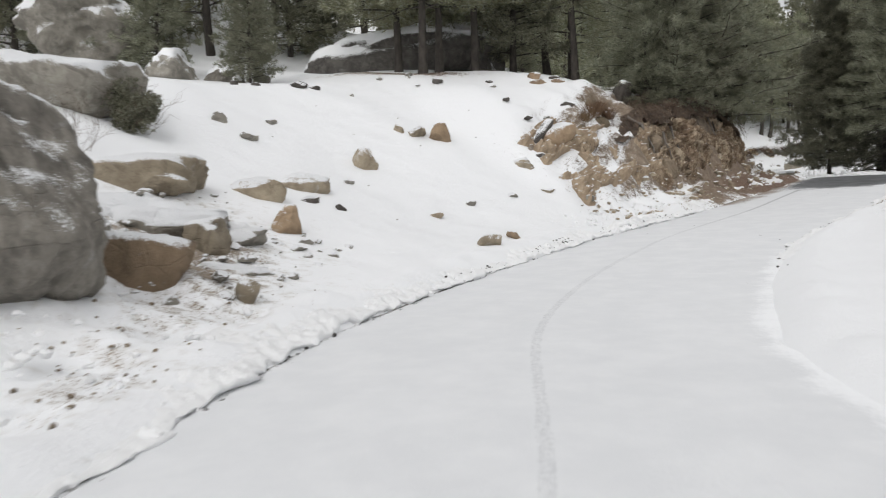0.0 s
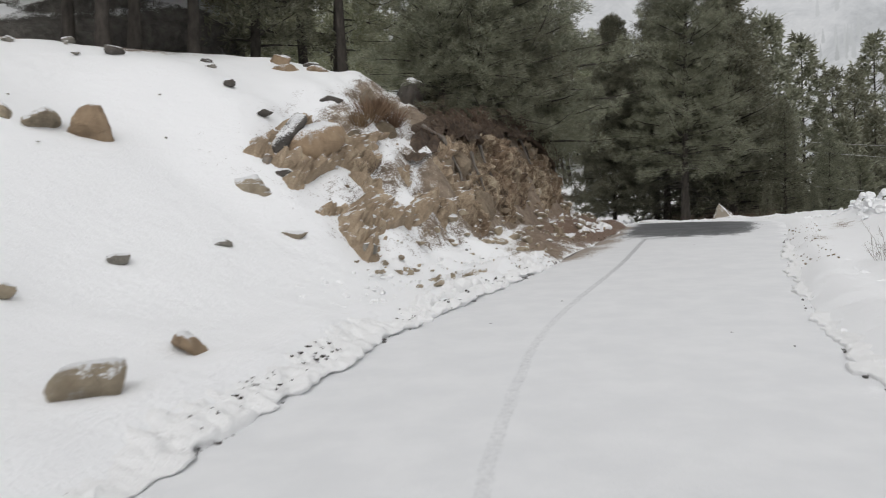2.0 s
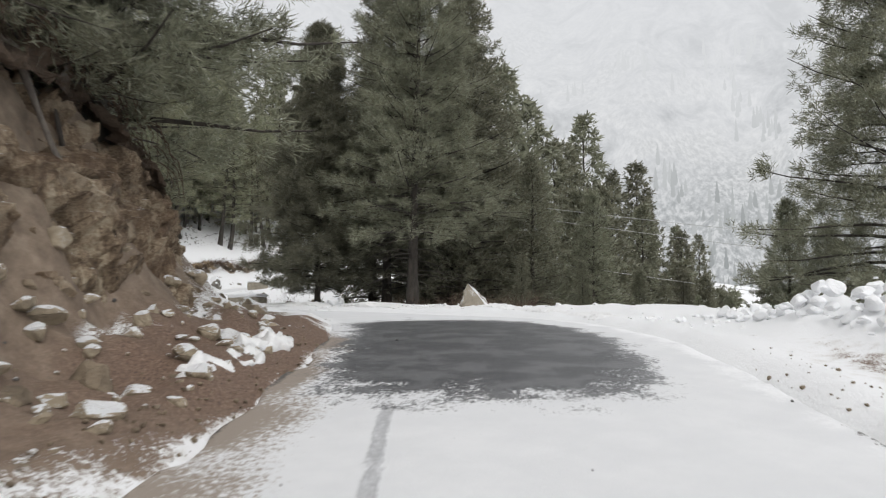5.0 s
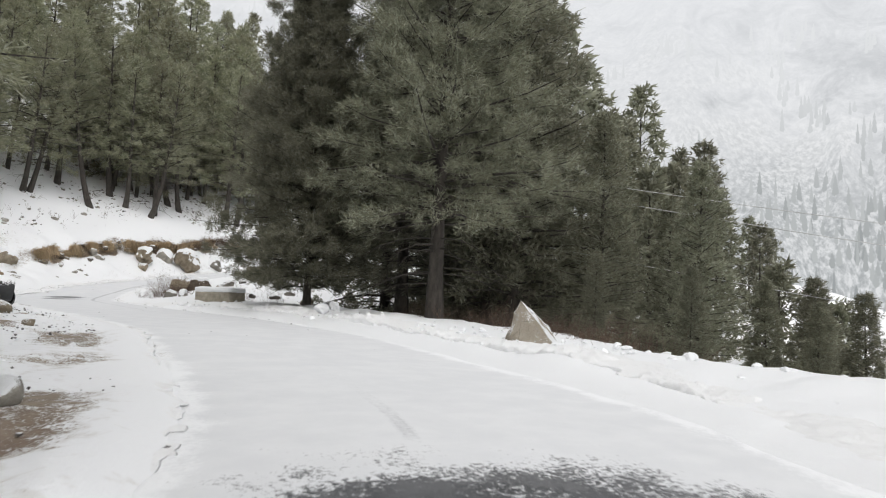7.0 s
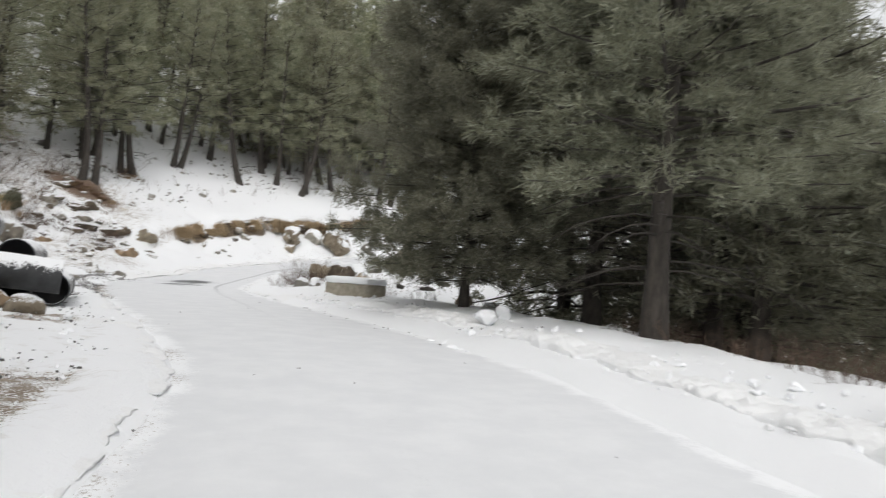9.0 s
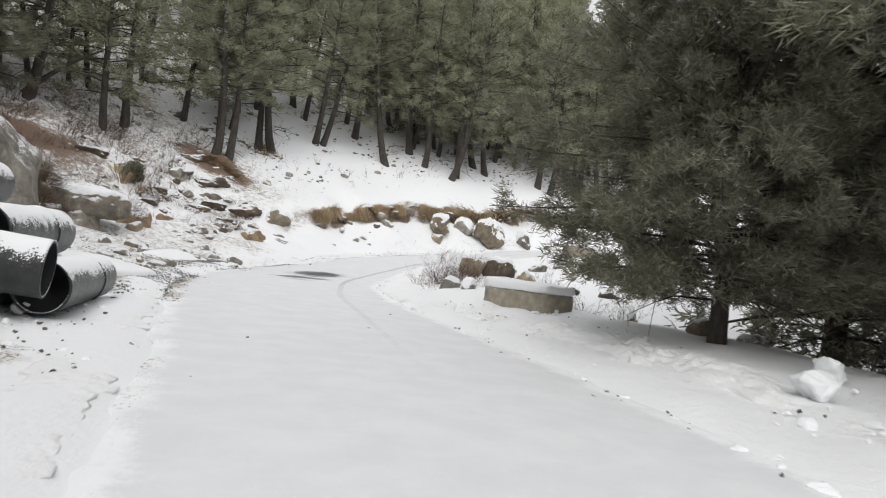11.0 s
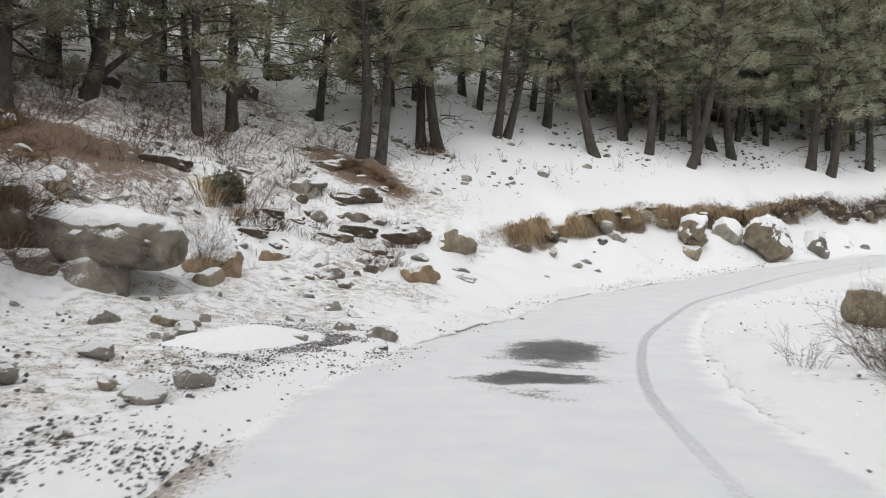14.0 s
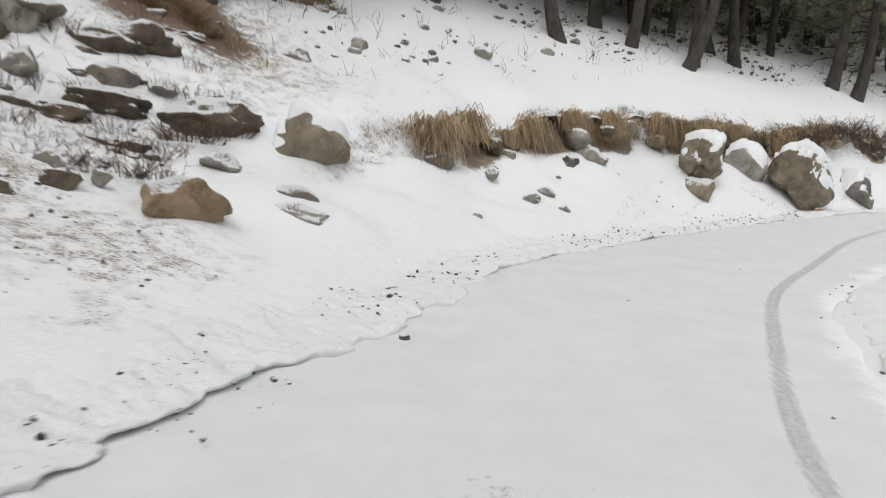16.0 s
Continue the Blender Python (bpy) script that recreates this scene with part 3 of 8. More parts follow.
# ---- large structure: ground, road, far mountain ----
def lines(lo, hi, dense, grow=1.35, far=1800):
    """Grid lines: evenly spaced inside stretches, growing wider outside."""
    inner = [np.arange(a, b, step) for a, b, step in dense]
    inner = np.concatenate(inner)
    out, step, at = [], 1.0, hi
    while at < far:
        at += step
        step *= grow
        out.append(at)
    back, step, at = [], 1.0, lo
    while at > -far:
        at -= step
        step *= grow
        back.append(at)
    return np.concatenate([back[::-1], inner, out])


def blob(x, y, cx, cy, rx, ry, turn=0.0):
    c, s = math.cos(radians(turn)), math.sin(radians(turn))
    u, v = (x - cx) * c + (y - cy) * s, -(x - cx) * s + (y - cy) * c
    return np.exp(-((u / rx) ** 2 + (v / ry) ** 2))


def ledge_on(s):
    """How far the crumbled ledge over the far bend stands out: it fades and breaks along its way."""
    return smooth(88.5, 91, s) * (1 - smooth(116, 120, s)) * (0.3 + 0.7 * smooth(0.24, 0.42, vnoise(s, s * 0, 2.1, 38)))


def build_ground():
    xs = lines(-22, 62, [(-22, -6, 0.5), (-6, 2, 0.13), (2, 14.5, 0.13), (14.5, 36, 0.28), (36, 62, 0.6)])
    ys = lines(-6, 100, [(-6, 3, 0.22), (3, 18, 0.14), (18, 31, 0.13), (31, 82, 0.28), (82, 100, 0.5)])
    gx, gy = np.meshgrid(xs, ys, indexing="ij")
    x, y = gx.ravel(), gy.ravel()
    s, d, zr = along(x, y)
    z = land(x, y)
    out = np.abs(d) - HALF
    # far left land past the bend falls away again
    z -= np.maximum(z - 6, 0) * smooth(75, 150, x)
    lift = smooth(0.0, 1.2, out)
    z += lift * (0.14 * (vnoise(x, y, 2.6) - 0.5) + 0.07 * (vnoise(x, y, 0.9, 2) - 0.5) + 0.03 * (vnoise(x, y, 0.4, 3) - 0.5))
    z += smooth(8, 30, out) * 1.6 * (vnoise(x, y, 9.0, 4) - 0.5)
    z += smooth(60, 300, out) * 14 * (vnoise(x, y, 90.0, 5) - 0.5)
    verge = smooth(45, 48, s) * (1 - smooth(88, 92, s)) * smooth(0.1, 0.5, out) * (1 - smooth(5, 8, out))
    z += verge * (0.09 * (vnoise(x, y, 0.75, 41) - 0.5) + 0.06 * (vnoise(x, y, 0.4, 42) - 0.5))
    # the cut bank: runnels, ledges and hollows in bare earth
    cut = smooth(32.5, 35.5, s) * (1 - smooth(45, 49, s)) * smooth(3.1, 4.2, d) * (1 - smooth(5.6, 8.0, d))
    run = vnoise(s * 1.6, d * 0.25, 1.0, 6) - 0.5
    z += cut * (0.75 * run + 0.5 * (vnoise(x, y, 0.55, 7) - 0.5) + 0.22 * (vnoise(x, y, 0.24, 8) - 0.5))
    # ledge with an undercut rim over the road's bend
    ledge = ledge_on(s)
    rim = 4.6 + 0.9 * (vnoise(s, s * 0, 2.2, 9) - 0.5) + 0.4 * (vnoise(s, s * 0, 0.8, 10) - 0.5)
    z += ledge * 0.62 * (smooth(rim - 0.1, rim + 0.15, d) - smooth(5.0, 7.6, d))
    # small hummocks and stones under the snow on the slopes over the bend
    scrub = smooth(74, 80, s) * (1 - smooth(92, 97, s)) * smooth(4.5, 6.5, d)
    lumps = smooth(0.35, 0.7, vnoise(x, y, 0.95, 11)) * (0.4 + 0.6 * vnoise(x, y, 3.0, 17))
    z += scrub * (0.26 * lumps + 0.12 * (vnoise(x, y, 0.5, 19) - 0.5)) * (1 - 0.6 * smooth(14, 22, d))
    # drifts heaped under the far ledge
    drift = smooth(86, 89, s) * (1 - smooth(112, 116, s)) * smooth(2.2, 2.9, d) * (1 - smooth(4.0, 4.9, d))
    z += drift * (0.55 * (vnoise(x, y, 1.5, 44) - 0.35) + 0.2 * (vnoise(x, y, 0.6, 45) - 0.5))
    # lumpy trodden snow at the first roadside and at the foot of the cut bank
    trod = smooth(2.3, 2.9, d) * ((1 - smooth(21, 24, s)) * smooth(4, 8, s) * (1 - smooth(4.0, 5.5, d)) + smooth(32, 35, s) * (1 - smooth(45, 47, s)) * (1 - smooth(3.5, 4.0, d)))
    z += trod * (0.2 * (vnoise(x, y, 0.55, 46) - 0.5) + 0.14 * (vnoise(x, y, 0.28, 47) - 0.5))
    # windrow of ploughed snow along both edges
    row = np.exp(-((np.abs(d) - 2.45 - 0.2 * vnoise(s, d * 0, 1.5, 12)) / 0.28) ** 2)
    z += row * (0.05 + 0.10 * vnoise(x, y, 0.5, 13)) * np.where(s < 60, 1.0, 0.5)
    # right-hand shoulder bank where the plough turns
    z += 0.45 * blob(x, y, 17.9, 23.5, 1.3, 0.8, 40) * vnoise(x, y, 0.5, 14)
    z -= 0.08 * (1 - smooth(-0.15, 0.02, out))
    verts = np.stack([x, y, z], 1)
    nx, ny = len(xs), len(ys)
    a = (np.arange(nx - 1)[:, None] * ny + np.arange(ny - 1)[None, :]).ravel()
    me = mesh("ground", verts, np.stack([a, a + ny, a + ny + 1, a + 1], 1), GROUND)
    thin = 0.05 * smooth(9, 20, d) + 0.15 * smooth(78, 82, s) * (1 - smooth(90, 93, s)) * smooth(4.5, 7, d) * (1 - 0.5 * smooth(14, 24, d))
    thin += 0.16 * smooth(94, 100, s) * smooth(9, 14, d) + 0.55 * ledge * np.exp(-((d - rim + 0.12) / 0.3) ** 2) * smooth(0.25, 0.5, vnoise(s, d * 0, 1.6, 16))
    thin += 0.1 * smooth(76, 80, s) * (1 - smooth(92, 95, s)) * smooth(3.0, 4.5, d) + 0.25 * cut * smooth(36.5, 38.5, s)
    thin += (0.18 + 0.36 * smooth(0.3, 0.6, vnoise(x, y, 0.8, 48))) * blob(x, y, 11.2, 26.3, 2.6, 1.5, 48) + 0.2 * blob(x, y, 9.4, 24.7, 1.2, 0.6, 48) + 0.45 * blob(x, y, 14.2, 29.5, 2.2, 1.0, 55)
    thin += 0.2 * blob(x, y, 16.9, 56.0, 0.55, 2.4) + 0.3 * blob(x, y, 17.1, 61.3, 0.8, 1.5) + 0.1 * blob(x, y, 14.6, 58, 1.8, 3)
    thin += 0.4 * blob(x, y, 16.6, 75.0, 1.1, 0.5) + 0.35 * blob(x, y, 18.6, 78.6, 0.8, 0.5) + 0.35 * blob(x, y, 9.0, 68.4, 2.4, 0.8, 20) + 0.35 * blob(x, y, 12.2, 61.6, 1.0, 0.8)
    thin += 0.2 * blob(x, y, -2.9, 8.0, 2.0, 3.5) + 0.22 * blob(x, y, -2.0, 4.5, 0.9, 3.0) + 0.27 * blob(x, y, -4.0, 10.8, 1.8, 2.4)
    thin += 0.4 * blob(x, y, -1.5, 27.5, 3.5, 1.0)
    thin += (0.16 + 0.17 * smooth(0.4, 0.65, vnoise(x, y, 1.3, 18))) * smooth(47, 50, s) * (1 - smooth(85, 88, s)) * smooth(2.2, 3.0, d) * (1 - smooth(6, 9, d)) + 0.09 * smooth(83, 85.5, s) * (1 - smooth(90, 91.5, s)) * smooth(5.0, 5.8, d) * (1 - smooth(8, 9, d))
    thin += (0.08 + (0.16 * vnoise(x, y, 2.7, 55) + 0.14 * vnoise(x + 0.3 * y, y - 0.3 * x, 0.9, 56) + 0.1 * vnoise(x - y, x + y, 0.6, 57)) * smooth(-22, -14, d) * smooth(30, 40, s)) * (1 - smooth(-9, -6.5, d)) * (1 - smooth(70, 80, s)) + 0.14 * row * smooth(24, 30, s) * (1 - smooth(44, 50, s))
    litter = blob(x, y, 11.4, 26.6, 3.2, 1.3, 48) + blob(x, y, 16.4, 74.4, 1.9, 1.2) + blob(x, y, 9.2, 67.0, 3.4, 1.6, 20) + blob(x, y, 14.2, 29.5, 2.4, 1.2, 55) + blob(x, y, -1.5, 27.5, 4, 1.4) + (1 - smooth(-9, -6.5, d))
    thin = np.where((s > 74) & (s < 92), np.minimum(thin + 0.06 * smooth(6.0, 8.5, d) * vnoise(x, y, 1.7, 52), 0.2 + 0.075 * smooth(6.5, 9, d) * smooth(0.35, 0.6, vnoise(x, y, 1.2, 53)) + 0.06 * (1 - smooth(6.0, 7.5, d)) + 0.07 * smooth(9, 11, d)), thin) + 0.4 * blob(x, y, 16.4, 74.3, 1.4, 0.9) + 0.35 * blob(x, y, 9.2, 66.9, 2.6, 0.9, 20)
    thin *= 0.3 + 0.7 * smooth(2.2, 3.2, np.abs(d) + 0.9 * (vnoise(x, y, 0.7, 28) - 0.5))
    thin += 0.36 * smooth(35.5, 38.5, s) * (1 - smooth(45, 48, s)) * smooth(2.0, 2.2, d) * (1 - smooth(2.9, 3.8, d)) * (0.6 + 0.6 * vnoise(x, y, 0.5, 40))
    thin += 0.13 * smooth(60, 66, s) * (1 - smooth(90, 94, s)) * smooth(2.1, 2.6, -d) * (1 - smooth(4.2, 5.2, -d)) * smooth(0.3, 0.65, vnoise(x, y, 0.9, 54))
    shoulder = blob(x, y, 15.9, 22.7, 1.5, 0.5, 48) + 0.6 * blob(x, y, 13.2, 20.6, 1.2, 0.4, 48)
    thin += 0.3 * shoulder
    litter += shoulder
    litter = np.clip(litter * 1.3, 0, 1) * (1 - 0.85 * cut)
    for key, value in (("thin", thin), ("litter", litter), ("earth", cut * smooth(36.0, 38.5, s))):
        me.attributes.new(key, "FLOAT", "POINT").data.foreach_set("value", np.asarray(value, np.float32))
    ob = thing("ground", Matrix(), "snow-covered mountainside with bare earth showing on the cut bank", "ground", kind="structure", me=me)
    return ob


def track_mask(s, d, knots, width):
    fine = np.arange(knots[0][0] - 4, knots[-1][0] + 4, 0.1)
    line = np.interp(fine, [k[0] for k in knots], [k[1] for k in knots])
    pad = np.concatenate([np.full(30, line[0]), line, np.full(30, line[-1])])
    way = np.interp(s, fine, np.convolve(pad, np.hanning(61) / np.hanning(61).sum(), "valid"))
    inside = smooth(knots[0][0] - 0.5, knots[0][0] + 0.5, s) * (1 - smooth(knots[-1][0] - 0.5, knots[-1][0] + 0.5, s))
    off = (d - way) / width
    return np.exp(-off ** 4) * (0.55 + 0.45 * np.minimum(off * off, 1.0)) * inside


def build_road():
    s = np.arange(-6, 130, 0.2)
    t = np.linspace(-1, 1, 121)
    ax = np.stack([np.interp(s, SS, AX[:, k]) for k in range(3)], 1)
    nn = np.stack([np.interp(s, SS, NORM[:, k]) for k in range(2)], 1)
    wl = HALF + 0.03 + 0.3 * smooth(34, 37, s) * (1 - smooth(45, 48, s)) * (vnoise(s, s * 0, 0.5, 20) - 0.6) + 0.14 * (vnoise(s, s * 0, 0.8, 21) - 0.5) + 0.1 * (vnoise(s, s * 0, 0.25, 22) - 0.5)
    wr = HALF + 0.05 + 0.22 * (vnoise(s, s * 0, 1.1, 23) - 0.5)
    d = np.where(t[None] > 0, t[None] * wl[:, None], t[None] * wr[:, None])
    x, y = ax[:, 0:1] + nn[:, 0:1] * d, ax[:, 1:2] + nn[:, 1:2] * d
    gs = np.repeat(s[:, None], len(t), 1)
    z = ax[:, 2:3] + 0.02 * (1 - (d / HALF) ** 2) + 0.012 * (vnoise(x, y, 0.7, 24) - 0.5) - 0.03 * (np.abs(t)[None] > 0.99)
    verts = np.stack([x, y, z], -1).reshape(-1, 3)
    n = len(t)
    a = (np.arange(len(s) - 1)[:, None] * n + np.arange(n - 1)[None]).ravel()
    me = mesh("road", verts, np.stack([a, a + 1, a + n + 1, a + n], 1), ROAD)
    S, D = gs.ravel(), d.ravel()
    bare = 1.15 * np.exp(-(np.maximum(np.abs(S - 45.6) / 3.9, 0) ** 4 + ((D - 0.25) / 1.75) ** 4))
    bare += 0.92 * np.exp(-((S - 81.9) / 1.7) ** 2 - ((D + 0.05) / 1.0) ** 2) + 0.95 * np.exp(-((S - 79.1) / 1.2) ** 2 - ((D + 0.05) / 0.85) ** 2) * smooth(0.3, 0.7, vnoise(S / 0.35, D / 1.5, 1.0, 29))
    first = track_mask(S, D, [(10, -0.35), (19.2, -0.1), (23.2, 0.25), (26, 0.36), (30, 0.46), (31.6, 0.62), (37, 0.7), (42, 1.05)], 0.055)
    second = track_mask(S, D, [(50, 0.5), (58, 0.3), (61, -0.1), (67, -0.5), (71, -0.9), (77, -1.2), (84, -1.25), (86.6, -1.38), (88.8, -1.62), (94, -1.22), (99, -0.65), (110, -0.4)], 0.075)
    track = (first + second) * (0.75 + 0.5 * smooth(30, 41, S) * (1 - smooth(42, 60, S)) + 0.35 * smooth(74, 80, S) * (1 - smooth(95, 104, S)))
    track *= 1 - 0.45 * smooth(49, 53, S) * (1 - smooth(63, 71, S))
    track += 0.35 * track_mask(S, D, [(50, -0.9), (61, -1.5), (71, -2.0)], 0.12) + 0.25 * track_mask(S, D, [(70, 0.4), (77, 0.3), (90, 0.1)], 0.3) * (vnoise(x, y, 0.4, 25).ravel() > 0.6)
    dirt = 0.68 * smooth(35, 40, S) * (1 - smooth(45, 48, S)) * smooth(0.9, 2.0, D) * (0.55 + 0.9 * vnoise(S, D, 0.5, 27).ravel()) + 0.25 * smooth(1.75, 2.1, np.abs(D)) + 0.3 * smooth(52, 58, S) * (1 - smooth(82, 85, S)) * smooth(1.3, 2.1, D) * vnoise(S, D, 0.7, 30).ravel()
    dirt += 0.42 * smooth(69.5, 71.5, S) * (1 - smooth(74.5, 76.5, S)) * smooth(1.2, 2.0, D) * (0.4 + 0.8 * vnoise(S, D, 0.4, 43).ravel())
    edge_on = smooth(8, 14, S) * (1 - smooth(46, 49, S)) * (D > 0) + smooth(80, 84, S) * (1 - smooth(106, 110, S)) * (D > 0) + 0.8 * smooth(26, 30, S) * (1 - smooth(40, 44, S)) * (D < 0)
    # mask of the dark edge line, bared ground and painted gap shade in one
    rim = edge_on * (0.25 + 0.75 * vnoise(S, D * 0, 1.1, 26)) * np.exp(-((np.abs(D) - HALF + 0.02) / 0.11) ** 2)
    fade = 0.75 * smooth(1.65, 2.15, np.abs(D)) * (1 - 0.7 * edge_on) * (1 - smooth(35, 38, S) * (1 - smooth(47, 49, S)) * (D > 0))
    for key, value in (("bare", bare), ("track", track), ("dirt", dirt), ("rim", rim), ("fade", fade)):
        me.attributes.new(key, "FLOAT", "POINT").data.foreach_set("value", np.asarray(value, np.float32))
    return thing("road", Matrix(), "narrow asphalt road under thin driven snow with bare wet patches", "road", kind="structure", me=me)


def far_woods(az, u, grid):
    """Glowing conifers with painted haze, in clumps on the lower mountainside."""
    r = np.random.RandomState(35)
    n, k = az.shape
    pieces = []
    while len(pieces) < 3600:
        a, b = r.uniform(0, n - 1.01), (k - 1.01) * r.rand() ** 1.9 * 0.62
        if vnoise(a, b, 2.4, 36) + 0.25 * vnoise(a, b, 0.8, 37) < 0.5 + 0.4 * b / k:
            continue
        i, j = int(a), int(b)
        f, g = a - i, b - j
        p = (grid[i, j] * (1 - f) + grid[i + 1, j] * f) * (1 - g) + (grid[i, j + 1] * (1 - f) + grid[i + 1, j + 1] * f) * g
        h, w = r.uniform(9, 21), r.uniform(1.5, 2.9)
        z = np.array([-3.0, 1.0, 0.38 * h, 0.39 * h, 0.68 * h, 0.69 * h, h])
        pieces.append(tube(p + np.stack([z * 0, z * 0, z], 1), np.array([0.4, 1.0, 0.62, 0.85, 0.3, 0.5, 0.05]) * w, 4))
    v, f = join(pieces)
    thing("far_woods", Matrix(), "conifers scattered over the far mountainside, haze painted in", "woods", kind="stuff", me=mesh("far_woods", v, f, WOODS))


def build_mountain():
    """A far snow-streaked mountainside across the valley."""
    n, k = 150, 46
    az = np.linspace(radians(-25), radians(135), n)[:, None] + np.zeros((1, k))
    u = np.linspace(0, 1, k)[None] + np.zeros((n, 1))
    dist = 560 + 420 * u + 60 * (vnoise(az * 9, u * 3, 1.0, 31) - 0.5)
    ridge = 520 + 160 * (vnoise(az * 3.2, u * 0, 1.0, 32) - 0.5)
    h = -60 + ridge * u ** 0.9 + 90 * (vnoise(az * 7, u * 1.5, 1.0, 33) - 0.5) * u + 26 * (vnoise(az * 30, u * 7, 1.0, 34) - 0.5)
    verts = np.stack([20 + dist * np.sin(az), 30 + dist * np.cos(az), h], -1).reshape(-1, 3)
    a = (np.arange(n - 1)[:, None] * k + np.arange(k - 1)[None]).ravel()
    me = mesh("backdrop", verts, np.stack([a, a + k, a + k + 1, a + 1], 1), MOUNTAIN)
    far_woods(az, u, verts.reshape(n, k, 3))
    return thing("backdrop", Matrix(), "snow-streaked forested mountainside across the valley, haze painted in", "mountain", kind="structure", me=me)


def cells(u, v, seed):
    """Cell noise: the value of the nearest cell, how near its border lies, and the slant of its face."""
    iu, iv = np.floor(u).astype(int), np.floor(v).astype(int)
    best, second, value, slant = np.full(u.shape, 9.0), np.full(u.shape, 9.0), np.zeros(u.shape), np.zeros(u.shape)
    for a in (-1, 0, 1):
        for b in (-1, 0, 1):
            ci, cj = iu + a, iv + b
            px = ci + _LAT[(ci * 7 + seed) % 256, (cj * 13) % 256]
            py = cj + _LAT[(ci * 11) % 256, (cj * 5 + seed) % 256]
            q = np.hypot(u - px, v - py)
            nearer = q < best
            second = np.where(nearer, best, np.minimum(second, q))
            value = np.where(nearer, _LAT[(ci * 3 + seed) % 256, (cj * 17) % 256], value)
            lean = (u - px) * (_LAT[(ci * 19 + seed) % 256, (cj * 23) % 256] - 0.5) + (v - py) * (_LAT[(ci * 29) % 256, (cj * 31 + seed) % 256] - 0.5)
            slant = np.where(nearer, lean, slant)
            best = np.where(nearer, q, best)
    return value, second - best, slant


def windrow(s0, s1, side, width, height, seed, label, inset=0.08, broken=0.22):
    """A ridge of ploughed snow with a ragged edge along one side of the road."""
    s = np.arange(s0, s1, 0.035)
    q = np.concatenate([[0, 0, 0, 0, 0.01], np.linspace(0.04, 1, 26)])
    lip = np.concatenate([[0.10, 0.09, 0.03, 0.0, 0.015], np.full(26, 0.05)])
    rise = np.concatenate([[-0.5, -0.05, 0.3, 0.6, 0.85], 1 - smooth(0.35, 1.0, q[5:])])[None]
    S, Q = np.meshgrid(s, q, indexing="ij")
    step = cells(s / 0.34, s * 0, seed)[0]
    jag = 0.16 * (vnoise(s, s * 0, 0.7, seed) - 0.5) + 0.14 * (step - 0.5) + 0.08 * (vnoise(s, s * 0, 0.14, seed + 1) - 0.5) + 0.22 * (vnoise(s, s * 0, 3.0, seed + 2) - 0.5)
    dist = HALF - inset * smooth(s0, s0 + 7, s)[:, None] + jag[:, None] + lip[None] * (smooth(0.25, 0.7, vnoise(s, s * 0, 0.55, seed + 7)) if side > 0 else 0 * s)[:, None] + Q * width * (0.8 + 0.5 * vnoise(s, s * 0, 1.9, seed + 3))[:, None]
    D = dist * side
    x = np.interp(S, SS, AX[:, 0]) + np.interp(S, SS, NORM[:, 0]) * D
    y = np.interp(S, SS, AX[:, 1]) + np.interp(S, SS, NORM[:, 1]) * D
    z = land(x.ravel(), y.ravel()).reshape(x.shape)
    z += smooth(0.0, 1.2, np.abs(D) - HALF) * (0.14 * (vnoise(x, y, 2.6) - 0.5) + 0.07 * (vnoise(x, y, 0.9, 2) - 0.5) + 0.03 * (vnoise(x, y, 0.4, 3) - 0.5))
    lumps = 0.4 + 0.35 * vnoise(x, y, 0.5, seed + 4) + 0.35 * (vnoise(x, y, 0.2, seed + 5) - 0.45) + 0.6 * (vnoise(x, y, 0.11, seed + 8) - 0.5) + 0.5 * (vnoise(x, y, 0.06, seed + 9) - 0.5)
    gap = smooth(broken, broken + 0.2, vnoise(s, s * 0, 1.3, seed + 6))[:, None]
    z += height * rise * lumps * (0.35 + 0.65 * gap) - 0.12 * (1 - gap) * (broken > 0.3) - 0.10 * (Q > 0.93)
    z[:, 0] -= 0.3
    ends = smooth(s0, s0 + 1.5, S) * (1 - smooth(s1 - 1.5, s1, S))
    z -= 0.25 * (1 - ends)
    n = len(q)
    a = (np.arange(len(s) - 1)[:, None] * n + np.arange(n - 1)[None]).ravel()
    me = mesh("snow_windrow", np.stack([x, y, z], -1).reshape(-1, 3), np.stack([a, a + 1, a + n + 1, a + n], 1), CRUST)
    return thing("snow_windrow", Matrix(), label, "snow bank", "windrows beside the road", me=me)


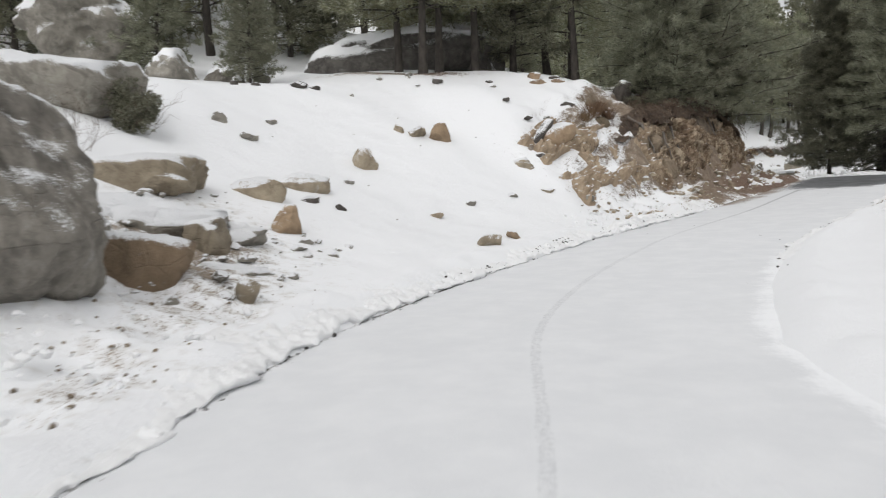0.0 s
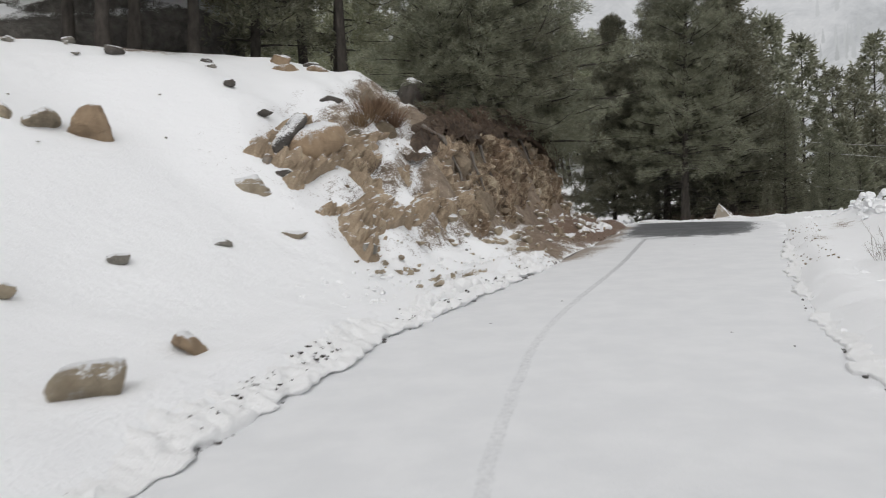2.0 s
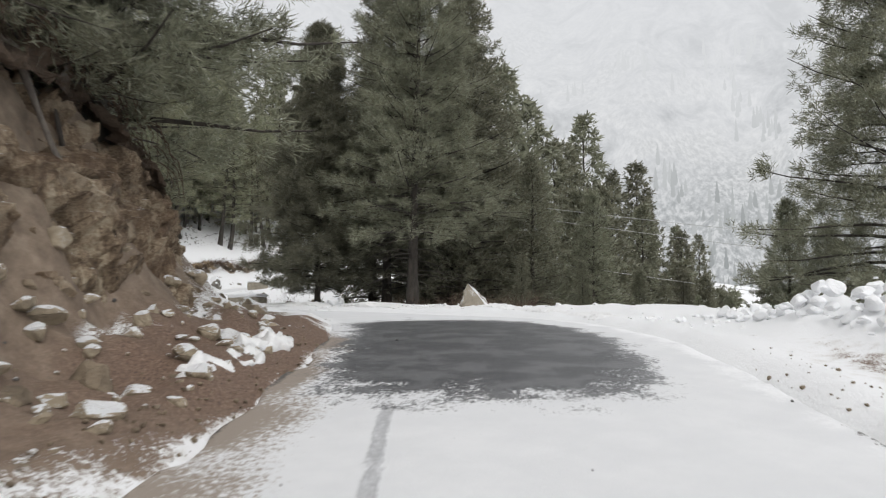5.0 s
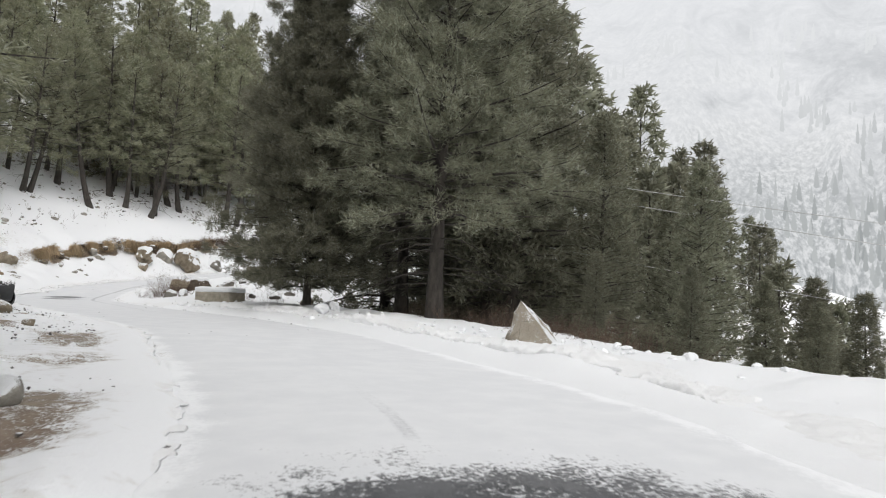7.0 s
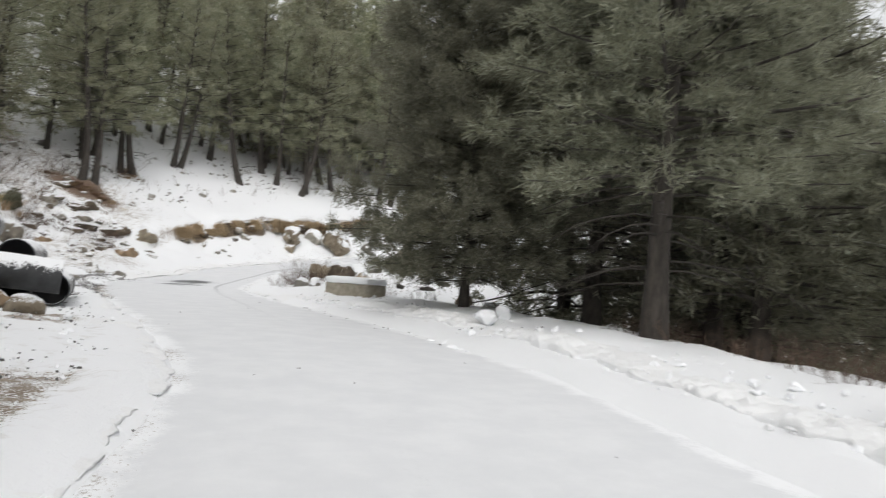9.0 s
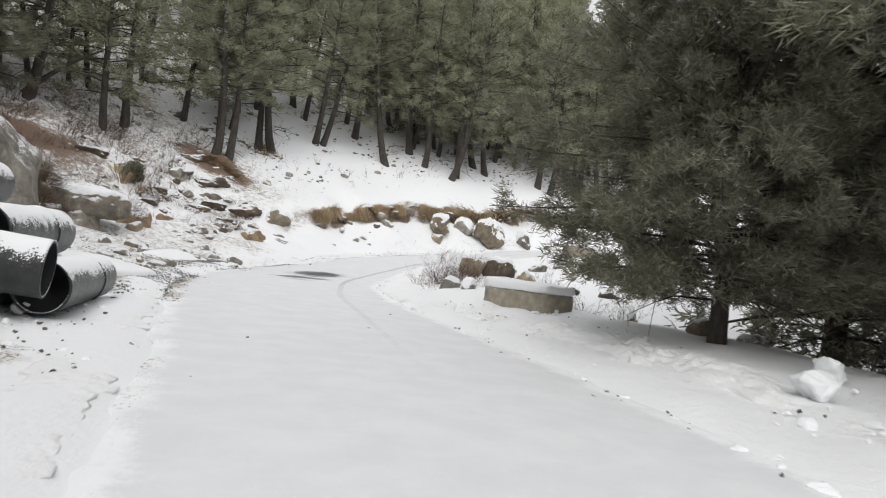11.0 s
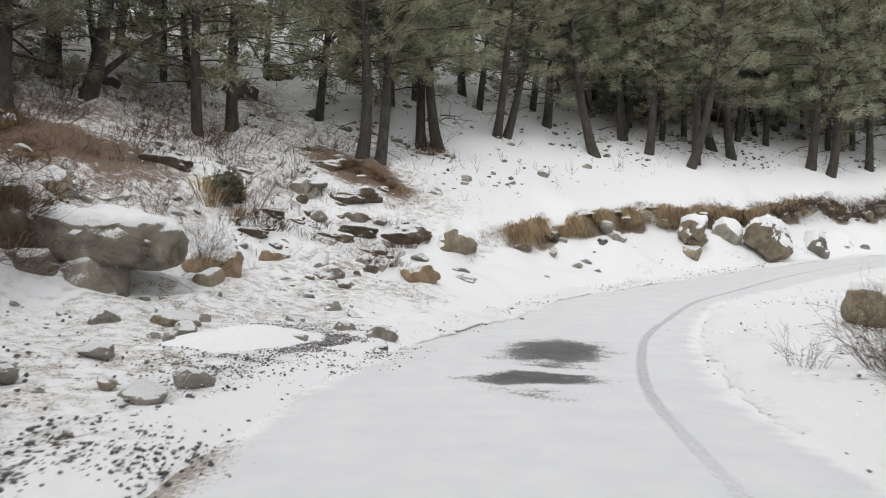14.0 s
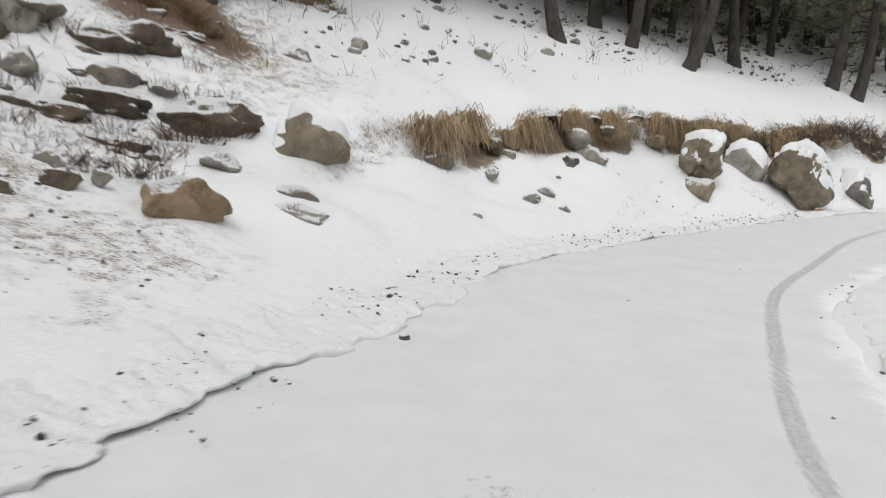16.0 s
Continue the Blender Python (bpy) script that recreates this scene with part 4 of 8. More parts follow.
def build_bank():
    """The bare cut face: blocks, runnels and crumbled earth standing proud of the slope."""
    s = np.arange(31.0, 49.4, 0.05)
    dd = np.linspace(3.0, 7.0, 240)
    S, D = np.meshgrid(s, dd, indexing="ij")
    H = side_height(S.ravel(), D.ravel(), LEFT, LD).reshape(S.shape)
    arc = np.concatenate([np.zeros((len(s), 1)), np.cumsum(np.hypot(np.diff(D, axis=1), np.diff(H, axis=1)), 1)], 1)
    n = 110
    P = np.empty((len(s), n, 2))
    A = np.empty((len(s), n))
    for k in range(len(s)):
        a = np.linspace(0, arc[k, -1], n)
        A[k], P[k, :, 0], P[k, :, 1] = a, np.interp(a, arc[k], D[k]), np.interp(a, arc[k], H[k])
    tan_ = np.gradient(P, axis=1)
    tan_ /= np.linalg.norm(tan_, axis=2)[:, :, None] + 1e-9
    out = np.stack([-tan_[:, :, 1], tan_[:, :, 0]], -1)
    U = np.repeat(s[:, None], n, 1)
    warp_u, warp_v = U + 0.5 * (vnoise(U, A, 0.8, 101) - 0.5), A + 0.5 * (vnoise(U, A, 0.7, 102) - 0.5)
    v1, e1, t1 = cells(warp_u / 1.25, warp_v / 0.95, 3)
    v2, e2, t2 = cells(warp_u / 0.5, warp_v / 0.38, 9)
    v3, e3, t3 = cells(warp_u / 0.21, warp_v / 0.17, 15)
    sway = 0.9 * (vnoise(U, A, 1.3, 101) - 0.5)

    def ridged(u, v, k):
        return 1 - np.abs(2 * vnoise(u, v, 1.0, k) - 1)
    fissure = smooth(0.0, 0.07, np.abs(vnoise(U * 0.8 + sway, A * 0.45, 1.0, 116) - 0.5))
    push = -0.2 * (1 - fissure) + 0.3 * (v1 - 0.5) + 0.5 * t1 + 0.2 * (v2 - 0.5) + 0.3 * t2 + 0.13 * (v3 - 0.5) + 0.2 * t3
    push -= 0.10 * (1 - smooth(0.0, 0.07, e1)) + 0.06 * (1 - smooth(0.0, 0.1, e2))
    push += 0.14 * (ridged(U * 0.9 + sway, A * 0.3, 103) - 0.6) + 0.08 * (ridged(U * 2.6 + sway * 2, A * 0.7, 104) - 0.6)
    push += 0.10 * (vnoise(U, A, 0.33, 105) - 0.5) + 0.09 * (vnoise(U, A, 0.12, 109) - 0.5)
    run = A / A[:, -1:]
    patchy = smooth(0.35, 0.48, vnoise(U, A, 0.9, 106) + 0.1 + 0.4 * smooth(34.0, 37, U))
    early = 1 - smooth(34.0, 37.5, U)
    window = smooth(0.06, 0.26, run + 0.14 * (vnoise(U, A, 0.7, 107) - 0.5)) * (1 - smooth(0.52 + 0.2 * early, 0.74 + 0.16 * early, run + 0.1 * (vnoise(U, A, 0.9, 108) - 0.5)))
    window *= smooth(32.0, 34.0, U) * (1 - smooth(47.0, 49.0, U)) * patchy
    P = P + out * (-0.45 + window * (0.58 + push))[:, :, None]
    x = np.interp(U, SS, AX[:, 0]) + np.interp(U, SS, NORM[:, 0]) * P[:, :, 0]
    y = np.interp(U, SS, AX[:, 1]) + np.interp(U, SS, NORM[:, 1]) * P[:, :, 0]
    z = np.interp(U, SS, AX[:, 2]) + P[:, :, 1]
    a = (np.arange(len(s) - 1)[:, None] * n + np.arange(n - 1)[None]).ravel()
    me = mesh("earth_bank", np.stack([x, y, z], -1).reshape(-1, 3), np.stack([a, a + n, a + n + 1, a + 1], 1), EARTH, even=False)
    me.attributes.new("sandy", "FLOAT", "POINT").data.foreach_set("value", ((1 - smooth(35.5, 39.0, U + 2.0 * (vnoise(U, A, 0.8, 117) - 0.5))).ravel()).astype(np.float32))
    return thing("earth_bank", Matrix(), "bare cut face of brown earth and broken stone", "earth bank", kind="structure", me=me)


GROUND_SHEET = build_ground()
build_bank()
build_road()
INNER_ROW = windrow(6, 38, 1, 0.75, 0.12, 41, "lumpy ridge of ploughed snow along the road's inner edge")
windrow(30, 46.5, 1, 0.4, 0.2, 51, "broken ridge of old snow at the foot of the cut bank", -0.2, 0.4)
windrow(48, 73, 1, 0.5, 0.05, 61, "thin broken crust of snow at the road's inner edge", -0.05, 0.3)
windrow(26, 42, -1, 0.35, 0.045, 71, "low ridge of ploughed snow along the road's outer edge")
windrow(47, 73, -1, 0.9, 0.12, 81, "broken ridge of snow along the valley edge", -0.9)
windrow(70, 93, -1, 0.9, 0.06, 121, "low rubble of snow inside the bend", -0.15, 0.3)
FAR_ROW = windrow(80.5, 108, 1, 1.15, 0.1, 91, "crusted edge of snow cut by the plough", 0.72)
build_mountain()


# ---- pines ----
def pine_meshes(seed, h, clear, spread, branches, twigs, blades, blade=(0.26, 0.05), stem=0.17, sway=0.25, needles=NEEDLE, top=0.25, limbs=True, foot=0.0, full=0.0, dead=0):
    """Trunk with limbs, and a crown of needle tufts. h: height; clear: bare length of trunk; spread: longest branch."""
    r = np.random.RandomState(seed)
    k = np.linspace(0, 1, 12)
    bend = r.uniform(-1, 1, 2) * sway
    spine = np.stack([bend[0] * np.sin(k * 2.6) * k, bend[1] * np.sin(k * 2.2) * k, k * h - 0.3], 1)
    spine[:, 0] += foot * (1 - np.exp(-k * 9))
    spine[0, 2] = -0.6
    rad = stem * (1 - 0.93 * k) * (1 + 0.45 * np.exp(-k * 22))
    pieces = [tube(spine, rad, 9)]
    centres, dirs = [], []
    for b in range(branches):
        u = (b + r.rand()) / branches
        zz = clear + (h * 0.985 - clear) * u
        kk = (zz + 0.3) / h
        root = np.array([np.interp(kk, k, spine[:, 0]), np.interp(kk, k, spine[:, 1]), zz])
        shape = (1 - u) ** 0.75 * (0.62 + 0.38 * np.sin(min(1.0, u * 3.2 + 0.35) * np.pi / 2)) + 0.05
        length = spread * shape * r.uniform(0.6, 1.12)
        az = b * 2.39996 + r.uniform(-0.5, 0.5)
        out = np.array([np.cos(az), np.sin(az), 0])
        rise, droop = r.uniform(0.05, 0.3) + 0.55 * u, r.uniform(0.25, 0.5) * (1 - u * 0.7)
        t = np.linspace(0, 1, 5)
        line = root + out * (t * length)[:, None] + np.array([0, 0, 1.0]) * ((rise * t - droop * t * t + 0.18 * t ** 4) * length)[:, None]
        if limbs and length > 0.5:
            pieces.append(tube(line, (0.012 + 0.028 * length / max(spread, 1)) * (1 - 0.8 * t) * stem / 0.17, 4 if twigs > 20 else 3))
        n = max(3, int(twigs * (0.35 + length / spread)))
        knot = r.randint(0, max(2, n // 3), n)
        tt = (r.uniform(0.22 - 0.12 * full, 1.0, n) ** (0.7 + 0.2 * full))[knot]
        side = np.array([-out[1], out[0], 0])
        wide = (0.34 + 0.16 * full) * length * (1.1 - tt) + 0.12 + 0.1 * full
        off = r.uniform(-1, 1, n)[knot] * wide
        c = np.stack([np.interp(tt, t, line[:, q]) for q in range(3)], 1) + side * off[:, None]
        c[:, 2] += (r.uniform(-0.10, 0.14, n) * (0.5 + length * 0.25))[knot] - 0.12 * np.abs(off)
        c += r.randn(n, 3) * np.array([0.13, 0.13, 0.075]) * (0.8 + blade[0])
        dd = out[None] * (0.7 + 0.3 * tt)[:, None] + side[None] * (off / (wide + 0.01))[:, None] * 0.8 + np.array([0, 0, 0.28])
        centres.append(c)
        dirs.append(dd)
    for b in range(dead):
        zz = 0.5 + (clear + 1.0) * r.rand()
        az, length = r.uniform(0, 6.28), spread * r.uniform(0.25, 0.6)
        out = np.array([np.cos(az), np.sin(az), 0])
        t = np.linspace(0, 1, 5)
        line = np.array([0, 0, zz]) + out * (t * length)[:, None] + np.array([0, 0, 1.0]) * ((0.1 * t - 0.35 * t * t) * length)[:, None] + r.randn(5, 3) * 0.04 * t[:, None]
        pieces.append(tube(line, 0.022 * (1 - 0.8 * t), 4))
        for q in range(4):
            k0 = r.randint(1, 5)
            twig = line[k0] + np.linspace(0, 1, 3)[:, None] * (out * 0.3 + r.randn(3) * 0.3)
            pieces.append(tube(twig, np.array([0.008, 0.006, 0.003]), 3))
    top_n = 10
    centres.append(np.stack([np.full(top_n, spine[-1, 0]), np.full(top_n, spine[-1, 1]), h - 0.3 - r.rand(top_n) * top * 3], 1))
    dirs.append(np.stack([r.randn(top_n) * 0.5, r.randn(top_n) * 0.5, np.ones(top_n)], 1))
    c, dd = np.concatenate(centres), np.concatenate(dirs)
    dd /= np.linalg.norm(dd, axis=1)[:, None]
    m = len(c)
    bd = dd[:, None] + r.randn(m, blades, 3) * (0.55 + 0.25 * full)
    bd /= np.linalg.norm(bd, axis=2)[:, :, None]
    cross = np.cross(bd, r.randn(m, blades, 3))
    cross /= np.linalg.norm(cross, axis=2)[:, :, None] + 1e-9
    ln = blade[0] * r.uniform(0.6, 1.25, (m, blades, 1))
    start_at = c[:, None] + bd * 0.02 + r.randn(m, blades, 3) * 0.05
    mid = start_at + bd * ln * 0.45
    v = np.stack([start_at - cross * blade[1] * 0.3, mid + cross * blade[1] * 0.75, start_at + bd * ln], 2).reshape(-1, 3)
    f = np.arange(len(v)).reshape(-1, 3)
    tv, tf = join(pieces)
    return mesh("trunk", tv, tf, BARK), mesh("crown", v, f, needles, even=False)


def pine(meshes, x, y, scale, turn, label, group, dz=0.0, lean=(0, 0), base=None, name="pine_tree"):
    z = lie(x, y) if base is None else base
    tree = thing(name, pose(x, y, z + dz, lean[0], lean[1], turn), label, "pine tree", group)
    tree.scale = (scale, scale, scale)
    part("trunk", meshes[0], tree)
    part("crown", meshes[1], tree)
    return tree


BIG = [pine_meshes(41 + i, 15.0, (0.9, 0.7, 1.4)[i], (3.7, 3.3, 3.5)[i], 140, 28, 11, (0.27, 0.05), 0.24, 0.3, NEEDLE_BLUE, full=1.0) for i in range(3)]
FRONT = pine_meshes(44, 15.0, 2.3, 3.9, 175, 40, 24, (0.21, 0.021), 0.2, 0.3, NEEDLE_BLUE, full=0.9, dead=26)
NEAR = [pine_meshes(51 + i, 11.0, (1.0, 2.2)[i], (2.7, 3.1)[i], 110, 32, 11, (0.23, 0.045), 0.15, 0.3, (NEEDLE_BLUE, NEEDLE)[i], full=0.8) for i in range(2)]
HILL = [pine_meshes(61 + i, 12.0, (2.9, 3.6, 2.5, 3.3)[i], (3.0, 3.3, 2.8, 3.2)[i], 62, 18, 8, (0.32, 0.066), 0.2, 0.5, NEEDLE, foot=(0.5, 0.7, 0.3, 0.6)[i], full=0.35) for i in range(4)]
EDGE = pine_meshes(58, 14.5, 0.8, 3.9, 260, 50, 36, (0.18, 0.021), 0.13, 0.3, NEEDLE_BLUE, full=1.0, dead=10)
OVER = pine_meshes(55, 10.0, 0.7, 4.0, 100, 46, 24, (0.19, 0.02), 0.24, 0.4, NEEDLE_BLUE, full=0.9, foot=0.3)
NEARHILL = [pine_meshes(91 + i, 12.0, (2.9, 3.5, 2.4)[i], (3.0, 3.3, 2.8)[i], 66, 19, 15, (0.24, 0.026), 0.2, 0.5, NEEDLE, foot=(0.5, 0.7, 0.3)[i], full=0.4, dead=5) for i in range(3)]
SPARSE = pine_meshes(59, 11.0, 3.0, 3.2, 62, 20, 15, (0.21, 0.022), 0.17, 0.5, NEEDLE, foot=0.4)
BACK = [pine_meshes(66 + i, 13.0, (1.8, 2.4)[i], 2.9, 52, 13, 6, (0.5, 0.12), 0.2, 0.4, NEEDLE, foot=0.4) for i in range(2)]
FAR = [pine_meshes(71 + i, 16.0, 1.2, 3.7, 80, 13, 6, (0.6, 0.17), 0.22, 0.2, NEEDLE_BLUE, full=0.6) for i in range(2)]

LOW = pine_meshes(57, 9.0, 0.3, 3.0, 110, 32, 18, (0.2, 0.022), 0.16, 0.4, NEEDLE_BLUE, full=0.8)
OLD = pine_meshes(56, 11.0, 1.3, 3.3, 60, 46, 20, (0.2, 0.02), 0.3, 0.5, NEEDLE_BLUE, foot=0.3)
ROADSIDE, SLOPE, VALLEY, BANKTOP = "pines at the outer bend", "pines on the snowy slope", "pines down the valley", "pines over the cut bank"
big_label = "tall dark green blue pine with boughs sweeping to the ground"
for k, (x, y, sc, dz) in enumerate([(26.4, 43.2, 1.12, 0.0), (28.3, 47.6, 1.1, 0.0), (31.0, 46.2, 1.05, -0.3), (33.5, 47.5, 1.05, -0.4),
                                    (30.2, 51.5, 1.0, -0.2), (30.8, 44.6, 1.08, -0.3), (30.5, 37.5, 0.40, -0.4), (36.5, 42.5, 0.55, -0.5), (31.8, 41.8, 0.55, -0.3), (35.0, 53.5, 1.0, 0)]):
    pine(FRONT if k < 2 else BIG[k % 3], x, y, sc, k * 67, big_label, ROADSIDE, dz)
pine(EDGE, 24.75, 47.75, 0.86, 30, "slim dark pine with a thin bare trunk at the road's edge", ROADSIDE)
pine(FRONT, 24.6, 24.9, 0.8, 140, "tall pine with drooping tufted boughs beside the road", ROADSIDE, -0.8)
for k, (x, y, top) in enumerate([(26.6, 28.4, 5.3), (27.3, 27.7, 4.7), (28.2, 29.6, 3.8), (24.6, 29.6, 2.9), (28.3, 36.2, 4.3), (30.2, 34.3, 3.6), (27.2, 33.6, 2.6), (32.4, 36.6, 4.2), (32.0, 33.0, 3.2), (29.2, 31.4, 3.0), (27.4, 38.2, 4.6), (33.6, 34.6, 3.9), (36.0, 37.0, 4.4), (34.5, 32.0, 3.4)]):
    z = lie(x, y) - 0.2
    pine(NEAR[0], x, y, (top - z) / 11.0, k * 80, "young dark green pine just below the road's edge", ROADSIDE, base=z)

for k, (x, y, top) in enumerate([(38.6, 50.5, 17.2), (47.1, 56.2, 18.1), (52.0, 58.2, 16.2), (56.4, 56.0, 13.9), (66.0, 56.2, 10.3), (65.8, 66.2, 22.5),
                                 (63.6, 58.5, 16.0), (43.5, 48.5, 10.0), (48.0, 50.5, 11.0), (59.0, 62.5, 17.5), (42.0, 57.0, 17.5), (54.0, 51.5, 10.5), (60.0, 52.0, 9.0),
                                 (33.7, 48.3, 17.9), (70.0, 62.0, 14.0), (76.0, 60.0, 10.5), (40.0, 44.5, 7.0), (46.0, 43.5, 5.5), (50.0, 42.5, 3.8), (54.0, 45.5, 4.2), (44.0, 40.5, 3.0), (47.5, 42.0, 3.2)]):
    z = lie(x, y) - 2.0
    pine(FAR[k % 2], x, y, (top - z) / 16.0, k * 53, "dark green pine standing on the slope below the road", VALLEY, base=z)

# over the cut bank and behind the first crest
for k, (x, y, sc, kind_of, turn) in enumerate([(9.2, 28.9, 0.7, 3, 20), (12.0, 32.0, 1.0, 2, 140), (7.5, 27.4, 0.8, 3, 70), (11.6, 31.4, 0.95, 2, 200), (11.1, 30.2, 0.9, 4, 200), (5.4, 30.0, 0.95, 2, 250), (8.0, 30.6, 1.0, 2, 80), (13.4, 35.4, 0.9, 2, 190),
                                         (-0.7, 27.6, 1.1, 1, 0), (-0.1, 28.7, 1.05, 1, 100), (-1.7, 29.4, 1.1, 1, 200), (1.3, 29.2, 1.1, 1, 310), (3.0, 31.5, 1.1, 0, 30),
                                         (9.0, 35.5, 1.0, 2, 45), (5.0, 34.8, 1.1, 2, 120)]):
    pine((NEAR[0], NEAR[1], SPARSE, LOW, OLD)[kind_of], x, y, sc, turn, "dark pine with a bare leaning trunk on top of the bank", BANKTOP, -0.1, (0, 9 if kind_of == 4 else 0))
pine(OVER, 10.9, 29.1, 1.0, 200, "dark pine with wide low boughs hanging over the cut bank", BANKTOP, -0.2, (4, 3))
pine(OVER, 8.6, 27.9, 0.72, 60, "dark pine with wide low boughs hanging over the cut bank", BANKTOP, -0.2, (2, 2))
for x, y, sc, turn in ((8.4, 26.8, 0.62, 20), (9.9, 28.2, 0.6, 150), (7.3, 26.6, 0.42, 260)):
    pine(LOW, x, y, sc, turn, "bushy young pine with boughs hanging over the cut bank", BANKTOP, -0.15)
# the wood behind the first crest
for k in range(34):
    x, y = -36.0 + (k % 12) * 3.4 + (k * 37 % 19) * 0.12, 35.0 + (k // 12) * 6.5 + (k * 53 % 23) * 0.2
    if along([x], [y])[1][0] > 13:
        pine((NEAR[0], BACK[0], NEAR[1], BACK[1])[k % 4], x, y, 0.8 + (k * 29 % 17) * 0.025, k * 83, "dark pine in the wood behind the snowy crest", BANKTOP, -0.6)
for k, (x, y, sc) in enumerate([(-6.6, 25.6, 0.45), (-10.5, 27.5, 0.6), (-13.0, 31.0, 0.7), (-8.0, 31.5, 0.6)]):
    pine(NEAR[0], x, y, sc, k * 77, "bushy young pine growing low behind the snowy crest", BANKTOP, -0.3)

# low-crowned pines on the upper slope left of the second straight
for k, (x, y, sc) in enumerate([(-4.0, 76.0, 0.9), (-1.0, 73.0, 0.8), (2.0, 77.0, 0.95), (4.5, 73.5, 0.8), (6.5, 78.0, 0.9), (9.5, 76.0, 0.75), (-3.0, 83.0, 1.0), (3.0, 85.0, 1.0), (8.5, 84.0, 0.95), (12.0, 81.0, 0.85), (0.0, 91.0, 1.0), (7.0, 92.0, 1.0), (13.5, 89.0, 1.0), (5.5, 69.5, 0.7)]):
    pine(NEARHILL[k % 3], x, y, sc, k * 97, "bushy pine with low boughs on the upper slope", SLOPE, -1.6 * sc)

# trunks told apart on the slope over the second bend
hill_label = "slender pine with a bare dark trunk on the snowy slope"
for k, (x, y, sc, lx, ly) in enumerate([(16.1, 75.5, 1.05, 0, -4), (16.75, 75.3, 1.0, 0, 1), (18.2, 78.6, 0.95, 0, -3), (18.9, 78.7, 1.05, 0, 4), (21.2, 81.8, 0.9, 0, 5), (21.6, 82.0, 0.9, 0, 8),
                                        (23.8, 85.2, 1.1, 0, 3), (25.7, 82.2, 1.1, 2, 6), (27.6, 85.6, 1.1, 0, 2), (28.2, 83.8, 0.95, 0, 3), (29.6, 82.8, 1.0, 0, 4)] + [(30.2, 83.4, 1.0, 0, 0),
                                        (32.3, 86.6, 1.1, 0, 6), (33.0, 86.0, 1.0, 0, -2), (36.8, 86.3, 1.1, 0, 4), (37.5, 86.0, 1.1, 0, 0), (40.5, 87.6, 1.0, 0, 3), (42.3, 87.9, 1.0, 0, 5), (44.2, 90.5, 1.1, 0, 2), (47.0, 88.0, 1.1, 0, -2), (49.5, 90.0, 1.15, 0, 1),
                                        (9.1, 71.0, 1.1, 0, 3), (7.7, 72.3, 1.15, 0, 1), (45.5, 88.5, 1.0, 0, 2), (12.4, 74.0, 0.95, 0, -3)]):
    pine(NEARHILL[k % 3], x, y, sc, k * 71, hill_label, SLOPE, -0.1, (lx, ly))
pine(OLD, 8.5, 68.3, 0.95, 120, "old pine with a thick dark trunk leaning over the slope", SLOPE, -0.1, (0, 12))
pine(OLD, 7.0, 68.4, 1.0, 20, "old pine with a thick dark trunk on the slope", SLOPE, -0.1, (0, -2))
r = np.random.RandomState(12)
spots = [(o.location.x, o.location.y) for o in scene.objects if o.name.startswith("pine_tree")]
tries = 0
made = 0
while made < 50 and tries < 6000:
    tries += 1
    x, y = r.uniform(-4, 66), r.uniform(66, 122)
    s, d, _ = along([x], [y])
    if d[0] < (13.5 if s[0] < 92 else 9.5) or (y < 80 and x > 4 and r.rand() < 0.5) or min((x - a) ** 2 + (y - b) ** 2 for a, b in spots) < 3.0 ** 2:
        continue
    spots.append((x, y))
    pine(HILL[made % 4], x, y, r.uniform(0.85, 1.25), r.uniform(0, 360), hill_label, SLOPE, -0.15, (r.uniform(-4, 4), r.uniform(-4, 6)))
    made += 1
tries = made = 0
while made < 70 and tries < 6000:
    tries += 1
    x, y = r.uniform(-14, 84), r.uniform(76, 140)
    s, d, _ = along([x], [y])
    if d[0] < 15 or min((x - a) ** 2 + (y - b) ** 2 for a, b in spots) < 2.2 ** 2:
        continue
    spots.append((x, y))
    pine(BACK[made % 2], x, y, r.uniform(0.85, 1.2), r.uniform(0, 360), "dark pine standing deep in the hillside forest", SLOPE, -0.2, (r.uniform(-4, 4), r.uniform(-4, 6)))
    made += 1
for k in range(44):
    s, d = r.uniform(83, 116), r.uniform(10.5, 16.0)
    x, y = float(np.interp(s, SS, AX[:, 0]) + np.interp(s, SS, NORM[:, 0]) * d), float(np.interp(s, SS, AX[:, 1]) + np.interp(s, SS, NORM[:, 1]) * d)
    if min((x - a) ** 2 + (y - b) ** 2 for a, b in spots) > 1.3 ** 2:
        spots.append((x, y))
        pine(HILL[k % 4], x, y, r.uniform(0.75, 1.05), r.uniform(0, 360), hill_label, SLOPE, -0.7, (r.uniform(-5, 5), r.uniform(-5, 8)))
for k in range(60):
    s, d = r.uniform(102, 126), r.uniform(9.5, 22.0)
    x, y = float(np.interp(s, SS, AX[:, 0]) + np.interp(s, SS, NORM[:, 0]) * d), float(np.interp(s, SS, AX[:, 1]) + np.interp(s, SS, NORM[:, 1]) * d)
    if min((x - a) ** 2 + (y - b) ** 2 for a, b in spots) > 1.1 ** 2:
        spots.append((x, y))
        pine(HILL[k % 4], x, y, r.uniform(0.8, 1.1), r.uniform(0, 360), hill_label, SLOPE, -1.3, (r.uniform(-6, 6), r.uniform(-4, 9)))
for k in range(26):
    x, y = r.uniform(-16, 12), r.uniform(34, 64)
    s, d, _ = along([x], [y])
    if d[0] > 9 and min((x - a) ** 2 + (y - b) ** 2 for a, b in spots) > 9:
        spots.append((x, y))
        pine(HILL[k % 4], x, y, r.uniform(0.85, 1.15), r.uniform(0, 360), hill_label, SLOPE, -0.15)


